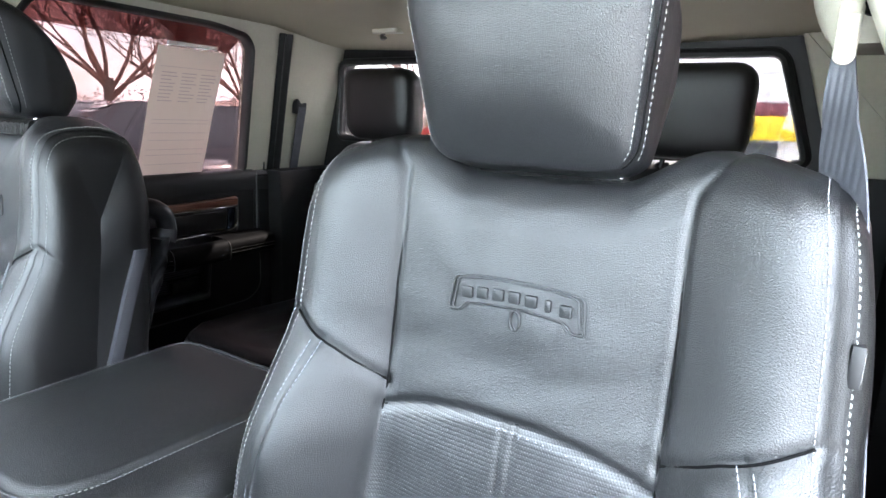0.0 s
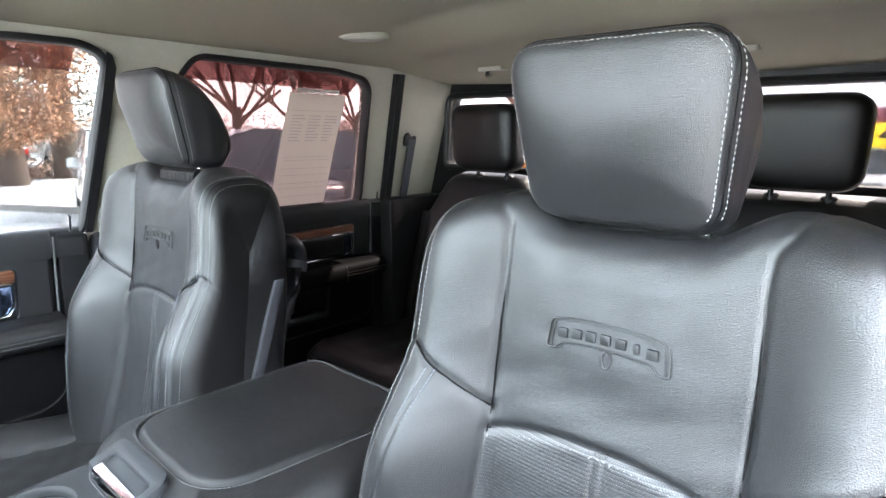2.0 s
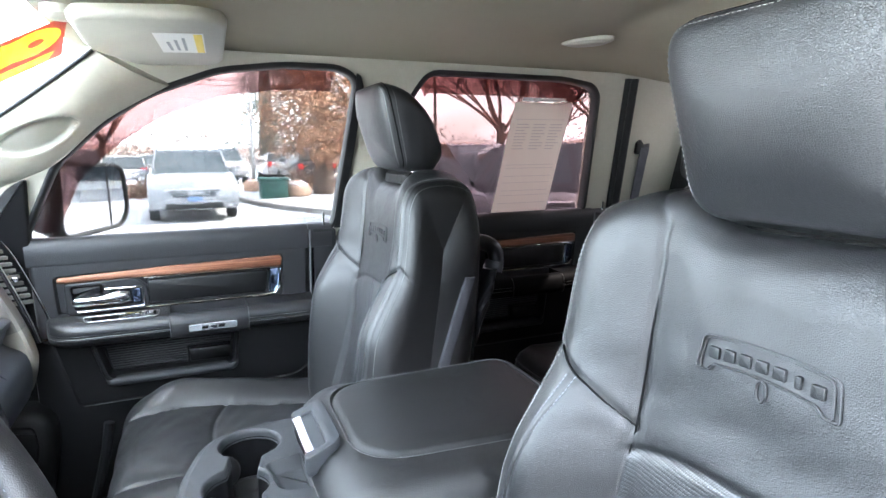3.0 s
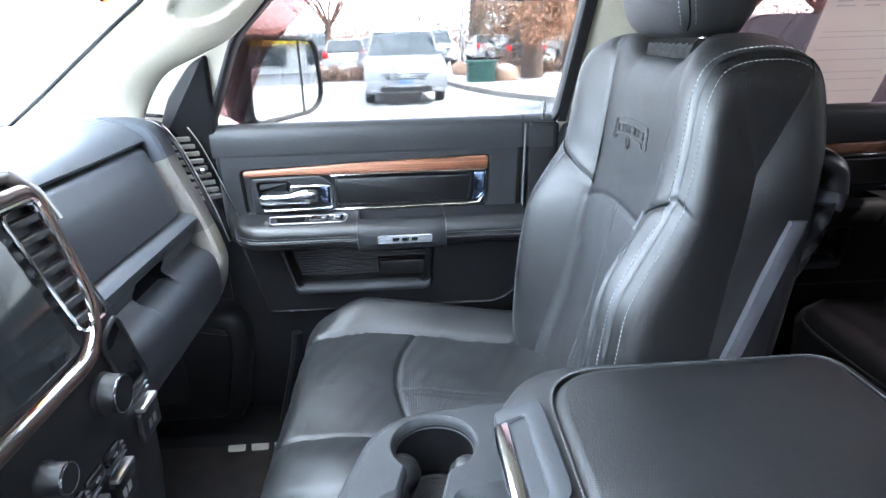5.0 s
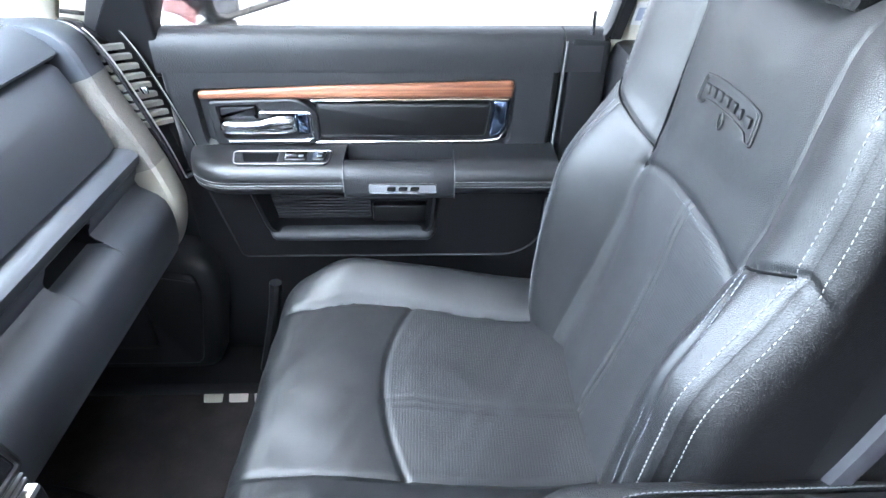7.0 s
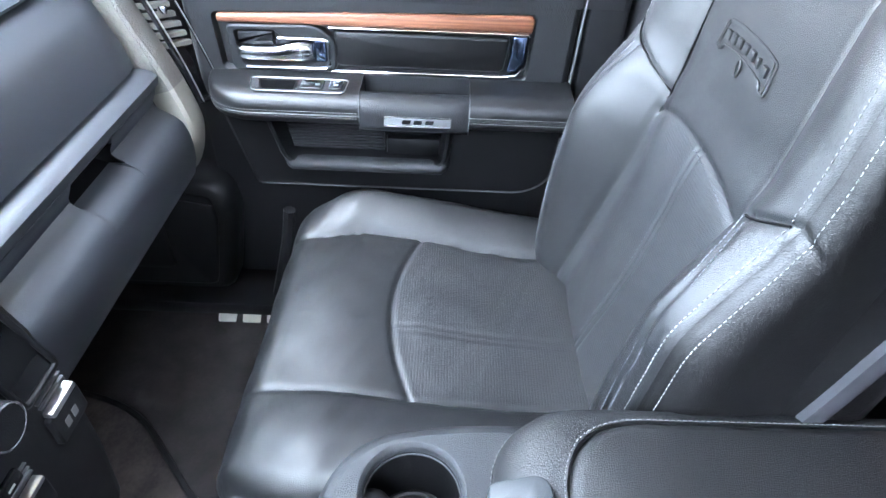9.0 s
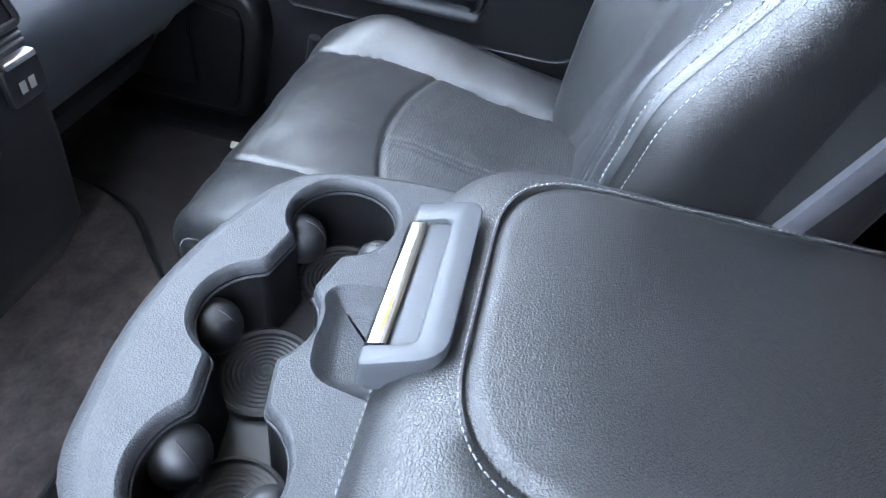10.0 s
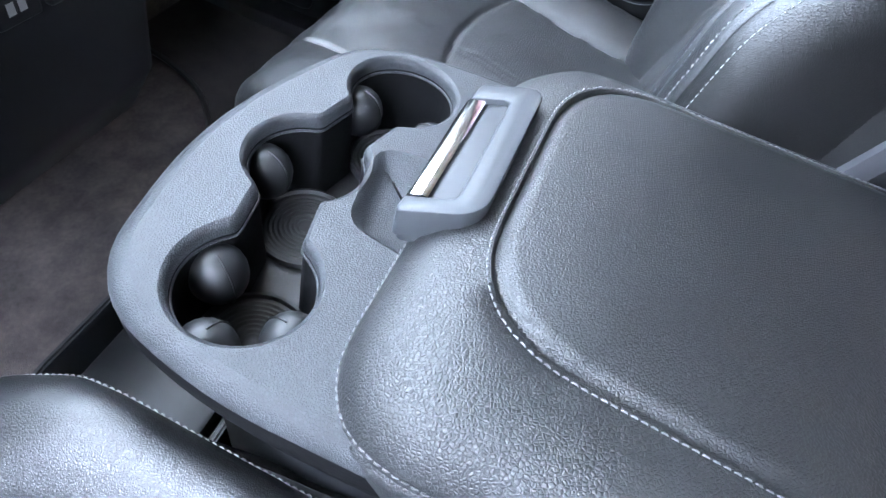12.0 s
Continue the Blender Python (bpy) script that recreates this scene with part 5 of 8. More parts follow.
        part("bar_joint", g, DULL, pull, "thin bright joint")
    g = Geo()
    g.box((min(sign * 0.80, sign * 0.856), yb, 1.228), (max(sign * 0.80, sign * 0.856), yc, 1.242), 0.004)
    part("pull_well", g, LINER, e)
    if detailed:
        g = Geo()
        bd = rounded([(dy - 0.152, 1.2425), (dy - 0.040, 1.2425), (dy - 0.040, 1.2600), (dy - 0.152, 1.2600)], 0.005, 4)
        g.prism(bd, door_place(sign, 0.764), 0.0, 0.0045, 0, 0.0015)
        part("badge", g, PLATE, pull, "brushed silver badge with dark blocks")
        g = Geo()
        g.tube([door_place(sign, 0.764)(a, b, 0.0045) for a, b in inset(bd, 0.001)], 0.0013, 6, 0, True)
        part("badge_rim", g, CHROME, pull, "chrome rim")
        for k in range(3):
            g = Geo()
            y = dy - 0.115 + 0.019 * k
            g.prism(rounded([(y - 0.0075, 1.2475), (y + 0.0065, 1.2475), (y + 0.0085, 1.2550), (y - 0.0055, 1.2550)], 0.0015, 2), door_place(sign, 0.764), 0.004, 0.0052)
            part("badge_block", g, GLOSS, pull, "dark block")
    if detailed:
        g = Geo()
        top = lambda off: (lambda a, b, t: (sign * b, a, 1.2890 - 0.06 * max(0.0, 0.800 - b) + off + t))
        sp = rounded([(dy - 0.368, 0.7765), (dy - 0.217, 0.7765), (dy - 0.214, 0.822), (dy - 0.378, 0.822)], 0.010, 5)
        well = rounded([(dy - 0.356, 0.783), (dy - 0.298, 0.783), (dy - 0.300, 0.817), (dy - 0.365, 0.817)], 0.005, 4)
        plate(g, inset(sp, 0.002), [well], top(0.0), 0.002)
        g.loft([[top(0.0)(a, b, t) for a, b in inset(sp, d)] for t, d in ((0.002, 0.002), (-0.004, 0.0))], True, (False, False))
        g.loft([[top(0.0)(a, b, t) for a, b in inset(well, d)] for t, d in ((0.002, 0.0), (0.001, 0.0015), (0.0006, 0.003))], True, (False, False))
        sw = part("switch_panel", g, PLASTIC, e, "dark switch plate")
        g = Geo()
        g.prism(well, top(0.0), 0.0003, 0.0008)
        part("switch_well", g, LINER, sw, "dark open well")
        g = Geo()
        g.tube([top(0.0)(a, b, 0.002) for a, b in sp], 0.0010, 8, 0, True)
        part("switch_rim", g, SATIN, sw, "satin silver rim")
        for k, (y0, y1) in enumerate(((-0.290, -0.252), (-0.244, -0.222))):
            g = Geo()
            g.prism(rounded([(dy + y0, 0.785), (dy + y1, 0.785), (dy + y1, 0.815), (dy + y0, 0.815)], 0.004, 3), top(0.0), 0.001, 0.005, 0, 0.0015)
            b_ = part("switch", g, GLOSS, sw)
            g = Geo()
            for j in range(1 + k):
                g.prism(rounded([(dy + y1 - 0.014, 0.793 + 0.012 * j), (dy + y1 - 0.006, 0.793 + 0.012 * j), (dy + y1 - 0.006, 0.799 + 0.012 * j), (dy + y1 - 0.014, 0.799 + 0.012 * j)], 0.001, 2), top(0.0), 0.005, 0.0055)
            part("switch_mark", g, PLATE, b_, "pale switch mark")
    # lower panel with a ribbed pocket
    lo = rounded([(max(y_front + 0.05, dy - 0.408), 1.066), (dy + 0.11, 1.066), (dy + 0.156, 1.10), (dy + 0.158, 1.240), (max(y_front + 0.02, dy - 0.452), 1.240)], [0.01, 0.05, 0.04, 0, 0], 6)
    pk = rounded([(max(y_front + 0.08, dy - 0.335), 1.131), (dy - 0.056, 1.131), (dy - 0.046, 1.214), (max(y_front + 0.06, dy - 0.357), 1.214)], [0.02, 0.02, 0.006, 0.006], 5)
    g = Geo()
    LP = door_place(sign, 0.842)
    plate(g, inset(lo, 0.006), [inset(pk, -0.012)], LP, 0.010)
    g.loft([[LP(a, b, t) for a, b in inset(lo, d)] for t, d in ((0.010, 0.006), (0.006, 0.0), (-0.02, 0.0))], True, (False, False))
    g.loft([[LP(a, b, t) for a, b in inset(pk, d)] for t, d in ((0.010, -0.014), (0.020, -0.011), (0.024, -0.007), (0.023, -0.002), (0.016, 0.001), (-0.016, 0.005))], True, (False, True))
    low = part("lower_panel", g, LOWER, e, "smooth dark lower panel with a pocket", 40)
    y0, y1 = max(y_front + 0.08, dy - 0.335) + 0.004, dy - 0.056
    for k in range(11):
        z = 1.145 + 0.0062 * k
        g = Geo()
        g.box((min(sign * 0.846, sign * 0.858), y0 - 0.012 * (k / 11), z), (max(sign * 0.846, sign * 0.858), y1 - (0.105 if k < 6 else -0.004), z + 0.0036), 0.001)
        part("pocket_rib", g, DOORSKIN, low)
    g = Geo()
    g.box((min(sign * 0.835, sign * 0.856), y1 - 0.100, 1.142), (max(sign * 0.835, sign * 0.856), y1 - 0.002, 1.176), 0.004)
    part("pocket_divider", g, LOWER, low)
    # sill of the pocket, a rounded bar; its highlight is put into paler grey
    g = Geo()
    sill = ((0.845, 1.110), (0.824, 1.1105), (0.8165, 1.1135), (0.8135, 1.119), (0.8140, 1.1255), (0.819, 1.131), (0.828, 1.1335), (0.846, 1.1335))
    g.loft([[(sign * (0.846 - (0.846 - a) * k), y, b + dz) for a, b in sill] for y, k, dz in ((y0 - 0.016, 0.5, 0.012), (y0 - 0.010, 0.8, 0.004), (y0, 1, 0), ((y0 + y1) / 2, 1, 0), (y1, 1, 0), (y1 + 0.010, 0.8, 0.004), (y1 + 0.016, 0.5, 0.012))])
    part("pocket_sill", g, TRAY, low, "rounded pocket sill, highlight put into its paler grey", 60)
    g = Geo()
    ed = [LP(a, b, 0.006) for a, b in rounded([(max(y_front + 0.05, dy - 0.40), 1.066), (dy + 0.11, 1.066), (dy + 0.156, 1.10), (dy + 0.158, 1.19)], [0, 0.05, 0.04, 0], 6)]
    g.tube(ed, 0.0010, 6)
    part("edge_trim", g, DULL, low, "thin bright edge line")
    g = Geo()
    g.box((min(sign * 0.866, sign * 0.90), y_front - 0.02, 0.80), (max(sign * 0.866, sign * 0.90), y_rear + 0.07, 1.25), 0.01)
    part("door_bottom", g, PLASTIC, e)
    # rear edge strip and lock pin
    g = Geo()
    g.prism(rounded([(y_rear + 0.014, 1.0), (y_rear + 0.075, 1.0), (y_rear + 0.082, 1.462), (y_rear + 0.018, 1.466)], 0.008, 3), P(), -0.03, 0.006, 0, 0.004)
    part("edge_panel", g, PLASTIC, e)
    strip_tube(e, "edge_line", [P()(y_rear + 0.004, 1.25, 0.010), P()(y_rear + 0.010, 1.462, 0.010)], 0.0024, DULL, "light edge line")
    strip_tube(e, "lock_pin", [(sign * 0.862, y_rear + 0.050, 1.47), (sign * 0.862, y_rear + 0.050, 1.505)], 0.0035, CHROME, "chrome lock pin")
    return e


door_interior(-1, 0.0, -0.478, 0.156, "closed black passenger door with wood strip, chrome lever and armrest")
door_interior(-1, 0.945, 0.44, 1.10, "closed black rear door with wood strip and armrest", False)
g = Geo()
g.box((0.84, 0.44, 0.80), (0.90, 1.14, 1.475), 0.012)
tagged(part("rear_door_panel", g, DOORSKIN), "plain black inner side of the driver-side rear door", "door")
# the door stands open; this unseen low panel is added to limit light
g = Geo()
g.box((0.845, -0.80, 0.80), (0.90, 0.33, 1.22), 0.012)
tagged(part("doorway_light_block", g, DOORSKIN), "low black panel added in the driver's doorway to limit light", "door")
# black sail panel ahead of the passenger window
g = Geo()
g.prism(rounded([(-0.62, 1.40), (-0.470, 1.40), (-0.470, 1.47), (-0.455, 1.62), (-0.49, 1.60), (-0.545, 1.54)], 0.012, 4), lambda a, b, t: (-(wall_x(b) + 0.012 - t), a, b), 0.0, 0.030, 0, 0.006)
structure("trim_sail_panel", g, PLASTIC, "black triangular trim ahead of the window", "trim")

# ---- dashboard ----


def dash_profile(x):
    """(y, z) down the passenger side of the dash at x."""
    k = (x + 0.74) / 0.30
    gy, gz = -0.568 + 0.012 * k, 1.465 + 0.004 * k
    return gy, gz


def dashboard():
    e = thing("dashboard", (0.0, -0.70, 1.0), "black grained dashboard with glove box and taupe end trim", "dashboard")
    xs = [-0.775 + 0.575 * i / 24 for i in range(25)]
    g = Geo()
    loops = []
    for x in xs:
        gy, gz = dash_profile(x)
        loops.append([(x, -0.90, 1.46), (x, -0.86, 1.497), (x, -0.75, 1.512 + 0.01 * (x + 0.775)), (x, gy - 0.09, gz + 0.048), (x, gy - 0.045, gz + 0.040), (x, gy - 0.015, gz + 0.022), (x, gy - 0.002, gz + 0.006), (x, gy - 0.012, gz - 0.002), (x, gy - 0.06, gz - 0.01), (x, -0.85, 1.40)])
    g.loft(loops)
    part("top_pad", g, DASH, e, "padded top", 45)
    g = Geo()
    for d in (0.0, 0.006):
        stitches(g, [Vector((x, dash_profile(x)[0] - 0.055 - d, dash_profile(x)[1] + 0.0435 + 0.6 * d)) for x in xs], (0, 0.3, 1), 0.0036, 0.0024)
    part("top_stitching", g, THREAD_DARK, e, "grey thread")
    # upper glove box door
    g = Geo()
    loops = []
    for x in [-0.745 + 0.525 * i / 20 for i in range(21)]:
        gy, gz = dash_profile(x)
        ed = 0.006 * (1 - sstep(0, 0.012, x + 0.745))
        loops.append([(x, gy - 0.05, gz - 0.006), (x, gy - 0.004 - ed, gz - 0.006), (x, gy + 0.004 - ed, gz - 0.012), (x, gy + 0.020 - ed, gz - 0.05), (x, gy + (-0.523 - gy) * 0.72 + 0.004 - ed, gz + (1.335 - gz) * 0.72), (x, -0.523 - ed, 1.335), (x, -0.528 - ed, 1.331), (x, -0.60, 1.33)])
    g.loft(loops)
    part("upper_glove_door", g, DASH, e, "smooth upper glove box door", 40)
    g = Geo()
    g.loft([[(x, a, b) for a, b in ((-0.60, 1.329), (-0.520, 1.328), (-0.507, 1.325), (-0.500, 1.318), (-0.503, 1.304), (-0.512, 1.300), (-0.60, 1.300))] for x in [-0.752 + 0.54 * i / 8 for i in range(9)]])
    part("ledge_strip", g, mat("strip_silver", (0.060, 0.064, 0.072), 0.45, 0.2), e, "grey metallic strip", 40)
    # lower glove box with its pull recess
    g = Geo()
    xs2 = sorted([-0.752 + 0.54 * i / 60 for i in range(61)] + [-0.6005, -0.598, -0.487, -0.4845])
    prof = [(-0.60, 1.297), (-0.510, 1.2965), (-0.513, 1.287), (-0.519, 1.276), (-0.520, 1.269), (-0.515, 1.2625), (-0.504, 1.256), (-0.490, 1.248), (-0.480, 1.237), (-0.475, 1.22), (-0.473, 1.20), (-0.475, 1.17), (-0.484, 1.14), (-0.505, 1.112), (-0.535, 1.09), (-0.58, 1.06), (-0.64, 0.99), (-0.70, 0.90), (-0.76, 0.90)]
    loops = []
    for x in xs2:
        lp = []
        for y, z in prof:
            r = (1.0 if -0.599 < x < -0.486 else 0.0) * sstep(1.244, 1.262, z) * (1 - sstep(1.280, 1.29, z))
            lp.append((x, y - 0.030 * r, z))
        loops.append(lp)
    g.loft(loops)
    for i in range(len(loops) - 1):
        for j in range(len(prof)):
            if -0.601 < loops[i][0][0] < -0.4865 and 1.258 < prof[j][1] < 1.29:
                g.m[i * len(prof) + j] = 1
    part("glove_box", g, [DASH, LINER], e, "grained glove box door with a dark pull recess", 40)
    # taupe end trim; sunlight on it is partly put into its pale tones
    g = Geo()
    pts = smooth_path([(-0.66, 1.512, 0), (-0.60, 1.503, 0), (-0.563, 1.478, 0), (-0.537, 1.40, 0), (-0.505, 1.32, 0), (-0.484, 1.25, 0), (-0.480, 1.20, 0), (-0.505, 1.13, 0), (-0.57, 1.085, 0), (-0.66, 0.98, 0)], 5)
    loops = []
    for p in pts:
        loops.append([(-0.757, p.x - 0.03, p.y - 0.01), (-0.757, p.x + 0.004, p.y), (-0.762, p.x + 0.009, p.y + 0.002), (-0.79, p.x + 0.012, p.y + 0.003), (-0.806, p.x + 0.009, p.y + 0.002), (-0.81, p.x - 0.03, p.y - 0.01)])
    g.loft(loops)
    n6 = 6
    for i in range(len(pts) - 1):
        z = (pts[i].y + pts[i + 1].y) / 2
        for j in range(n6):
            g.m[i * n6 + j] = 0 if z > 1.44 else (1 if z > 1.285 else 2)
    part("end_trim", g, [DASH, TAUPE, CREAM], e, "grained taupe and cream end trim, toned for sunlight", 40)
    # tall end vent
    g = Geo()
    vp = smooth_path([(-0.64, 1.507, 0), (-0.575, 1.496, 0), (-0.545, 1.46, 0), (-0.52, 1.40, 0), (-0.49, 1.31, 0), (-0.474, 1.245, 0)], 5)
    turn = 0.030
    for x, d in ((-0.811, 0.0), (-0.849, turn)):
        g.tube([(x, p.x + 0.004 + d, p.y) for p in vp], 0.0035, 8)
    g.tube([(-0.811, vp[-1].x + 0.004, vp[-1].y), (-0.849, vp[-1].x + 0.004 + turn, vp[-1].y)], 0.0035, 8)
    g.loft([[(-0.811, p.x - 0.024, p.y - 0.006), (-0.851, p.x - 0.024 + turn, p.y - 0.006)] for p in vp], False, (False, False))
    vent = part("side_vent", g, GLOSS, e, "tall gloss black side vent")
    g = Geo()
    for x, d in ((-0.8135, 0.002), (-0.8465, turn - 0.002)):
        g.tube([(x, p.x + 0.0072 + d, p.y) for p in vp[6:]], 0.0011, 6)
    part("vent_rim", g, SATIN, vent, "thin silver rim")
    for k in range(9):
        z = 1.460 - 0.0150 * k
        y = lerp_table([(p.y, p.x) for p in reversed(vp)], z)
        g = Geo()
        # each slat leans, wide at its outer face
        g.loft([[(x, y + d + a, z + b + dz) for a, b in ((-0.024, 0.001), (-0.006, -0.0045), (-0.0035, -0.004), (-0.0035, 0.0035), (-0.007, 0.0055), (-0.024, 0.004))] for x, d, dz in ((-0.8135, 0.002, 0.0), (-0.8465, turn - 0.002, -0.004))])
        part("vent_slat", g, SLAT, vent)
    y = lerp_table([(p.y, p.x) for p in reversed(vp)], 1.392)
    g = Geo()
    g.box((-0.834, y + 0.008, 1.386), (-0.826, y + 0.022, 1.398), 0.002)
    part("vent_tab", g, CHROME, vent, "chrome vent tab")
    g = Geo()
    g.box((-0.86, -0.86, 0.86), (-0.79, -0.60, 1.50), 0.02)
    part("dash_end", g, PLASTIC, e)
    # body behind, and the driver's half
    g = Geo()
    g.box((-0.74, -0.87, 0.98), (0.80, -0.62, 1.47), 0.03)
    part("dash_body", g, PLASTIC, e)
    g = Geo()
    loops = []
    for i in range(25):
        x = -0.20 + 0.98 * i / 24
        hood = 0.07 * math.exp(-((x - 0.43) / 0.17) ** 4)
        gy, gz = dash_profile(-0.20)
        k = sstep(0.05, 0.26, x)
        flat = [(-0.90, 1.46), (-0.86, 1.497), (-0.75, 1.5178), (gy - 0.09, gz + 0.048), (gy - 0.045, gz + 0.040), (gy - 0.015, gz + 0.022), (gy - 0.002, gz + 0.006), (gy - 0.012, gz - 0.002), (gy - 0.06, gz - 0.01), (-0.85, 1.40)]
        high = [(-0.90, 1.46), (-0.86, 1.497), (-0.75, 1.515), (-0.63, 1.53 + hood * 0.6), (-0.57, 1.535 + hood * 0.9), (-0.53, 1.53 + hood), (-0.50, 1.51 + hood), (-0.53, 1.49 + hood * 0.8), (-0.62, 1.46), (-0.85, 1.40)]
        loops.append([(x, p[0] + (q[0] - p[0]) * k, p[1] + (q[1] - p[1]) * k) for p, q in zip(flat, high)])
    g.loft(loops)
    part("driver_pad", g, DASH, e, "padded instrument hood", 45)
    g = Geo()
    g.box((0.24, -0.62, 1.36), (0.62, -0.585, 1.53), 0.02)
    cl = part("gauge_panel", g, GLOSS, e, "dark gauge panel")
    for x in (0.32, 0.44, 0.54):
        g = Geo()
        g.lathe([(0.045, 0), (0.045, 0.008), (0.040, 0.010)], Matrix.Translation((x, -0.585, 1.45)) @ Matrix.Rotation(-math.pi / 2, 4, "X"), 28)
        part("gauge_ring", g, SATIN, cl, "silver gauge ring")
    g = Geo()
    g.loft([[(x, a, b) for a, b in ((-0.62, 1.36), (-0.54, 1.34), (-0.52, 1.25), (-0.54, 1.10), (-0.62, 1.0))] for x in (0.16, 0.45, 0.78)])
    part("knee_panel", g, DASH, e, "", 40)
    return e


dashboard()


def center_stack():
    e = thing("center_stack", (-0.03, -0.44, 1.0), "black center stack with screen, vents, knobs and a cubby", "center stack")
    XR, XL = -0.221, 0.135
    prof = [(-0.66, 1.54), (-0.56, 1.552), (-0.475, 1.535), (-0.452, 1.512), (-0.425, 1.43), (-0.405, 1.385), (-0.390, 1.34), (-0.384, 1.26), (-0.388, 1.17), (-0.40, 1.07), (-0.44, 1.00), (-0.55, 0.92), (-0.66, 0.92)]
    g = Geo()
    loops = []
    for x, d in ((XR, 0.012), (XR + 0.004, 0.004), (XR + 0.014, 0.0), (XL - 0.014, 0.0), (XL - 0.004, 0.004), (XL, 0.012)):
        loops.append([(x, y - d, z) for y, z in prof])
    g.loft(loops)
    part("stack_body", g, PLASTIC, e, "", 35)

    def face(x, z, off=0.0):
        y = float(np.interp(z, [1.0, 1.07, 1.17, 1.26, 1.34, 1.385, 1.43, 1.512], [-0.44, -0.40, -0.388, -0.384, -0.39, -0.405, -0.425, -0.452]))
        return (x, y + off, z)

    def facing(poly, t0, t1, rnd=0.0):
        gg = Geo()
        gg.prism(poly, lambda a, b, t: face(a, b, t), t0, t1, 0, rnd)
        return gg
    # bright curved bezel
    g = Geo()
    bz = rounded([(XR + 0.026, 1.412), (XR + 0.016, 1.515), (XL - 0.008, 1.515), (XL - 0.008, 1.40), (XL - 0.05, 1.362), (XR + 0.075, 1.362)], [0.03, 0.02, 0.02, 0.03, 0.03, 0.03], 6)
    zz = [face(a, b, 0.004) for a, b in bz]
    g.tube(zz, 0.0078, 10, 0, True)
    bez = part("bezel", g, mat("dark_wood", (0.045, 0.024, 0.018), 0.3), e, "dark wood bezel")
    g = Geo()
    g.tube([face(a, b, 0.010) for a, b in inset(bz, 0.007)], 0.0030, 8, 0, True)
    part("bezel_line", g, CHROME, bez, "thin chrome line")
    g = Geo()
    hood = [(XR + 0.004, -0.440, 1.478), (XR + 0.006, -0.452, 1.508), (XR + 0.022, -0.462, 1.528)] + [(XR + 0.03 + (XL - XR - 0.06) * k / 8, -0.464 + 0.004 * math.sin(math.pi * k / 8), 1.531 + 0.004 * math.sin(math.pi * k / 8)) for k in range(9)] + [(XL - 0.022, -0.462, 1.528), (XL - 0.006, -0.452, 1.508), (XL - 0.004, -0.440, 1.478)]
    g.tube(smooth_path(hood, 3), 0.0085, 10)
    part("hood_trim", g, SATIN, e, "satin silver hood trim")
    part("screen", facing(rounded([(-0.135, 1.375), (0.065, 1.375), (0.065, 1.500), (-0.135, 1.500)], 0.006, 3), 0.0, 0.006, 0.002), mat("screen_glass", (0.02, 0.022, 0.024), 0.08), e, "dark touch screen, off")
    for x in (-0.172, 0.098):
        g = Geo()
        g.tube([face(a, b, 0.006) for a, b in rounded([(x - 0.024, 1.385), (x + 0.024, 1.385), (x + 0.024, 1.505), (x - 0.024, 1.505)], 0.01, 4)], 0.0022, 8, 0, True)
        v = part("stack_vent", g, CHROME, e, "vent with chrome rim")
        for k in range(7):
            part("stack_slat", facing(rounded([(x - 0.022, 1.392 + 0.016 * k), (x + 0.022, 1.392 + 0.016 * k), (x + 0.022, 1.399 + 0.016 * k), (x - 0.022, 1.399 + 0.016 * k)], 0.001, 2), 0.0, 0.008, 0.001), RUBBER, v)
    for x, z, r in ((-0.135, 1.325, 0.020), (0.075, 1.325, 0.020), (-0.03, 1.315, 0.014)):
        g = Geo()
        c = Vector(face(x, z, 0.0))
        m = Matrix.Translation(c) @ Matrix.Rotation(-math.pi / 2, 4, "X")
        g.lathe([(r * 1.1, 0), (r * 1.1, 0.003), (r, 0.005), (r * 0.95, 0.018), (r * 0.85, 0.021), (r * 0.2, 0.0215)], m, 28, 0, (True, True))
        kn = part("knob", g, PLASTIC, e, "round knob with bright cap")
        g = Geo()
        g.tube([m @ Vector((r * 0.9 * math.cos(t), r * 0.9 * math.sin(t), 0.020)) for t in [2 * math.pi * k / 24 for k in range(24)]], 0.0012, 6, 0, True)
        part("knob_ring", g, CHROME, kn)
    for k in range(6):
        part("button", facing(rounded([(-0.13 + 0.034 * k, 1.262), (-0.102 + 0.034 * k, 1.262), (-0.102 + 0.034 * k, 1.276), (-0.13 + 0.034 * k, 1.276)], 0.003, 2), 0.0, 0.004, 0.0015), GLOSS, e)
        part("button_mark", facing([(-0.120 + 0.034 * k, 1.267), (-0.112 + 0.034 * k, 1.267), (-0.112 + 0.034 * k, 1.269), (-0.120 + 0.034 * k, 1.269)], 0.004, 0.0044), THREAD, e, "pale mark")
    # cubby and power outlet
    g = Geo()
    cb = rounded([(-0.214, 1.300), (-0.166, 1.300), (-0.162, 1.358), (-0.172, 1.366), (-0.205, 1.376)], [0.006, 0.006, 0.006, 0.006, 0.008], 3)
    g.tube([face(a, b, 0.003) for a, b in cb], 0.003, 8, 0, True)
    part("cubby_rim", g, PLASTIC, e)
    part("cubby", facing(cb, 0.0, 0.002), GLOSS, e, "open dark cubby")
    for k, (x, z) in enumerate(((-0.194, 1.254), (-0.120, 1.225), (-0.068, 1.225))):
        part("outlet_cover", facing(rounded([(x - 0.022, z - 0.018), (x + 0.022, z - 0.018), (x + 0.022, z + 0.018), (x - 0.022, z + 0.018)], 0.004, 3), 0.0, 0.006, 0.002), PLASTIC, e, "dark outlet cover")
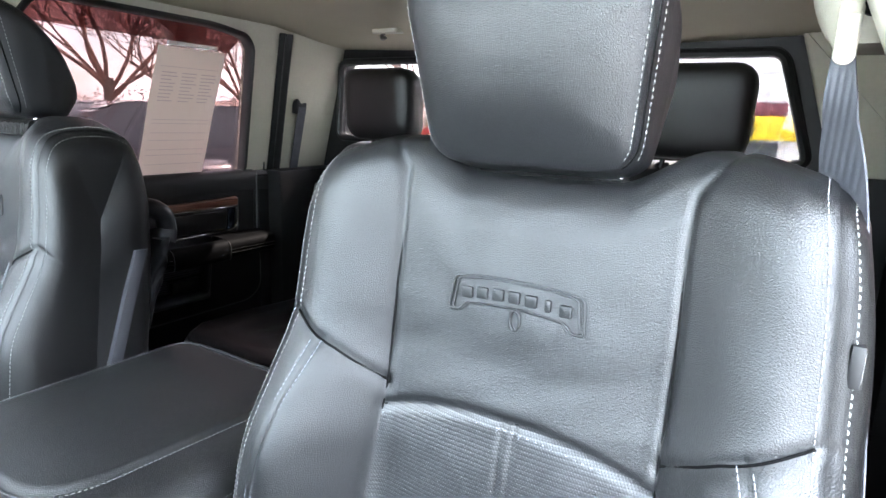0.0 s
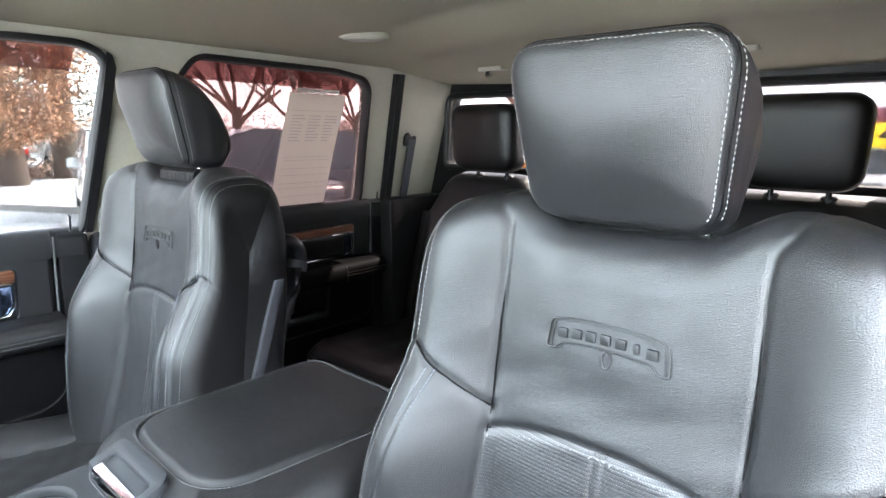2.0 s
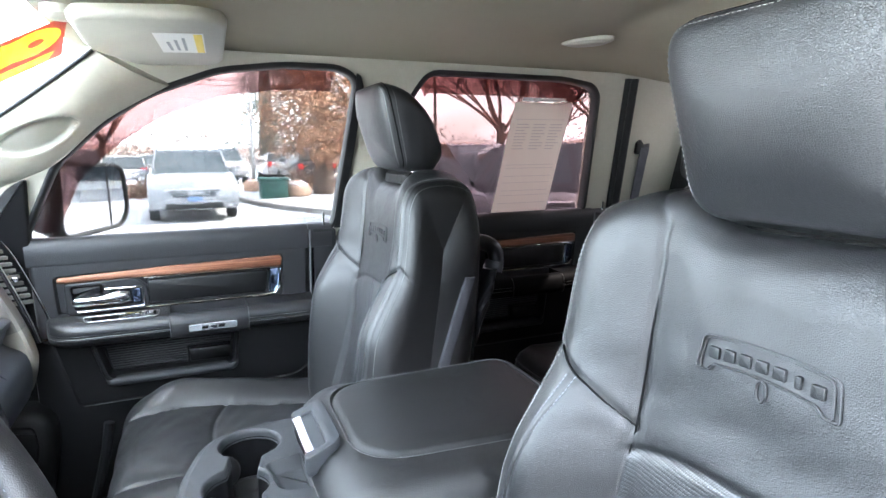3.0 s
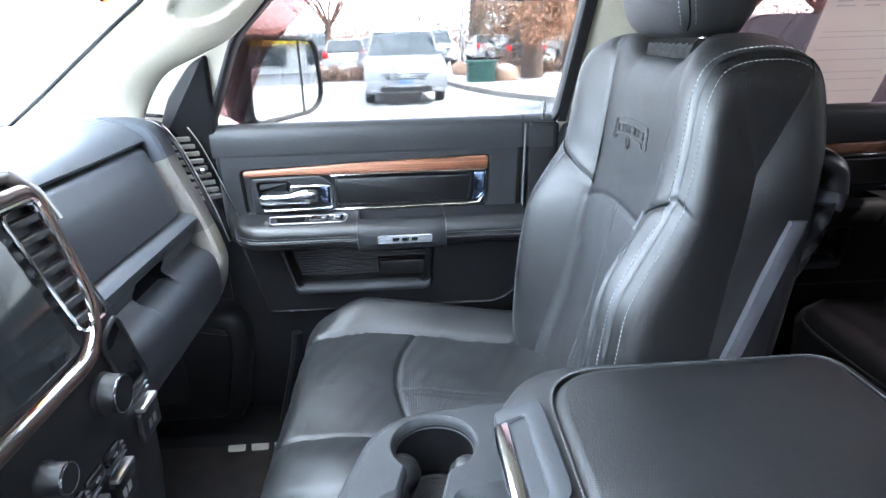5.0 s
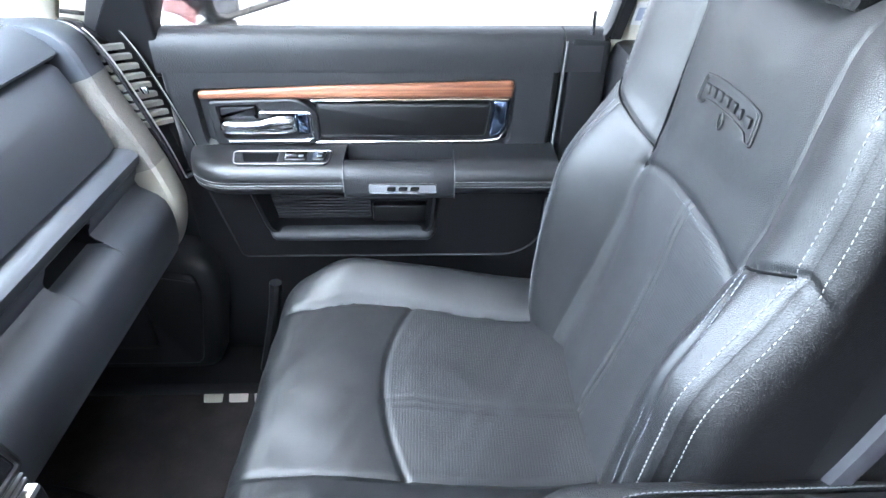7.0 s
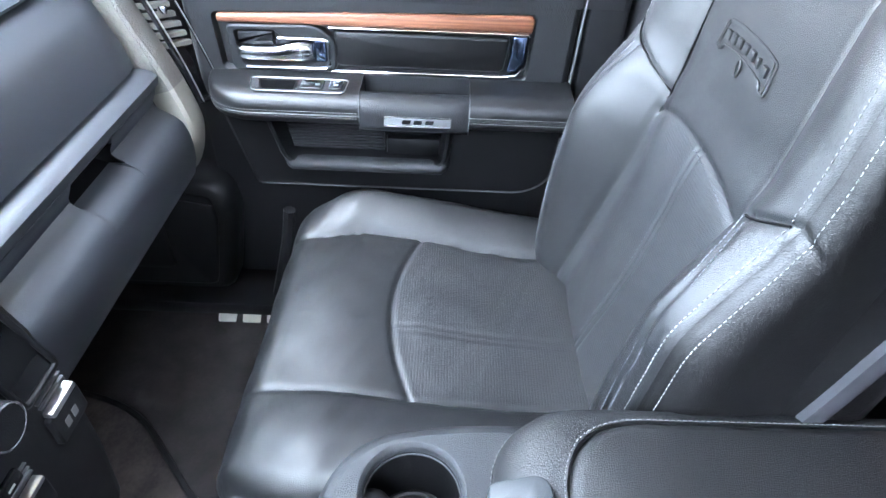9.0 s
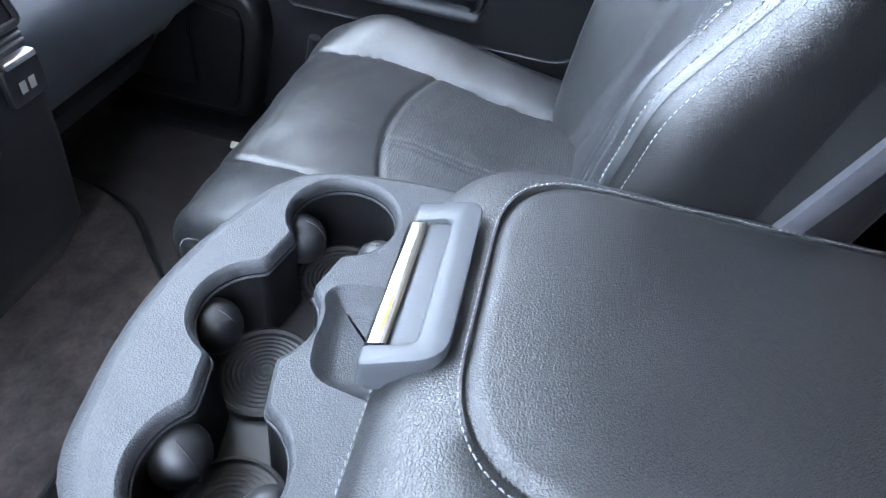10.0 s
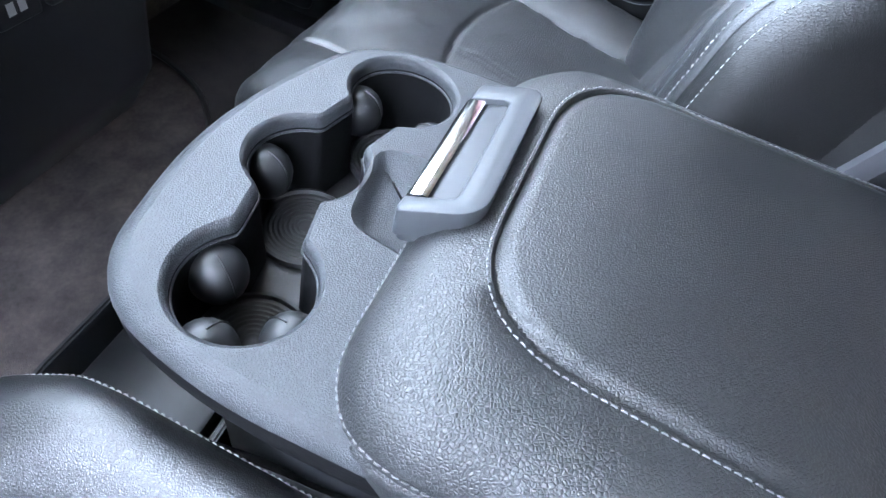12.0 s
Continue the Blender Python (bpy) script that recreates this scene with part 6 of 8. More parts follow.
        for j in range(2):
            part("outlet_mark", facing([(x - 0.008 + 0.011 * j, z - 0.008), (x - 0.001 + 0.011 * j, z - 0.008), (x - 0.001 + 0.011 * j, z + 0.003), (x - 0.008 + 0.011 * j, z + 0.003)], 0.006, 0.0064), THREAD, e, "pale mark")
        g = Geo()
        part("outlet_tab", facing(rounded([(x - 0.018, z + 0.018), (x + 0.018, z + 0.018), (x + 0.018, z + 0.024), (x - 0.018, z + 0.024)], 0.002, 2), 0.0, 0.009, 0.001), SATIN, e, "silver tab")
        for q in range(3):
            part("card_slot", facing([(x - 0.018, z + 0.030 + 0.006 * q), (x + 0.018, z + 0.030 + 0.006 * q), (x + 0.018, z + 0.0315 + 0.006 * q), (x - 0.018, z + 0.0315 + 0.006 * q)], 0.0, 0.003), DULL, e)
    return e


center_stack()


def steering_wheel():
    c = Vector((0.42, -0.293, 1.483))
    e = thing("steering_wheel", c, "black leather steering wheel with satin spokes and button pads", "steering wheel")
    sw_, cw_ = math.sin(radians(28)), math.cos(radians(28))
    m = Matrix(((-1, 0, 0, c.x), (0, -sw_, cw_, c.y), (0, cw_, sw_, c.z), (0, 0, 0, 1)))
    # local x across, local y up the wheel, local z towards the driver
    R = 0.198
    W = lambda x, y, z=0.0: m @ Vector((x, y, z))
    g = Geo()
    g.tube([W(R * math.cos(t), R * math.sin(t)) for t in [2 * math.pi * k / 72 for k in range(72)]], 0.0215, 18, 0, True)
    rim = part("rim", g, ARM_LEATHER, e, "stitched black leather rim")
    g = Geo()
    ring = [W((R - 0.0206) * math.cos(t), (R - 0.0206) * math.sin(t), 0.006) for t in [2 * math.pi * k / 144 for k in range(145)]]
    stitches(g, ring, lambda i: (c - ring[i]) * 0.6 + m.to_3x3() @ Vector((0, 0, 0.05)), 0.0030, 0.004, 0.0006)
    part("rim_stitching", g, THREAD_DARK, rim, "grey thread")
    g = Geo()
    hub = rounded([(-0.075, 0.045), (-0.05, 0.068), (0.05, 0.068), (0.075, 0.045), (0.065, -0.05), (0.035, -0.078), (-0.035, -0.078), (-0.065, -0.05)], 0.02, 5)
    g.loft([[W(a, b, z) for a, b in inset(hub, d)] for z, d in ((-0.06, 0.01), (-0.02, 0.0), (0.005, 0.0), (0.018, 0.006), (0.026, 0.02), (0.029, 0.04))])
    part("hub", g, grained("hub_vinyl", (0.006, 0.0066, 0.008), 0.5, 700, 0.0006, 0.3, 0.2), e, "padded hub", 50)
    g = Geo()
    em = rounded([(-0.026, 0.022), (0.026, 0.022), (0.028, -0.006), (0.0, -0.030), (-0.028, -0.006)], 0.004, 3)
    g.loft([[W(a, b, z) for a, b in inset(em, d)] for z, d in ((0.02, 0), (0.033, 0.0), (0.035, 0.003))])
    part("hub_emblem", g, CHROME, e, "plain chrome shield shape")
    for s in (-1, 1):
        g = Geo()
        sp = rounded([(s * 0.058, 0.040), (s * 0.120, 0.034), (s * 0.190, 0.046), (s * 0.192, -0.014), (s * 0.125, -0.030), (s * 0.060, -0.040)], 0.012, 5)
        g.loft([[W(a, b, z) for a, b in inset(sp, d)] for z, d in ((-0.016, 0.004), (0.002, 0.0), (0.010, 0.004), (0.012, 0.010))])
        part("spoke", g, SATIN, e, "satin silver spoke", 45)
        g = Geo()
        bp = rounded([(s * 0.075, 0.024), (s * 0.128, 0.022), (s * 0.140, 0.012), (s * 0.136, -0.014), (s * 0.076, -0.024)], 0.006, 4)
        g.loft([[W(a, b, z) for a, b in inset(bp, d)] for z, d in ((0.006, 0), (0.014, 0.0), (0.016, 0.003))])
        pad = part("button_pad", g, GLOSS, e, "gloss black button pad")
        g = Geo()
        g.tube([W(a, b, 0.0145) for a, b in bp], 0.0013, 6, 0, True)
        part("pad_rim", g, CHROME, pad, "thin chrome outline")
        for k, (x, y) in enumerate(((0.090, 0.010), (0.114, 0.008), (0.092, -0.010), (0.116, -0.006))):
            g = Geo()
            for q in range(2):
                bb = [(s * (x - 0.0035), y - 0.002 + 0.004 * q), (s * (x + 0.0035), y - 0.002 + 0.004 * q), (s * (x + 0.0035), y - 0.0006 + 0.004 * q), (s * (x - 0.0035), y - 0.0006 + 0.004 * q)]
                g.loft([[W(a, b, z) for a, b in bb] for z in (0.0158, 0.0166)])
            part("button_mark", g, PLATE, pad, "pale mark")
        g = Geo()
        ls = rounded([(s * 0.022, -0.06), (s * 0.058, -0.05), (s * 0.104, -0.165), (s * 0.074, -0.186)], 0.01, 4)
        g.loft([[W(a, b, z) for a, b in inset(ls, d)] for z, d in ((-0.016, 0.003), (0.0, 0.0), (0.008, 0.004))])
        part("lower_spoke", g, SATIN, e, "satin silver spoke", 45)
    g = Geo()
    g.tube([W(0, 0, -0.02), W(0, -0.02, -0.16), W(0, -0.05, -0.30)], [0.05, 0.055, 0.07], 18)
    part("column", g, PLASTIC, e)
    g = Geo()
    g.tube([W(-0.05, 0.0, -0.09), W(-0.12, 0.03, -0.09), W(-0.19, 0.055, -0.085)], [0.010, 0.012, 0.016], 12)
    part("stalk", g, PLASTIC, e, "black column stalk")
    return e


steering_wheel()

# ---- rear bench ----


def rear_bench():
    e = thing("rear_bench", (0.0, 1.05, FLOOR), "black leather rear bench seat with white piping", "bench seat")
    for x0, x1 in ((-0.70, -0.20), (-0.19, 0.70)):
        g = Geo()
        loops = []
        for i in range(29):
            x = x0 + (x1 - x0) * i / 28
            ed = min(sstep(0, 0.05, x - x0), sstep(0, 0.05, x1 - x))
            d = 0.02 * (1 - ed)
            fr = 0.70 + 0.03 * (1 - ed)
            loops.append([(x, fr + 0.03, 0.94), (x, fr, 0.98 + d), (x, fr - 0.005, 1.06), (x, fr + 0.012, 1.098 - d), (x, fr + 0.05, 1.115 - d), (x, fr + 0.2, 1.112 - d - 0.012 * math.sin(i * 0.45) ** 2), (x, 1.16, 1.095 - d), (x, 1.20, 1.05), (x, 1.20, 0.94)])
        g.loft(loops)
        cu = part("bench_cushion", g, LEATHER_SIDE, e, "", 60)
        g = Geo()
        g.tube(smooth_path([(x0 + 0.005, 1.10, 1.075), (x0 + 0.004, 0.85, 1.085), (x0 + 0.02, 0.735, 1.085), (x0 + 0.08, 0.697, 1.075), ((x0 + x1) / 2, 0.694, 1.07), (x1 - 0.08, 0.697, 1.075), (x1 - 0.02, 0.735, 1.085), (x1 - 0.004, 0.85, 1.085)], 6), 0.0035, 6)
        part("piping", g, LEATHER, cu, "raised piping")
        g = Geo()
        loops = []
        for i in range(33):
            x = x0 + (x1 - x0) * i / 32
            ed = min(sstep(0, 0.07, x - x0), sstep(0, 0.07, x1 - x))
            yb = 0.03 * (1 - ed)
            seam = 0.008 * (math.exp(-((x - x0 - 0.10) / 0.006) ** 2) + math.exp(-((x1 - 0.10 - x) / 0.006) ** 2))
            round_ = min(sstep(0, 0.17, x - x0), sstep(0, 0.17, x1 - x))
            top = 1.578 - 0.13 * (1 - round_) ** 2
            loops.append([(x, 1.36, 1.0), (x, 1.10 + yb, 1.02), (x, 1.105 + yb + seam, 1.15), (x, 1.145 + yb + seam, 1.30), (x, 1.185 + yb + seam, 1.44), (x, 1.215 + yb, 0.05 + top - 0.08), (x, 1.24 + yb * 0.5, top - 0.008), (x, 1.28, top), (x, 1.34, top - 0.02), (x, 1.40, top - 0.10), (x, 1.42, 1.0)])
        g.loft(loops)
        part("bench_back", g, LEATHER_SIDE, e, "", 60)
    g = Geo()
    g.box((-0.70, 0.78, FLOOR), (0.70, 1.40, 0.95), 0.02)
    part("bench_base", g, PLASTIC, e)
    for x in (-0.425, 0.40):
        hr = headrest_geo(x, 1.165, 1.588, 1.785, 0.121, 0.113, 0.105, 0.08, 0.050)[0]
        hd = part("rear_headrest", hr, LEATHER_SIDE, e, "square black headrest", 60)
        for s in (-0.055, 0.055):
            g = Geo()
            g.tube([(x + s, 1.235, 1.54), (x + s, 1.235, 1.61)], 0.006, 10)
            part("headrest_post", g, PLASTIC, hd)
            g = Geo()
            g.lathe([(0.016, 0), (0.016, 0.006), (0.012, 0.010)], Matrix.Translation((x + s, 1.245, 1.566)), 16)
            part("post_guide", g, PLASTIC, hd)
    return e


rear_bench()

# ---- belts, lamps, visor, mirrors ----


def driver_belt():
    e = thing("seat_belt", (0.70, 0.40, 1.70), "grey woven seat belt hanging from a beige height adjuster", "seat belt")
    g = Geo()
    pts = smooth_path([(0.6345, 0.336, 1.706), (0.6370, 0.330, 1.675), (0.6415, 0.326, 1.645), (0.650, 0.320, 1.60), (0.664, 0.300, 1.50), (0.676, 0.275, 1.38), (0.69, 0.26, 1.18), (0.70, 0.25, 0.95)], 8)
    loops = []
    for i, p in enumerate(pts):
        k = i / (len(pts) - 1)
        w = 0.007 + 0.017 * sstep(0.0, 0.36, k)
        a = radians(20 + 45 * sstep(0.0, 0.25, k) - 12 * k)
        d = Vector((math.cos(a), -math.sin(a) * 0.9, 0.15))
        n = Vector((d.y, -d.x, 0)).normalized() * 0.0007
        lp = []
        for s in (-1, -0.5, 0, 0.5, 1):
            lp.append(p + d * w * s + n)
        for s in (1, 0.5, 0, -0.5, -1):
            lp.append(p + d * w * s - n)
        loops.append(lp)
    g.loft(loops)
    part("webbing", g, BELT, e, "grey ribbed webbing", 40)
    g = Geo()
    # egg-shaped housing, leaning back, with a parting line and a dark mouth
    def shell(u, v, push=0.0):
        """u runs round the front from the inner to the outer side, v from the bottom to the top."""
        a = radians(-20 + 200 * u)
        w = math.sin(math.pi * (0.10 + 0.86 * v)) ** 0.55
        r = 0.040 * w + push
        return (0.648 - r * math.cos(a), 0.372 - (0.034 * w + push) * math.sin(a) + 0.05 * v, 1.714 + 0.125 * v)
    g.loft([[shell(i / 20, j / 20) for i in range(21)] + [(0.70, 0.43, shell(0, j / 20)[2]), (0.63, 0.43, shell(0, j / 20)[2])] for j in range(21)])
    house = part("adjuster", g, BEIGE, e, "rounded beige height adjuster", 60)
    g = Geo()
    line = [shell(0.05 + 0.60 * k / 12, 0.52 + 0.10 * k / 12, 0.0004) for k in range(13)] + [shell(0.65, 0.62 + 0.30 * k / 6, 0.0004) for k in range(1, 7)]
    line = [shell(0.05, 0.52 + 0.40 * k / 6, 0.0004) for k in range(6, 0, -1)] + line
    g.tube(line, 0.0007, 6)
    part("parting_line", g, LINER, house, "dark parting line")
    g = Geo()
    g.loft([[shell(0.40 + 0.36 * (0.5 + q * 0.5 * math.cos(t)), 0.30 + 0.17 * q * math.sin(t), p) for t in [2 * math.pi * j / 20 for j in range(20)]] for q, p in ((1.0, 0.0002), (0.96, 0.0012), (0.5, 0.0014))])
    part("guide_mouth", g, LINER, house, "dark mouth of the belt guide")
    g = Geo()
    g.tube(smooth_path([(0.642, 0.345, 1.756), (0.6395, 0.332, 1.748), (0.6375, 0.325, 1.738), (0.636, 0.322, 1.728)], 4), 0.0042, 10)
    part("guide_stem", g, BEIGE, house)
    # long loop that the belt runs through
    g = Geo()
    ring = rounded([(-0.0024, -0.016), (0.0024, -0.016), (0.0034, 0.017), (-0.0034, 0.017)], 0.0023, 5)
    g.tube([(0.6345 + a, 0.324 + 0.08 * b, 1.717 + b) for a, b in ring], 0.0042, 10, 0, True)
    part("belt_ring", g, BEIGE, e, "beige belt guide loop", 60)
    return e


driver_belt()


def pillar_belt():
    e = thing("rear_seat_belt", (-0.80, 1.28, 1.70), "dark belt coming out of the beige rear pillar", "seat belt")
    g = Geo()
    g.prism(rounded([(1.235, 1.655), (1.29, 1.648), (1.285, 1.690), (1.262, 1.684), (1.245, 1.702), (1.232, 1.690)], 0.006, 3), lambda a, b, t: (-(wall_x(b) - t), a, b), -0.002, 0.012, 0, 0.004)
    part("belt_slot", g, RUBBER, e, "black slot")
    g = Geo()
    g.loft([[(-(wall_x(z) - 0.012), 1.25 + 0.02 * (1.68 - z), z), (-(wall_x(z) - 0.012), 1.285 + 0.02 * (1.68 - z), z), (-(wall_x(z) - 0.009), 1.285 + 0.02 * (1.68 - z), z), (-(wall_x(z) - 0.009), 1.25 + 0.02 * (1.68 - z), z)] for z in (1.675, 1.6, 1.45, 1.2)])
    part("webbing", g, BELT, e, "dark webbing")
    return e


pillar_belt()


def dome_lamp():
    x, y = -0.525, 0.815
    z = ceil_z(x, y) + 0.004
    e = thing("dome_lamp", (x, y, z), "small white dome lamp on the headliner, off", "lamp")
    m = Matrix.Translation((x, y, z)) @ Matrix.Rotation(radians(38), 4, "Z") @ Matrix.Scale(0.55, 4, (0, 1, 0)) @ Matrix.Rotation(math.pi, 4, "X")
    g = Geo()
    g.lathe([(0.066, 0.0), (0.066, 0.008), (0.062, 0.011), (0.057, 0.0115)], m, 40)
    rim = part("rim", g, BEIGE, e, "", 60)
    g = Geo()
    g.lathe([(0.0565, 0.006), (0.055, 0.013), (0.04, 0.017), (0.002, 0.018)], m, 40)
    part("lens", g, mat("lamp_lens", (0.36, 0.34, 0.29), 0.4), rim, "milky lens", 60)
    return e


dome_lamp()


def roof_hook(x, y):
    z = ceil_z(x, y) + 0.003
    e = thing("roof_hook", (x, y, z), "beige coat hook plate on the headliner", "hook", "roof hooks")
    g = Geo()
    g.prism(rounded([(-0.045, -0.032), (0.045, -0.032), (0.040, 0.032), (-0.040, 0.032)], 0.014, 5), lambda a, b, t: (x + a, y + b, z - t + 0.25 * b * 0.4), -0.004, 0.009, 0, 0.005)
    b = part("plate", g, BEIGE, e, "", 50)
    g = Geo()
    g.tube(smooth_path([(x - 0.010, y - 0.012, z - 0.006), (x - 0.010, y - 0.024, z - 0.018), (x - 0.004, y - 0.028, z - 0.026), (x + 0.006, y - 0.026, z - 0.022)], 5), 0.0055, 10)
    part("hook", g, TAUPE, b)


roof_hook(-0.43, 1.24)
roof_hook(0.25, 1.24)


def visor():
    e = thing("sun_visor", (-0.50, -0.16, 1.88), "folded beige sun visor with a warning label", "sun visor")
    g = Geo()
    o = rounded([(-0.74, -0.205), (-0.72, -0.035), (-0.26, -0.05), (-0.22, -0.10), (-0.24, -0.265), (-0.52, -0.275)], [0.05, 0.05, 0.03, 0.03, 0.03, 0.06], 6)
    g.loft([[(a, b, z - 0.16 * (-0.04 - b) * 0.25) for a, b in inset(o, d)] for z, d in ((1.888, 0.006), (1.880, 0.0), (1.872, 0.001), (1.866, 0.008))])
    v = part("panel", g, BEIGE, e, "", 50)
    g = Geo()
    lb = [(-0.53, -0.15), (-0.53, -0.075), (-0.33, -0.085), (-0.33, -0.16)]
    zz = lambda b: 1.8655 - 0.04 * (-0.04 - b)
    g.loft([[(a, b, zz(b) + t) for a, b in lb] for t in (0.0, -0.0008)])
    part("label", g, mat("paper_label", (0.72, 0.70, 0.66), 0.6), v, "white printed label")
    g = Geo()
    g.loft([[(a, b, zz(b) + t) for a, b in ((-0.525, -0.090), (-0.525, -0.077), (-0.335, -0.087), (-0.335, -0.100))] for t in (-0.0006, -0.0013)])
    part("label_band", g, mat("yellow_band", (0.75, 0.55, 0.08), 0.6), v, "yellow band")
    for k in range(3):
        g = Geo()
        g.loft([[(a, b, zz(b) + t) for a, b in ((-0.50, -0.112 - 0.012 * k), (-0.50, -0.107 - 0.012 * k), (-0.37 - 0.02 * k, -0.113 - 0.012 * k), (-0.37 - 0.02 * k, -0.118 - 0.012 * k))] for t in (-0.0006, -0.0013)])
        part("label_line", g, mat("print_grey", (0.3, 0.3, 0.3), 0.7), v, "grey print bar")
    g = Geo()
    g.lathe([(0.026, 0.0), (0.026, 0.012), (0.018, 0.018), (0.003, 0.019)], Matrix.Translation((-0.30, -0.275, 1.884)) @ Matrix.Rotation(math.pi, 4, "X"), 24)
    part("pivot", g, BEIGE, e)
    return e


visor()


def inner_mirror():
    e = thing("rear_view_mirror", (-0.02, -0.33, 1.83), "black rear-view mirror with buttons on its lower edge", "mirror")
    m = Matrix.Translation((0.01, -0.37, 1.812)) @ Matrix.Rotation(radians(-25), 4, "Z") @ Matrix.Rotation(radians(9), 4, "X")
    o = rounded([(-0.125, -0.036), (0.125, -0.036), (0.132, 0.038), (-0.132, 0.038)], 0.02, 6)
    g = Geo()
    g.loft([[m @ Vector((a, t, b)) for a, b in inset(o, d)] for t, d in ((0.010, 0.004), (0.006, 0.0), (-0.02, 0.004), (-0.036, 0.018))])
    sh = part("shell", g, PLASTIC, e, "", 50)
    g = Geo()
    g.loft([[m @ Vector((a, t, b)) for a, b in inset(o, 0.006)] for t in (0.0098, 0.0112)])
    part("glass", g, mat("mirror_dim", (0.16, 0.17, 0.16), 0.03, 1.0), sh, "dimmed mirror glass")
    g = Geo()
    g.loft([[m @ Vector((a, t, b)) for a, b in rounded([(-0.075, -0.047), (0.075, -0.047), (0.09, -0.032), (-0.09, -0.032)], 0.005, 3)] for t in (0.012, -0.012)])
    part("button_bar", g, GLOSS, sh)
    for k in (-0.03, 0.03):
        g = Geo()
        g.loft([[m @ Vector((a, t, b)) for a, b in ((k - 0.006, -0.043), (k + 0.006, -0.043), (k + 0.006, -0.038), (k - 0.006, -0.038))] for t in (0.0122, 0.0128)])
        part("button_mark", g, mat("red_mark", (0.5, 0.06, 0.05), 0.5) if k < 0 else THREAD, sh)
    g = Geo()
    g.tube([m @ Vector((0, -0.03, 0.0)), m @ Vector((0, -0.055, 0.02)), (0.0, -0.45, 1.842)], [0.014, 0.012, 0.02], 12)
    g.box((-0.05, -0.52, 1.755), (0.07, -0.455, 1.835), 0.012)
    part("mount", g, PLASTIC, e)
    return e


inner_mirror()


MIRROR_SIDE = mat("side_mirror_glass", (0.55, 0.56, 0.58), 0.02, 1.0)


def side_mirror():
    e = thing("side_mirror", (-1.08, -0.38, 1.40), "tall black towing mirror outside the passenger window", "mirror")
    m = Matrix.Translation((-1.10, -0.375, 1.556)) @ Matrix.Rotation(radians(-38), 4, "Z")
    o = rounded([(0.115, -0.105), (-0.085, -0.092), (-0.118, -0.05), (-0.108, 0.085), (0.105, 0.095)], [0.04, 0.05, 0.04, 0.04, 0.03], 7)
    g = Geo()
    g.loft([[m @ Vector((a * k, t, b * k)) for a, b in inset(o, d)] for t, d, k in ((0.012, 0.004, 1), (0.004, 0.0, 1), (-0.03, -0.004, 1), (-0.09, 0.008, 0.97), (-0.13, 0.03, 0.9))])
    sh = part("housing", g, PLASTIC, e, "", 50)
    g = Geo()
    gl = inset(o, 0.008)
    a_ = [(a, b) for a, b in gl]
    g.loft([[m @ Vector((max(a, -0.046), t, b)) for a, b in a_] for t in (0.010, 0.0135)])
    part("main_glass", g, MIRROR_SIDE, sh, "flat mirror glass")
    g = Geo()
    g.loft([[m @ Vector((min(a, -0.053), t, b)) for a, b in a_] for t in (0.010, 0.0135)])
    part("spot_glass", g, MIRROR_SIDE, sh, "small convex mirror glass")
    g = Geo()
    g.tube([m @ Vector((a, 0.013, b)) for a, b in inset(o, 0.004)], 0.0065, 8, 0, True)
    part("glass_rim", g, PLASTIC, sh, "black rim")
    g = Geo()
    g.box((-1.06, -0.47, 1.39), (-0.90, -0.40, 1.452), 0.015)
    part("arm", g, PLASTIC, e)
    return e


side_mirror()

# ---- stickers and papers ----


def text_mesh(body, size, m, name):
    cu = bpy.data.curves.new(name, "FONT")
    cu.body, cu.size, cu.align_x, cu.align_y, cu.extrude = body, size, "CENTER", "CENTER", 0.0004
    cu.resolution_u = 4
    ob = bpy.data.objects.new(name, cu)
    dg = bpy.context.evaluated_depsgraph_get()
    scene.collection.objects.link(ob)
    dg.update()
    me = bpy.data.meshes.new_from_object(ob.evaluated_get(dg))
    bpy.data.objects.remove(ob)
    bpy.data.curves.remove(cu)
    me.materials.clear()
    me.materials.append(m)
    return me


YELLOW = mat("sticker_yellow", (0.62, 0.42, 0.008), 0.5)
ORANGE = mat("sticker_orange", (0.55, 0.17, 0.008), 0.5)
RED = mat("sticker_red", (0.30, 0.010, 0.006), 0.5)
for mm, c in ((YELLOW, (0.62, 0.42, 0.008)), (ORANGE, (0.55, 0.17, 0.008)), (RED, (0.30, 0.010, 0.006))):
    tl = mm.node_tree
    b_ = tl.nodes["Principled BSDF"]
    tb = tl.nodes.new("ShaderNodeBsdfTranslucent")
    tb.inputs[0].default_value = (*c, 1)
    ms = tl.nodes.new("ShaderNodeMixShader")
    ms.inputs[0].default_value = 0.25
    tl.links.new(b_.outputs[0], ms.inputs[1])
    tl.links.new(tb.outputs[0], ms.inputs[2])
    tl.links.new(ms.outputs[0], tl.nodes["Material Output"].inputs[0])


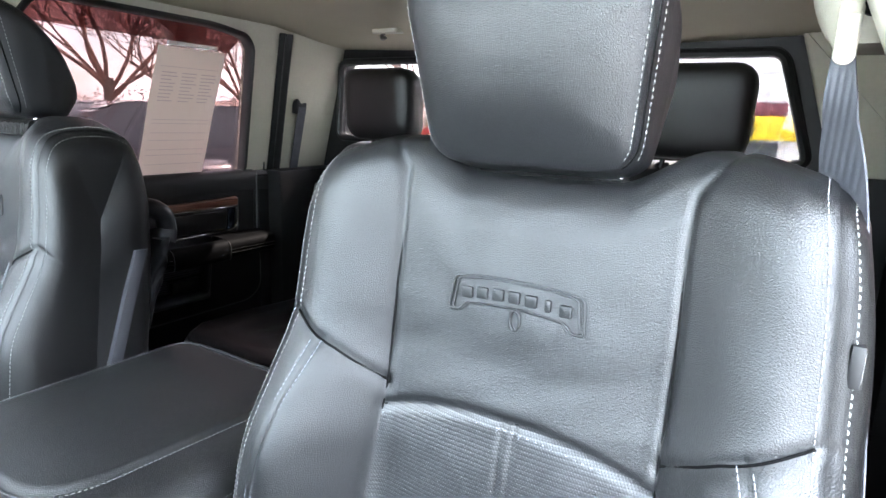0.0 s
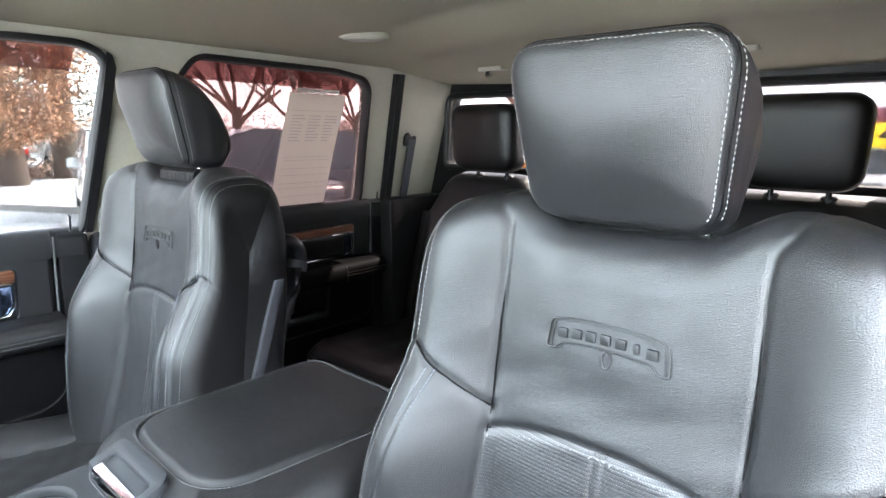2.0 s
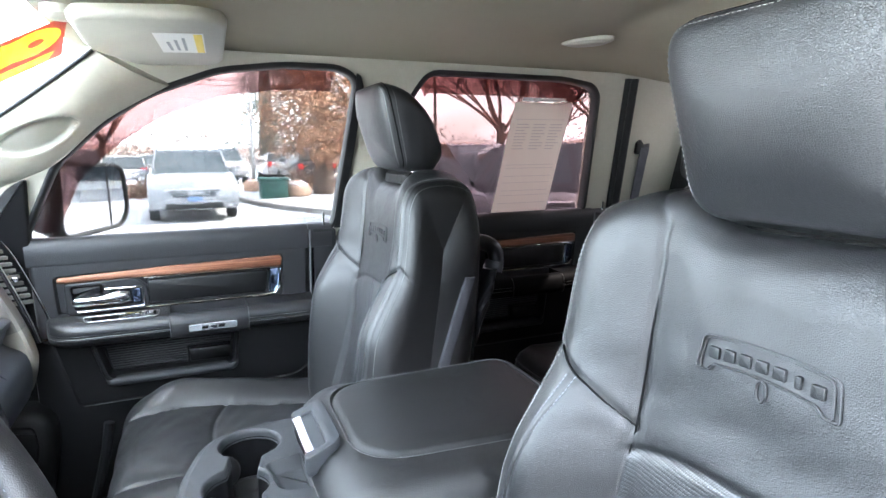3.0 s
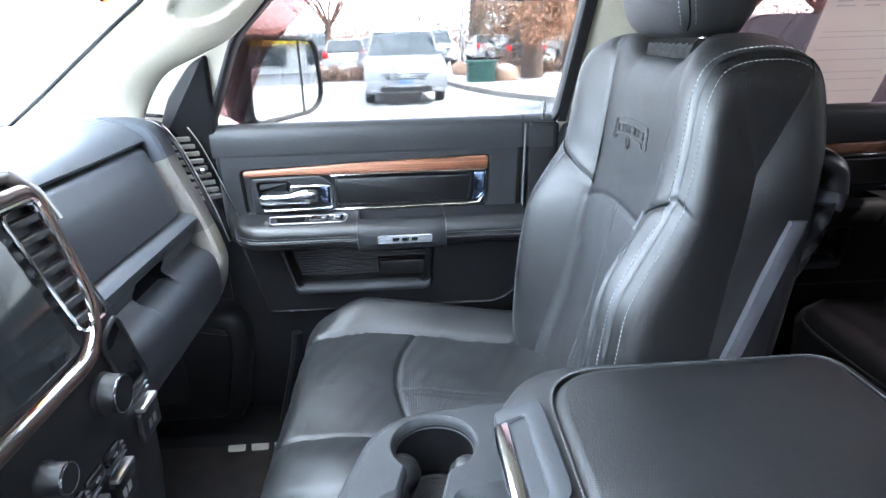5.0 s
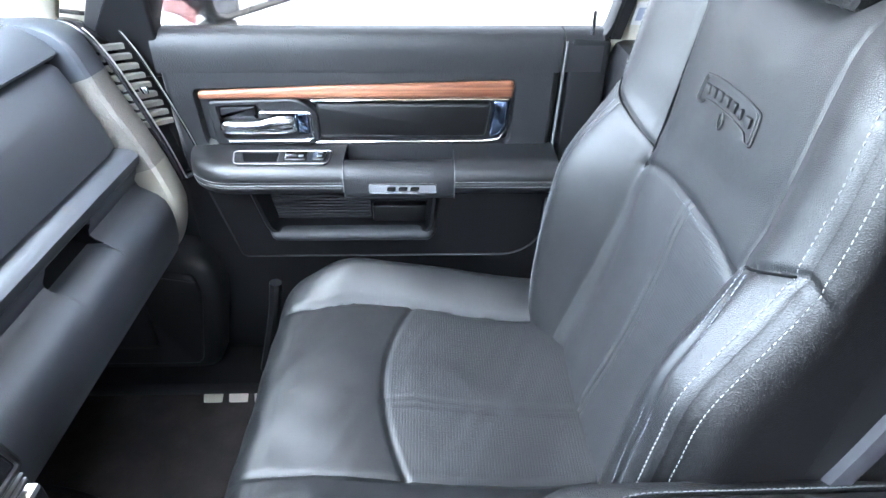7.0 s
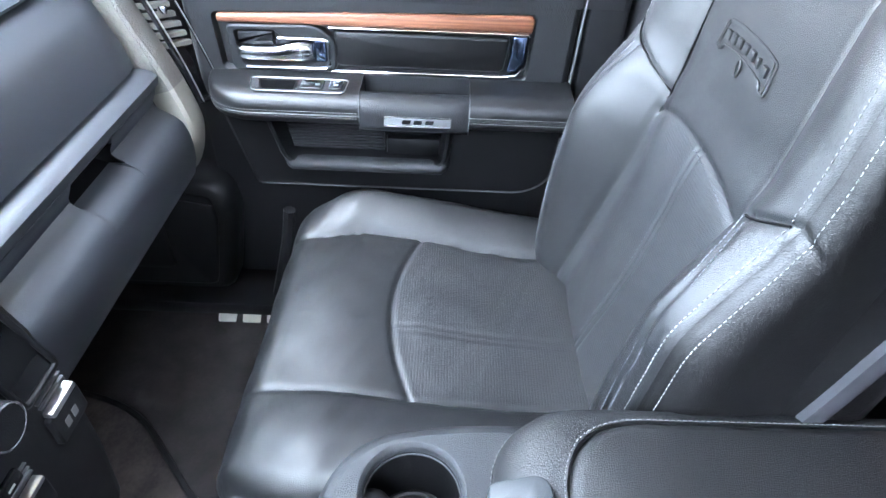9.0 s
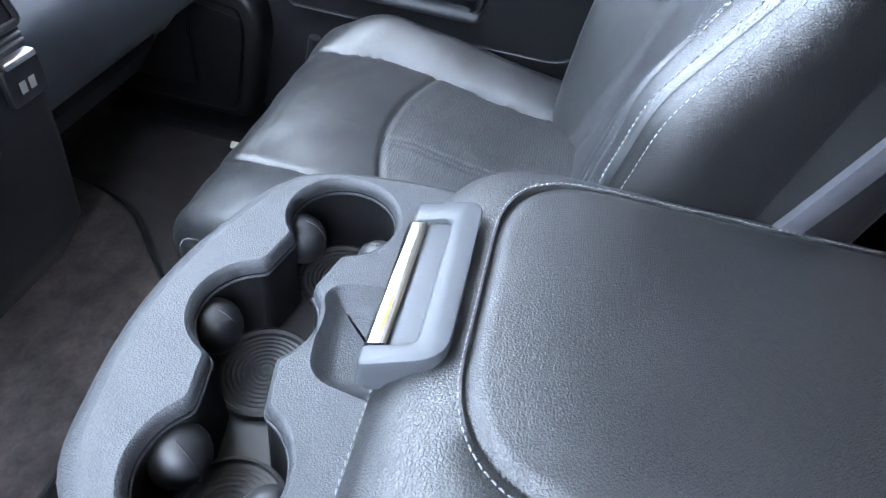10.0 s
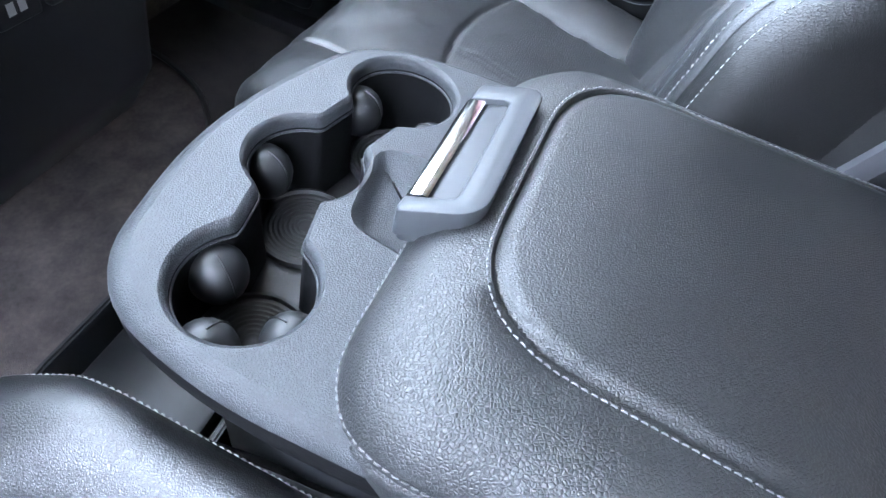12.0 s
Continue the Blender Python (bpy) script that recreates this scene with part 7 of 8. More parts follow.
def windshield_sticker(cx, s, w, h, turn, base_m, text_m, body, size, squash, label):
    c = Vector(ws_place(cx, s))
    up = (Vector(ws_place(cx, s - 0.05)) - c).normalized()
    right = (Vector(ws_place(cx + 0.02, s)) - c).normalized()
    nrm = right.cross(up).normalized()
    rot = Matrix.Rotation(radians(turn), 3, nrm)
    up, right = rot @ up, rot @ right
    e = thing("window_sticker", c, label, "sticker")
    P = lambda a, b, t: c + right * a + up * b + nrm * t
    g = Geo()
    n = 10
    g.loft([[P(-w / 2 + w * i / n, b, 0.001) for i in range(n + 1)] for b in (-h / 2, h / 2)], False, (False, False))
    part("film", g, base_m, e)
    me = text_mesh(body, size, text_m, "lettering")
    ob = new("lettering", me)
    ob.parent = e
    M3 = Matrix((right * squash, up, nrm)).transposed().to_4x4()
    ob.matrix_local = Matrix.Translation(nrm * 0.002 * -1) @ M3
    BASE[ob.name] = Vector(c)
    return e


def number_sticker():
    """Tall digits cut through the red film, in yellow."""
    cx, s = -0.52, 0.13
    c = Vector(ws_place(cx, s))
    up = (Vector(ws_place(cx, s - 0.05)) - c).normalized()
    right = (Vector(ws_place(cx + 0.02, s)) - c).normalized()
    nrm = right.cross(up).normalized()
    rot = Matrix.Rotation(radians(25), 3, nrm)
    up, right = rot @ up, rot @ right
    e = thing("window_sticker", c, "red and yellow sticker with the number 18 on the windshield", "sticker")
    P = lambda a, b, t: c + right * a * 0.95 + up * b * 1.22 + nrm * t
    one = rounded([(-0.082, -0.072), (-0.050, -0.072), (-0.050, 0.070), (-0.082, 0.058)], 0.004, 3)
    n = 40
    eight = []
    for i in range(n):
        t = 2 * math.pi * i / n
        b = 0.076 * math.sin(t)
        eight.append((0.026 + 0.056 * (1 if math.cos(t) >= 0 else -1) * max(0.0, 1 - abs(b / 0.076) ** 3.5) ** 0.5 * (0.80 + 0.20 * min(1.0, abs(b) / 0.03)), b))
    eyes = [[(0.026 + 0.015 * math.cos(t), z + 0.013 * math.sin(t)) for t in [2 * math.pi * k / 20 for k in range(20)]] for z in (-0.037, 0.037)]
    film = rounded([(-0.093, -0.083), (0.093, -0.083), (0.093, 0.083), (-0.093, 0.083)], 0.004, 3)
    g = Geo()
    plate(g, film, [one, eight], P, 0.001)
    part("film", g, RED, e, "red film")
    g = Geo()
    plate(g, one, [], P, 0.001)
    part("digit", g, YELLOW, e, "yellow digit one")
    g = Geo()
    plate(g, eight, eyes, P, 0.001)
    part("digit", g, YELLOW, e, "yellow digit eight")
    for ey in eyes:
        g = Geo()
        plate(g, ey, [], P, 0.001)
        part("digit_centre", g, RED, e, "red film")


number_sticker()
windshield_sticker(-0.48, 0.335, 0.43, 0.055, 16.5, ORANGE, RED, "LOW MILEAGE", 0.066, 0.96, "orange and red low mileage sticker on the windshield")


def window_paper():
    e = thing("window_form", (-0.80, 0.86, 1.45), "white printed form taped inside the rear side window", "paper")
    pm = mat("form_paper", (0.62, 0.59, 0.50), 0.7)
    tl = pm.node_tree
    tb = tl.nodes.new("ShaderNodeBsdfTranslucent")
    tb.inputs[0].default_value = (0.60, 0.585, 0.50, 1)
    ms = tl.nodes.new("ShaderNodeMixShader")
    ms.inputs[0].default_value = 0.40
    tl.links.new(tl.nodes["Principled BSDF"].outputs[0], ms.inputs[1])
    tl.links.new(tb.outputs[0], ms.inputs[2])
    tl.links.new(ms.outputs[0], tl.nodes["Material Output"].inputs[0])
    P = lambda a, b, t=0.0: (-(wall_x(1.47 + b) + 0.016 - t), 0.735 + a + 0.035 * (b / 0.34), 1.475 + b)
    g = Geo()
    g.loft([[P(0.20 * i / 6, 0.335 * j / 8, 0.0016 * math.sin(i * 1.1 + j)) for i in range(7)] for j in range(9)], False, (False, False))
    part("sheet", g, pm, e, "", 80)
    ink = mat("form_ink", (0.40, 0.39, 0.37), 0.8)
    random.seed(5)
    for k in range(9):
        for c in range(3):
            g = Geo()
            b = 0.27 - 0.009 * k
            a = 0.02 + 0.058 * c
            w = 0.03 + 0.018 * random.random()
            g.add([P(a, b, 0.0035), P(a + w, b, 0.0035), P(a + w, b + 0.0024, 0.0035), P(a, b + 0.0024, 0.0035)], [(0, 1, 2, 3)])
            part("print_bar", g, ink, e, "grey print bar")
    for b in (0.285, 0.15, 0.14, 0.115, 0.095, 0.07, 0.055, 0.03):
        g = Geo()
        g.add([P(0.015, b, 0.0035), P(0.185, b, 0.0035), P(0.185, b + 0.0012, 0.0035), P(0.015, b + 0.0012, 0.0035)], [(0, 1, 2, 3)])
        part("print_rule", g, ink, e, "grey print rule")
    g = Geo()
    g.add([P(0.02, 0.338, 0.004), P(0.17, 0.338, 0.004), P(0.17, 0.348, 0.004), P(0.02, 0.348, 0.004)], [(0, 1, 2, 3)])
    part("tape", g, mat("tape", (0.7, 0.7, 0.68), 0.3), e, "clear tape")
    return e


window_paper()
# small white label on the middle pillar, and tag on the driver's seat edge
g = Geo()
g.prism(rounded([(0.262, 1.485), (0.282, 1.485), (0.286, 1.52), (0.266, 1.52)], 0.002, 2), lambda a, b, t: (-(wall_x(b) - t), a, b), 0.0, 0.003)
pl = thing("pillar_label", (-0.86, 0.27, 1.48), "small white warning label on the middle pillar", "label")
part("backing", g, mat("label_white", (0.42, 0.42, 0.41), 0.5), pl)
g = Geo()
g.prism([(0.268, 1.492), (0.278, 1.492), (0.280, 1.512), (0.270, 1.512)], lambda a, b, t: (-(wall_x(b) - t), a, b), 0.003, 0.0035)
part("print_bar", g, mat("label_ink", (0.2, 0.22, 0.28), 0.6), pl)
tg = thing("seat_tag", (0.664, 0.265, 1.51), "small black cloth tag with pale print sewn to the seat edge", "tag")
g = Geo()
g.box((0.664, 0.262, 1.500), (0.6715, 0.277, 1.528), 0.001)
part("cloth", g, RUBBER, tg)
for k in range(3):
    g = Geo()
    g.box((0.6714, 0.264 + 0.004 * k, 1.504), (0.6719, 0.266 + 0.004 * k, 1.524))
    part("print_bar", g, THREAD, tg)

# ---- footwell ----


def floor_mat():
    e = thing("floor_mat", (-0.60, -0.55, FLOOR), "dark carpet floor mat with an emblem of pale blocks", "floor mat")
    o = rounded([(-0.80, -0.30), (-0.335, -0.30), (-0.335, -0.43), (-0.505, -0.59), (-0.545, -0.70), (-0.56, -0.83), (-0.80, -0.84)], [0.03, 0.02, 0.04, 0.06, 0.05, 0.03, 0.03], 6)
    g = Geo()
    g.loft([[(a, b, z) for a, b in inset(o, d)] for z, d in ((FLOOR, 0.0), (FLOOR + 0.006, 0.0), (FLOOR + 0.008, 0.003))])
    mt = part("mat", g, MAT_CARPET, e, "", 50)
    g = Geo()
    g.tube([(a, b, FLOOR + 0.006) for a, b in inset(o, 0.002)], 0.006, 6, 0, True)
    part("binding", g, RUBBER, mt, "black binding")
    for k in range(3):
        g = Geo()
        y = -0.505 + 0.052 * k
        g.loft([[(a, b, z) for a, b in rounded([(-0.772, y - 0.022), (-0.772, y + 0.018), (-0.738, y + 0.024), (-0.738, y - 0.014)], 0.004, 2)] for z in (FLOOR + 0.008, FLOOR + 0.0098)])
        part("emblem_block", g, mat("emblem_silver", (0.55, 0.53, 0.49), 0.5), mt, "pale block")
    return e


floor_mat()
g = Geo()
kp = rounded([(-0.84, 0.78), (-0.50, 0.78), (-0.455, 1.0), (-0.47, 1.075), (-0.62, 1.10), (-0.84, 1.10)], [0, 0.05, 0.06, 0.04, 0.05, 0], 6)
g.prism(kp, lambda a, b, t: (-0.885 + t, a, b), 0.0, 0.075, 0, 0.02)
g.prism(inset(kp, 0.035), lambda a, b, t: (-0.885 + t, a, b), 0.07, 0.083, 0, 0.005)
structure("trim_kick_panel", g, LOWER, "dark kick panel at the side of the footwell", "trim", 40)
g = Geo()
g.prism(rounded([(-0.86, 0.76), (-0.80, 0.76), (-0.86, 1.05)], 0.01, 3), lambda a, b, t: (t, a, b), -0.80, 0.80)
structure("trim_toe_board", g, CARPET, "carpeted toe board", "carpet")
g = Geo()
g.tube(smooth_path([(-0.80, -0.40, 0.80), (-0.80, -0.36, 0.95), (-0.80, -0.345, 1.03)], 4), [0.012] * 9, 8)
hd_ = thing("seat_side_handle", (-0.80, -0.38, 0.80), "dark bent handle beside the seat base", "handle")
part("bar", g, PLASTIC, hd_)

# ---- outdoors ----


def make_ground():
    m = mat("snowy_lot", (0.7, 0.7, 0.7), 0.7)
    t, n, l, b = nodes_of(m)
    v = coords(m)
    big = noise_tex(m, v, 0.22, 5, 0.6)
    fine = noise_tex(m, v, 3.0, 5, 0.65)
    mix = n.new("ShaderNodeMath")
    mix.operation = "MULTIPLY_ADD"
    mix.inputs[1].default_value = 0.35
    l.new(fine, mix.inputs[0])
    l.new(big, mix.inputs[2])
    l.new(ramp(m, mix.outputs[0], [(0.40, (0.08, 0.08, 0.083)), (0.52, (0.22, 0.22, 0.228)), (0.64, (0.40, 0.405, 0.415)), (1.0, (0.50, 0.505, 0.52))]), b.inputs["Base Color"])
    bump(m, [(fine, 0.03)], 0.5)
    return m


g = Geo()
g.add([(-900, -900, 0), (900, -900, 0), (900, 900, 0), (-900, 900, 0)], [(0, 1, 2, 3)])
structure("ground", g, make_ground(), "snowy parking lot with thawing patches", "ground")
g = Geo()
kl = [(-22.5, 0.6), (-17.7, 1.6), (-15.5, 2.3), (-13.0, 3.6), (-11.5, 6.0)]
g.loft([[(x, y, 0.0), (x, y, 0.13), (x + 0.05, y + 0.16, 0.14), (x + 0.05, y + 0.18, 0.0)] for x, y in kl], True, (True, True))
structure("kerb", g, mat("kerb_concrete", (0.22, 0.21, 0.2), 0.85), "low concrete kerb of the planted island", "kerb")

# plain unseen wall, added to cut light through the open driver's door
g = Geo()
g.box((2.9, -2.6, 0.0), (3.1, 3.4, 2.5), 0.03)
structure("wall_light_block", g, grained("light_block_paint", (0.045, 0.044, 0.045), 0.6, 60, 0.004, 0.3, 0.3), "unseen dark wall added to hold back light beside the truck", "wall")

SNOW = mat("snow", (0.82, 0.84, 0.88), 0.6)
bump(SNOW, [(noise_tex(SNOW, coords(SNOW), 6, 5), 0.05)], 0.5)
TYRE = mat("tyre_rubber", (0.015, 0.015, 0.016), 0.8)
CARGLASS = mat("car_glass", (0.04, 0.05, 0.055), 0.06)
LAMP = mat("head_lamp", (0.7, 0.72, 0.74), 0.1)
TAIL = mat("tail_lamp", (0.45, 0.02, 0.02), 0.2)
PLATEBAR = mat("plate_blue", (0.10, 0.16, 0.30), 0.5)
SHAPES = {
    "van": ([(2.5, 0.30), (2.56, 0.50), (2.52, 0.78), (2.30, 0.98), (1.55, 1.12), (0.2, 1.14), (-2.3, 1.16), (-2.52, 0.95), (-2.55, 0.45), (-2.45, 0.28)], [(1.62, 1.10), (0.72, 1.62), (0.2, 1.74), (-1.8, 1.76), (-2.25, 1.62), (-2.42, 1.14)], 1.96),
    "suv": ([(2.3, 0.36), (2.38, 0.60), (2.34, 0.92), (2.10, 1.04), (1.05, 1.12), (-2.1, 1.15), (-2.30, 0.98), (-2.34, 0.50), (-2.22, 0.34)], [(1.1, 1.10), (0.40, 1.58), (0.0, 1.72), (-1.55, 1.74), (-2.0, 1.60), (-2.22, 1.14)], 1.88),
    "sedan": ([(2.3, 0.26), (2.36, 0.46), (2.28, 0.70), (1.2, 0.88), (-1.5, 0.94), (-2.28, 0.90), (-2.36, 0.50), (-2.26, 0.26)], [(1.2, 0.88), (0.35, 1.36), (-0.9, 1.42), (-1.75, 0.95)], 1.82),
}


def paint(name, c):
    m = mat(name, c, 0.25, 0.2, Coat_Weight=0.6)
    vary(m, c, 0.06, 2.0, None, 20)
    return m


def car(kind, name, label, color, group="parked cars"):
    body, house, w = SHAPES[kind]
    e = thing(name, (0, 0, 0), label, "van" if kind == "van" else "car", group)
    h = w / 2
    ys = [(-h, 0.10), (-h * 0.975, 0.03), (-h * 0.90, 0.0), (0, -0.02), (h * 0.90, 0.0), (h * 0.975, 0.03), (h, 0.10)]
    bp = rounded(body, 0.10, 3)
    cxx = sum(p[0] for p in bp) / len(bp)
    g = Geo()
    g.loft([[(cxx + (a - cxx) * (1 - d * 0.6), y, 0.65 + (b - 0.65) * (1 - d)) for a, b in bp] for y, d in ys])
    pm = paint(name + "_paint", color)
    part("body", g, pm, e, "", 35)
    hp = rounded(house, 0.08, 3)
    hx = sum(p[0] for p in hp) / len(hp)
    zb = min(p[1] for p in hp)
    g = Geo()
    g.loft([[(hx + (a - hx) * k, y * h * (0.90 - 0.14 * (b - zb) / 0.65), b) for a, b in hp] for y, k in ((-1, 0.985), (-0.8, 1.0), (0, 1.005), (0.8, 1.0), (1, 0.985))])
    part("cabin_glass", g, CARGLASS, e, "dark windows", 35)
    top = [p for p in hp if p[1] > max(q[1] for q in hp) - 0.13]
    g = Geo()
    g.loft([[(a, y * h * (0.905 - 0.14 * (b - zb) / 0.65), b + 0.012) for a, b in top] for y in (-1, -0.7, 0, 0.7, 1)], False, (False, False))
    part("roof", g, pm, e, "", 50)
    for s in (-1, 1):
        for q in (0.0, 0.48, 0.98):
            a, b = hp[0], hp[-1]
            bx = a[0] + (b[0] - a[0]) * (0.02 + q)
            tx = bx + (hx - bx) * 0.30
            zt = max(p[1] for p in hp) - 0.06
            g = Geo()
            g.loft([[(x + d, s * h * (0.91 - 0.14 * (z - zb) / 0.65), z) for d in (-0.05, 0.05)] + [(x + d, s * h * (0.86 - 0.14 * (z - zb) / 0.65), z) for d in (0.05, -0.05)] for x, z in ((bx, zb), (tx, zt))])
            part("window_post", g, pm, e)
        for x in (body[0][0] - 0.95, body[-1][0] + 0.95):
            r = 0.34 if kind != "sedan" else 0.31
            g = Geo()
            g.lathe([(r * 0.6, -0.11), (r * 0.93, -0.11), (r, -0.08), (r, 0.08), (r * 0.93, 0.11), (r * 0.66, 0.11)], Matrix.Translation((x, s * (h - 0.11), r)) @ Matrix.Rotation(-s * math.pi / 2, 4, "X"), 24)
            wh = part("wheel", g, TYRE, e)
            g = Geo()
            g.lathe([(r * 0.66, 0.09), (r * 0.60, 0.105), (r * 0.2, 0.10), (0.02, 0.112)], Matrix.Translation((x, s * (h - 0.11), r)) @ Matrix.Rotation(-s * math.pi / 2, 4, "X"), 20)
            part("hubcap", g, SATIN, wh)
        xf, xr = body[1][0], body[-2][0] if kind != "sedan" else body[-2][0]
        zf = body[2][1] - 0.10
        g = Geo()
        g.loft([[(xf - 0.30 * k - 0.02, s * (h * (0.62 + 0.34 * k)), zf + 0.02 + 0.10 * k + d) for d in (-0.07, 0.07)] + [(xf - 0.30 * k - 0.16, s * (h * (0.62 + 0.34 * k)), zf + 0.02 + 0.10 * k + d) for d in (0.07, -0.07)] for k in (0, 0.35, 0.7, 1)])
        part("headlight", g, LAMP, e, "clear headlight")
        g = Geo()
        g.box((xr - 0.0, min(s * h * 0.72, s * h * 0.97), 0.72), (xr + 0.22, max(s * h * 0.72, s * h * 0.97), 0.98), 0.03)
        part("tail_light", g, TAIL, e, "red tail light")
        g = Geo()
        a = hp[0]
        g.box((a[0] - 0.62, min(s * (h - 0.06), s * (h + 0.16)), 1.02 if kind != "sedan" else 0.90), (a[0] - 0.48, max(s * (h - 0.06), s * (h + 0.16)), 1.20 if kind != "sedan" else 1.05), 0.04)
        part("door_mirror", g, pm, e)
        g = Geo()
        g.lathe([(0.07, 0), (0.07, 0.02), (0.05, 0.03)], Matrix.Translation((xf - 0.06, s * h * 0.78, 0.42)) @ Matrix.Rotation(math.pi / 2, 4, "Y"), 14)
        part("fog_light", g, LAMP, e)
    xf = body[1][0]
    for k in range(4):
        g = Geo()
        z = body[2][1] - 0.17 + 0.05 * k
        ww = h * (0.46 + 0.05 * k)
        g.box((xf - 0.06, -ww, z), (xf + 0.012 - 0.012 * k, ww, z + 0.028), 0.008)
        part("grille_bar", g, SATIN if k == 3 else PLASTIC, e, "grille bar")
    g = Geo()
    g.box((xf - 0.10, -h * 0.62, 0.33), (xf + 0.005, h * 0.62, 0.46), 0.03)
    part("lower_grille", g, RUBBER, e, "dark lower grille")
    g = Geo()
    g.box((xf - 0.02, -0.16, body[2][1] - 0.29), (xf + 0.02, 0.16, body[2][1] - 0.17), 0.01)
    part("plate", g, PLATEBAR, e, "plain plate bar")
    return e


def spot(x, y, deg):
    return Matrix.Translation((x, y, 0)) @ Matrix.Rotation(radians(deg), 4, "Z")


van = car("van", "minivan", "silver minivan parked facing the truck on the snow", (0.20, 0.21, 0.225))
van.matrix_basis = spot(-16.4, -0.15, 2)
suv_w = car("suv", "white_suv", "white SUV parked on the snowy lot", (0.42, 0.42, 0.42))
suv_w.matrix_basis = spot(-11.8, 4.4, -14)
suv_d = car("suv", "dark_suv", "black SUV parked on the snowy lot", (0.02, 0.02, 0.024))
suv_d.matrix_basis = spot(-7.6, 6.2, 75)
sed = car("sedan", "white_sedan", "white sedan parked on the snowy lot", (0.40, 0.40, 0.40))
sed.matrix_basis = spot(-27.2, -2.6, 182)
copy_thing(sed, spot(-16.5, 8.4, 20))
copy_thing(suv_d, spot(-8.5, 4.75, -12))
for x, y, d in ((-29.0, -7.2, 184), (-31.0, 1.4, 5), (-33.0, -11.5, 180), (-30.0, 12.0, 8), (-24.0, 14.5, 30), (-14.0, -6.6, 35)):
    copy_thing(suv_w, spot(x, y, d))
for x, y, d in ((-29.5, 5.2, 186), (-34.0, -5.0, 2), (-31.5, 8.6, 180), (-25.0, -12.0, 200)):
    copy_thing(suv_d, spot(x, y, d))
for x, y, d in ((-34.0, -1.8, 178), (-35.0, 4.6, 182), (-22.0, 11.0, 120), (2.2, 19.0, 178)):
    copy_thing(sed, spot(x, y, d))

BARK = mat("bark", (0.10, 0.07, 0.055), 0.9)
bump(BARK, [(noise_tex(BARK, coords(BARK, (6, 6, 1.5)), 5, 5), 0.05)], 0.8)
TWIG = mat("twigs", (0.14, 0.075, 0.055), 0.9)


def leaf_mat(name, a, b):
    m = mat(name, a, 0.8)
    t, n, l, p = nodes_of(m)
    geo_ = n.new("ShaderNodeNewGeometry")
    l.new(ramp(m, geo_.outputs["Random Per Island"], [(0.0, a), (1.0, b)]), p.inputs["Base Color"])
    return m


LEAF_ORANGE = leaf_mat("rust_needles", (0.22, 0.11, 0.065), (0.46, 0.26, 0.155))
LEAF_DARK = leaf_mat("dark_needles", (0.03, 0.045, 0.035), (0.10, 0.12, 0.09))
LEAF_BROWN = leaf_mat("dry_brush", (0.13, 0.085, 0.065), (0.28, 0.18, 0.13))
# distance haze is painted into these paler twig colours
LEAF_HAZE = leaf_mat("far_twigs_hazed", (0.20, 0.16, 0.14), (0.36, 0.28, 0.24))


def grow(g, tips, p, d, r, length, depth, rng):
    pts, rs = [p], [r]
    q, dd = p.copy(), d.copy()
    for i in range(3):
        dd = (dd + Vector((rng.uniform(-1, 1), rng.uniform(-1, 1), rng.uniform(-0.5, 0.8))) * 0.18).normalized()
        q = q + dd * length / 3
        pts.append(q.copy())
        rs.append(r * (1 - 0.3 * (i + 1) / 3))
    g.tube(pts, rs, 7 if r > 0.05 else 4)
    if depth == 0:
        tips.append(q)
        return
    for _ in range(3 if depth > 1 else 4):
        nd = (dd + Vector((rng.uniform(-1, 1), rng.uniform(-1, 1), rng.uniform(-0.3, 0.7))) * 0.85).normalized()
        grow(g, tips, pts[rng.randint(2, 3)], nd, r * rng.uniform(0.45, 0.62), length * rng.uniform(0.6, 0.85), depth - 1, rng)


def bare_tree(x, y, height, seed, label):
    rng = random.Random(seed)
    e = thing("bare_tree", (x, y, 0), label, "tree", "bare trees")
    g = Geo()
    g.tube([(x, y, -0.1), (x + 0.05, y, height * 0.16), (x, y + 0.06, height * 0.33)], [height * 0.028, height * 0.022, height * 0.018], 10)
    part("trunk", g, BARK, e, "brown trunk")
    g, tips = Geo(), []
    for k in range(8):
        a = k * 0.80 + rng.random()
        grow(g, tips, Vector((x, y, height * (0.24 + 0.012 * k))), Vector((math.cos(a) * 0.75, math.sin(a) * 0.75, 0.8)).normalized(), height * 0.0085, height * 0.26, 4, rng)
    part("crown", g, TWIG, e, "bare red-brown branches")
    return e


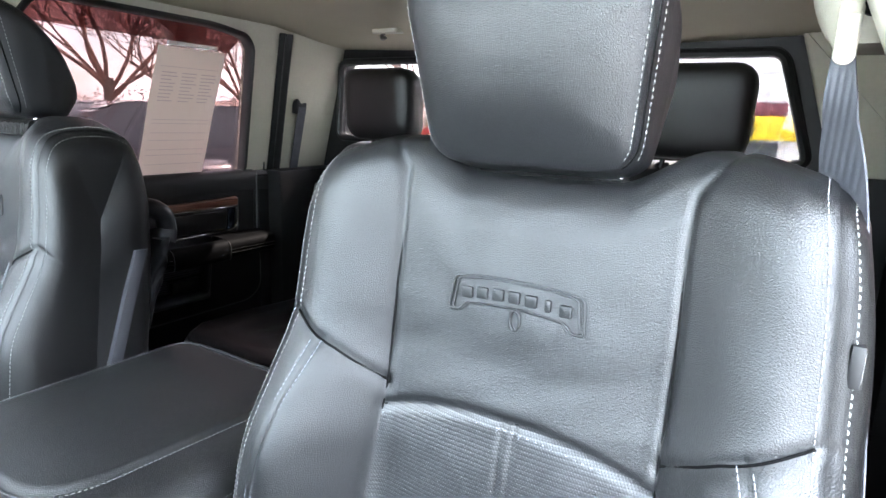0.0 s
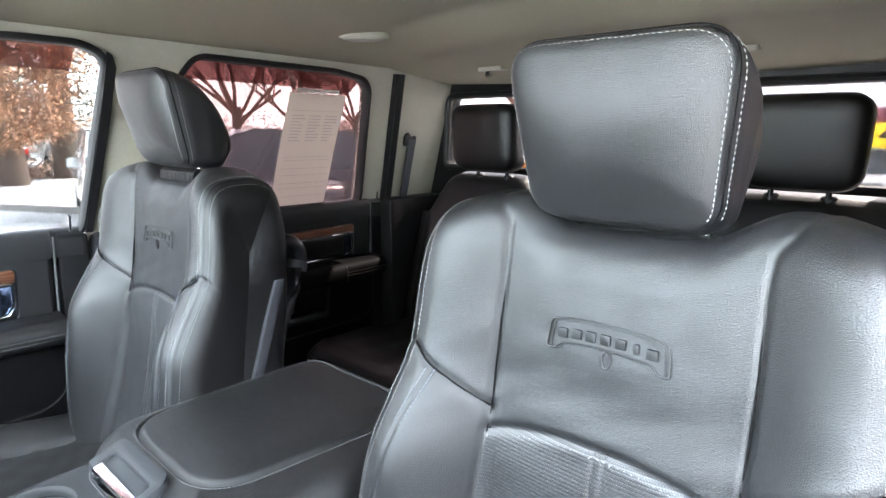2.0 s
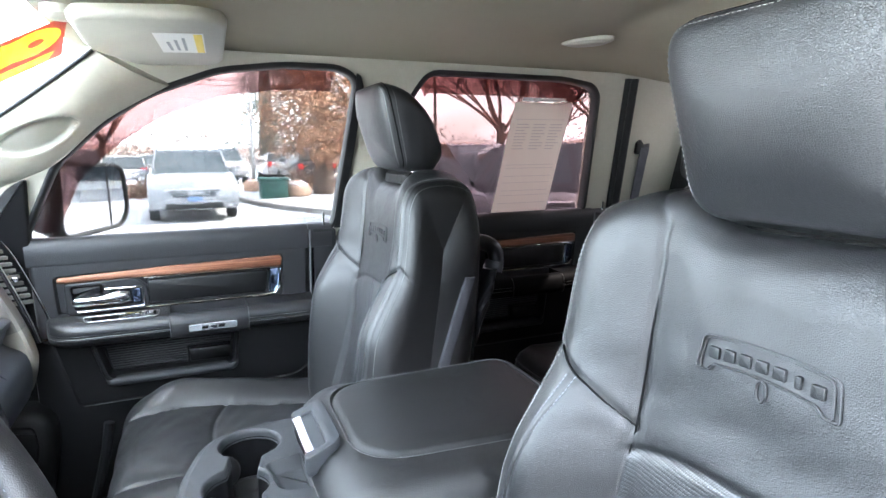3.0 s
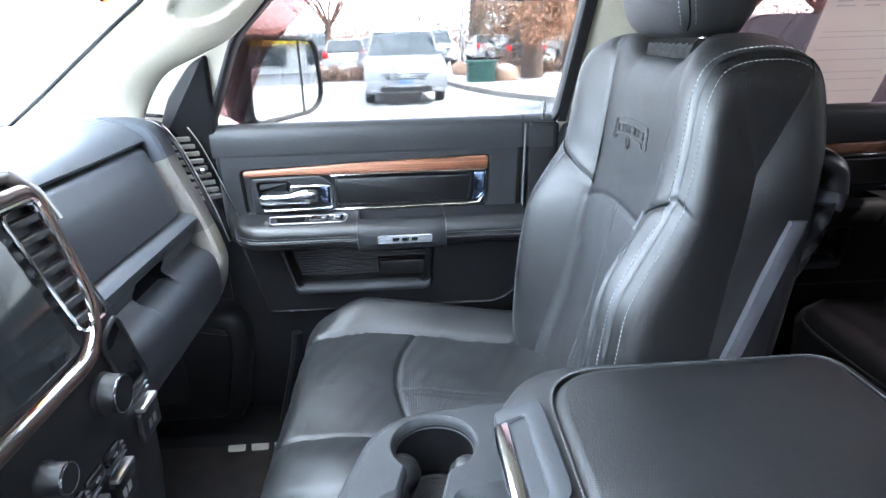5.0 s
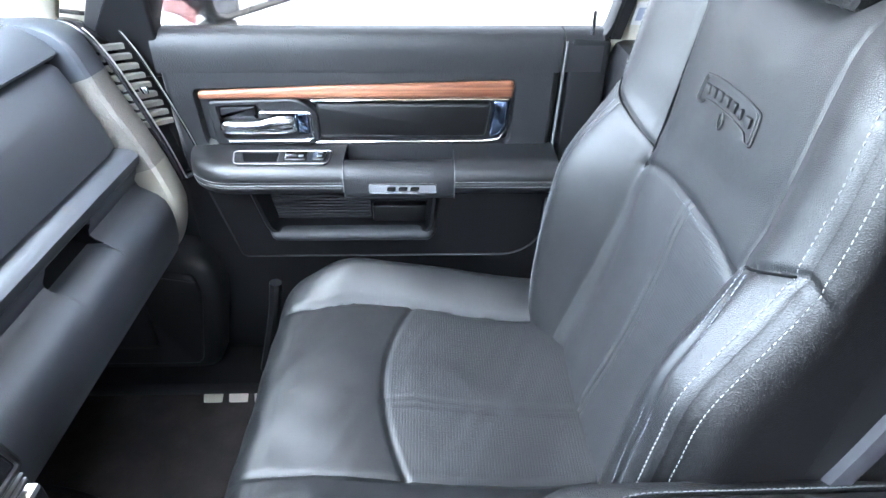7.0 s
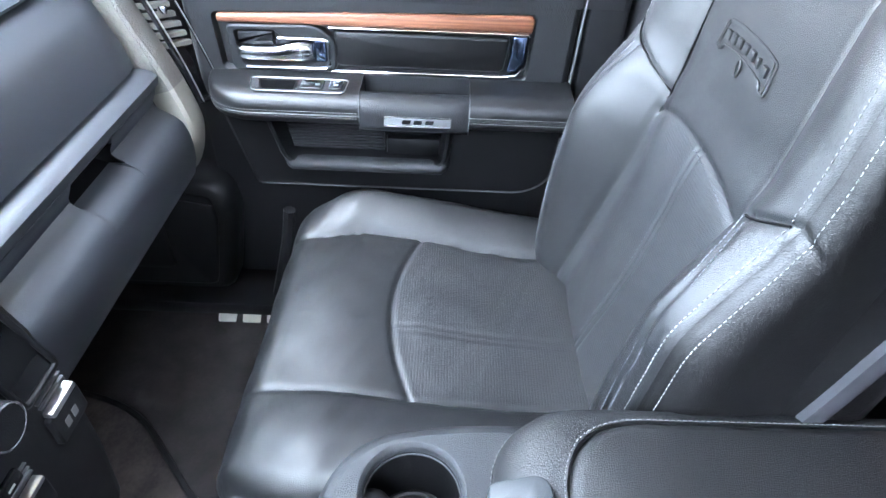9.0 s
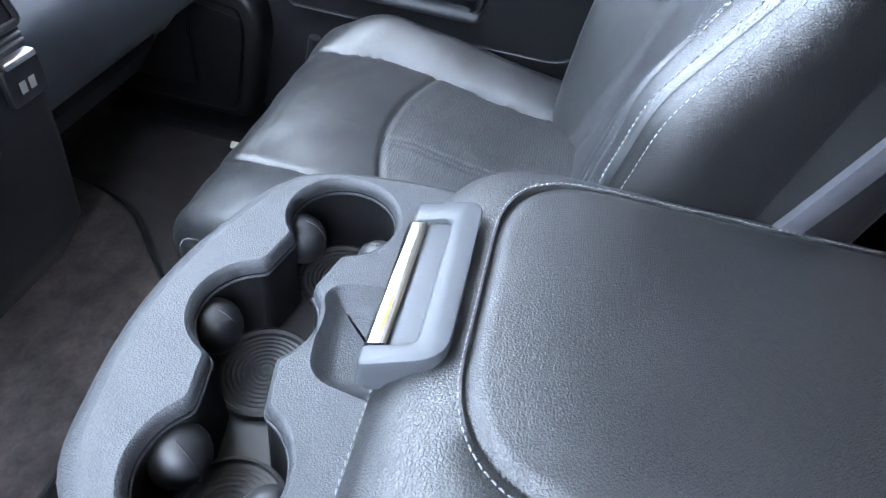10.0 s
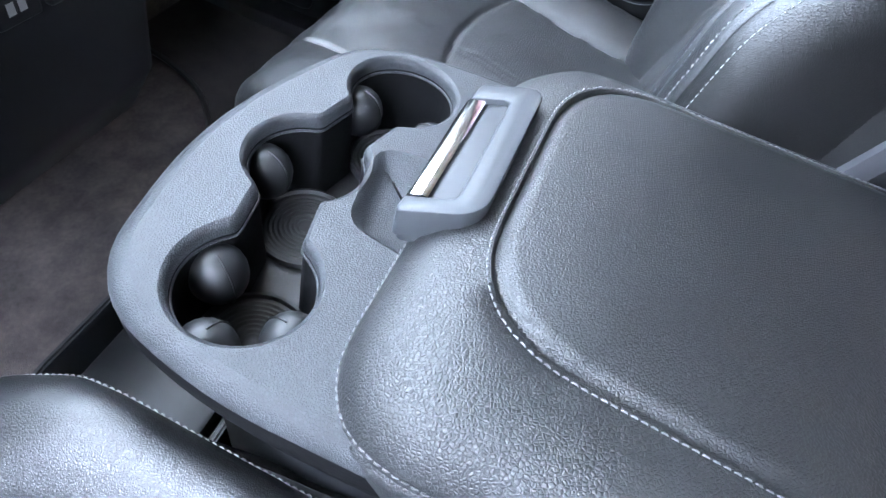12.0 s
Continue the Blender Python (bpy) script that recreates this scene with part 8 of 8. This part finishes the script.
def leafy_tree(name, x, y, height, width, m, seed, n, cone, label, clear=0.15):
    rng = random.Random(seed)
    e = thing(name, (x, y, 0), label, "tree")
    g = Geo()
    g.tube([(x, y, -0.1), (x + 0.03, y, height * 0.3), (x, y + 0.04, height * 0.7), (x, y, height * 0.97)], [width * 0.10, width * 0.075, width * 0.04, 0.02], 10)
    part("trunk", g, BARK, e, "brown trunk")
    g = Geo()
    limbs = []
    for k in range(38):
        h = height * (clear + (0.96 - clear) * (k + rng.random()) / 38)
        kk = (h / height - clear) / (1 - clear)
        rad = width / 2 * ((1 - kk) ** 0.8 if cone else math.sin(math.pi * (0.12 + 0.86 * kk)) ** 0.6) * rng.uniform(0.7, 1.15)
        a = k * 2.4 + rng.uniform(-0.4, 0.4)
        tip = Vector((x + rad * math.cos(a), y + rad * math.sin(a), h - 0.12 * rad))
        g.tube([(x, y, h), ((x + tip.x) / 2, (y + tip.y) / 2, h + 0.05 * rad), tip], [0.035, 0.02, 0.006], 5)
        limbs.append((Vector((x, y, h)), tip, rad))
    part("limbs", g, BARK, e, "brown limbs")
    g = Geo()
    for _ in range(n):
        a, b, rad = limbs[rng.randrange(len(limbs))]
        k = rng.uniform(0.25, 1.05)
        s = 0.10 + 0.32 * rad * 0.4
        p = a.lerp(b, k) + Vector((rng.gauss(0, s), rng.gauss(0, s), rng.gauss(0, s * 0.7)))
        u = Vector((rng.uniform(-1, 1), rng.uniform(-1, 1), rng.uniform(-1, 1))).normalized()
        v = u.cross(Vector((rng.uniform(-1, 1), rng.uniform(-1, 1), rng.uniform(-1, 1)))).normalized()
        c = rng.uniform(0.035, 0.085)
        g.add([p - u * c, p + v * c * 0.5, p + u * c, p - v * c * 0.5], [(0, 1, 2, 3)])
    part("crown", g, m, e, "", 180)
    return e


leafy_tree("rust_conifer", -21.4, 4.5, 7.5, 4.2, LEAF_ORANGE, 3, 30000, False, "tall tree with rust-brown foliage on the snowy island", 0.20)
leafy_tree("dark_conifer", -37.0, 4.4, 10.5, 6.0, LEAF_DARK, 7, 15000, True, "dark evergreen beyond the parked cars")
leafy_tree("dark_conifer", -41.0, 15.0, 7.0, 4.0, LEAF_DARK, 9, 4000, True, "dark evergreen beyond the parked cars")
leafy_tree("dark_conifer", -23.6, 6.6, 9.0, 4.6, LEAF_DARK, 19, 6000, True, "dark evergreen behind the rust-brown tree")
bare_tree(-29.0, -3.6, 7.0, 11, "bare leafless tree among the parked cars")
bare_tree(-17.0, 9.6, 7.5, 12, "bare red-brown tree at the edge of the lot")
bare_tree(-14.0, 12.0, 6.5, 13, "bare red-brown tree at the edge of the lot")
bare_tree(-19.5, 13.5, 7.0, 14, "bare red-brown tree at the edge of the lot")
bare_tree(-17.5, -9.8, 7.0, 15, "bare leafless tree among the parked cars")
bare_tree(-34.0, -12.0, 8.0, 16, "bare leafless tree among the parked cars")
bare_tree(-9.0, 14.5, 6.5, 17, "bare red-brown tree at the edge of the lot")


def utility_pole(x, y, h):
    e = thing("utility_pole", (x, y, 0), "tall wooden utility pole with cross-arms", "pole")
    g = Geo()
    g.tube([(x, y, 0), (x, y, h)], [0.15, 0.10], 10)
    part("post", g, BARK, e)
    for z, w in ((h - 0.35, 1.1), (h - 1.2, 0.9)):
        g = Geo()
        g.box((x - 0.3 * w, y - w, z), (x + 0.3 * w, y + w, z + 0.12), 0.02)
        part("cross_arm", g, BARK, e)
    for k in (-0.8, 0.8):
        g = Geo()
        g.tube([(x + k * 4 * t, y + k + 30 * t, h - 0.2 - 1.2 * math.sin(math.pi * abs(t))) for t in [-1 + 0.1 * i for i in range(21)]], 0.02, 4)
        part("wire", g, RUBBER, e)


utility_pole(-40.0, 16.8, 7.2)
e = thing("street_lamp", (-31.1, 2.9, 0), "tall grey lamp post in the parking lot", "street lamp")
g = Geo()
g.tube([(-31.1, 2.9, 0), (-31.1, 2.95, 7.6)], [0.11, 0.08], 12)
part("post", g, STEEL, e)
g = Geo()
g.box((-31.5, 2.75, 7.55), (-30.7, 3.15, 7.72), 0.05)
part("lamp_head", g, PLASTIC, e)
e = thing("utility_box", (-20.1, 2.5, 0), "small green utility box on the snow", "utility box")
g = Geo()
g.box((-20.6, 2.05, 0.0), (-19.9, 2.95, 0.62), 0.04)
part("cabinet", g, mat("green_metal", (0.02, 0.07, 0.055), 0.5), e)
g = Geo()
g.box((-20.66, 2.0, 0.60), (-19.85, 3.0, 0.70), 0.03)
part("cap", g, mat("green_cap", (0.025, 0.08, 0.062), 0.5), e)

ROCK = mat("tan_rock", (0.42, 0.27, 0.19), 0.9)
bump(ROCK, [(noise_tex(ROCK, coords(ROCK), 6, 6), 0.08)], 0.7)


def rock(x, y, r, seed, cat="boulder"):
    e = thing("boulder", (x, y, 0), "rounded tan boulder capped with snow", "boulder", "boulders")
    g = Geo()
    g.ball((0, 0, 0), (r, r * 0.8, r * 0.7), 16, 10)
    g.v = [(x + p[0] * (1 + 0.25 * noise.noise(Vector(p) * 2 / r + Vector((seed, 0, 0)))), y + p[1] * (1 + 0.25 * noise.noise(Vector(p) * 2 / r + Vector((0, seed, 0)))), r * 0.35 + p[2] * (1 + 0.2 * noise.noise(Vector(p) * 2 / r))) for p in g.v]
    part("stone", g, ROCK, e, "", 60)
    g = Geo()
    g.ball((x, y, r * 0.72), (r * 0.8, r * 0.62, r * 0.3), 14, 8)
    part("snow_cap", g, SNOW, e, "", 60)


for k, (x, y, r) in enumerate(((-20.6, 3.4, 0.55), (-23.0, -2.2, 0.6), (-23.4, -3.2, 0.45), (-24.0, 2.2, 0.5), (-24.5, 5.6, 0.6), (-23.5, 6.8, 0.5), (-22.6, -4.6, 0.5))):
    rock(x, y, r, k + 1)


def brush(name, label, m, places, n, c, seed):
    rng = random.Random(seed)
    g = Geo()
    for _ in range(n):
        x, y, w, h = places[rng.randrange(len(places))]
        px, py = x + rng.gauss(0, w * 0.5), y + rng.gauss(0, w * 0.5)
        p = Vector((px, py, abs(rng.gauss(0, 0.5)) * h * (0.7 + 0.5 * noise.noise(Vector((px * 0.25, py * 0.25, 0))))))
        u = Vector((rng.uniform(-1, 1), rng.uniform(-1, 1), rng.uniform(-0.2, 1.4))).normalized()
        v = u.cross(Vector((rng.uniform(-1, 1), rng.uniform(-1, 1), 0.1))).normalized()
        k = c * rng.uniform(0.6, 1.5)
        g.add([p - u * k, p + v * k * 0.35, p + u * k, p - v * k * 0.35], [(0, 1, 2, 3)])
    return tagged(part(name, g, m, None, "", 180), label, "shrubs", "", "stuff")


brush("dry_shrubs", "low dry brown shrubs on the snowy island", LEAF_BROWN, [(-23, -2.0, 1.0, 0.9), (-23, -3.6, 1.0, 0.8), (-24, 4.5, 1.2, 0.9), (-25, 7.5, 1.6, 1.0), (-22, 9.5, 1.5, 1.0)], 5000, 0.12, 21)
brush("far_woods", "brown line of leafless trees, distance haze painted in their colour", LEAF_HAZE, [(-62 + 4 * math.sin(k), -60 + 5 * k, 5.0, 4.2 + 1.5 * math.sin(k * 2.3)) for k in range(28)] + [(-58 + 5.5 * k, -62, 5, 4.5) for k in range(12)] + [(-55 + 6 * k, 70, 5, 4.5) for k in range(9)], 60000, 0.2, 22)
g = Geo()
hl_ = []
for j in range(5):
    row = []
    for i in range(40):
        a = radians(95 + 130 * i / 39)
        rr = 230 + 40 * j
        z = (0, 7, 13, 12, 0)[j] * (0.7 + 0.5 * noise.noise(Vector((i * 0.35, j * 0.5, 2)))) * (0.6 + 0.4 * math.sin(i * 0.21))
        row.append((rr * math.cos(a), rr * math.sin(a), max(0, z)))
    hl_.append(row)
g.loft(hl_, False, (False, False))
structure("backdrop_hill", g, make_carpet("hill_brush", (0.30, 0.20, 0.17), 0.5, 0.5), "low brown hill on the horizon", "hill")

# store building behind the truck
e = thing("store_building", (0.0, 27.0, 0), "white store with a yellow sign band and dark windows", "building")
WALL = mat("store_wall", (0.72, 0.71, 0.69), 0.8)
vary(WALL, (0.72, 0.71, 0.69), 0.06, 0.6, None, 8)
g = Geo()
g.box((-14, 27.0, 0.0), (16, 40, 6.5))
part("wall", g, WALL, e)
for z in (3.1, 3.9, 4.7, 5.5):
    g = Geo()
    g.box((-14, 26.96, z), (16, 27.0, z + 0.05))
    part("siding_line", g, mat("siding_grey", (0.5, 0.5, 0.5), 0.8), e)
g = Geo()
g.box((-14, 26.7, 2.22), (16, 27.0, 2.75), 0.03)
part("maroon_band", g, mat("maroon", (0.16, 0.04, 0.05), 0.6), e, "maroon band")
g = Geo()
g.box((-14, 26.6, 1.30), (16, 27.0, 2.22), 0.03)
part("yellow_band", g, mat("sign_yellow", (0.85, 0.58, 0.01), 0.5), e, "yellow sign band")
me = text_mesh("4", 1.3, GLOSS, "sign_numeral")
ob = new("sign_numeral", me)
ob.parent = e
ob.matrix_local = Matrix.Translation((-1.62, -0.42, 1.76)) @ Matrix.Rotation(math.pi / 2, 4, "X")
for k in range(9):
    g = Geo()
    x = -12 + 3.1 * k
    g.box((x, 26.95, 0.35), (x + 2.2, 27.02, 1.20), 0.0)
    part("store_window", g, CARGLASS, e, "dark window")
# orange road sign seen through the back window
e = thing("road_sign", (-6.4, 10.8, 0), "orange and red diamond sign on a post", "sign")
g = Geo()
g.tube([(-6.4, 10.85, 0), (-6.4, 10.85, 1.5)], 0.04, 8)
part("post", g, STEEL, e)
g = Geo()
g.prism([(-0.55, 0), (0, -0.55), (0.55, 0), (0, 0.55)], lambda a, b, t: (-6.4 + a, 10.8 - t, 1.15 + b), 0.0, 0.03)
part("panel", g, ORANGE, e, "orange panel")
g = Geo()
g.prism([(-0.45, 0.08), (-0.15, 0.38), (0.05, 0.2), (-0.25, -0.1)], lambda a, b, t: (-6.4 + a, 10.8 - t, 1.15 + b), 0.03, 0.036)
part("patch", g, RED, e, "red patch")
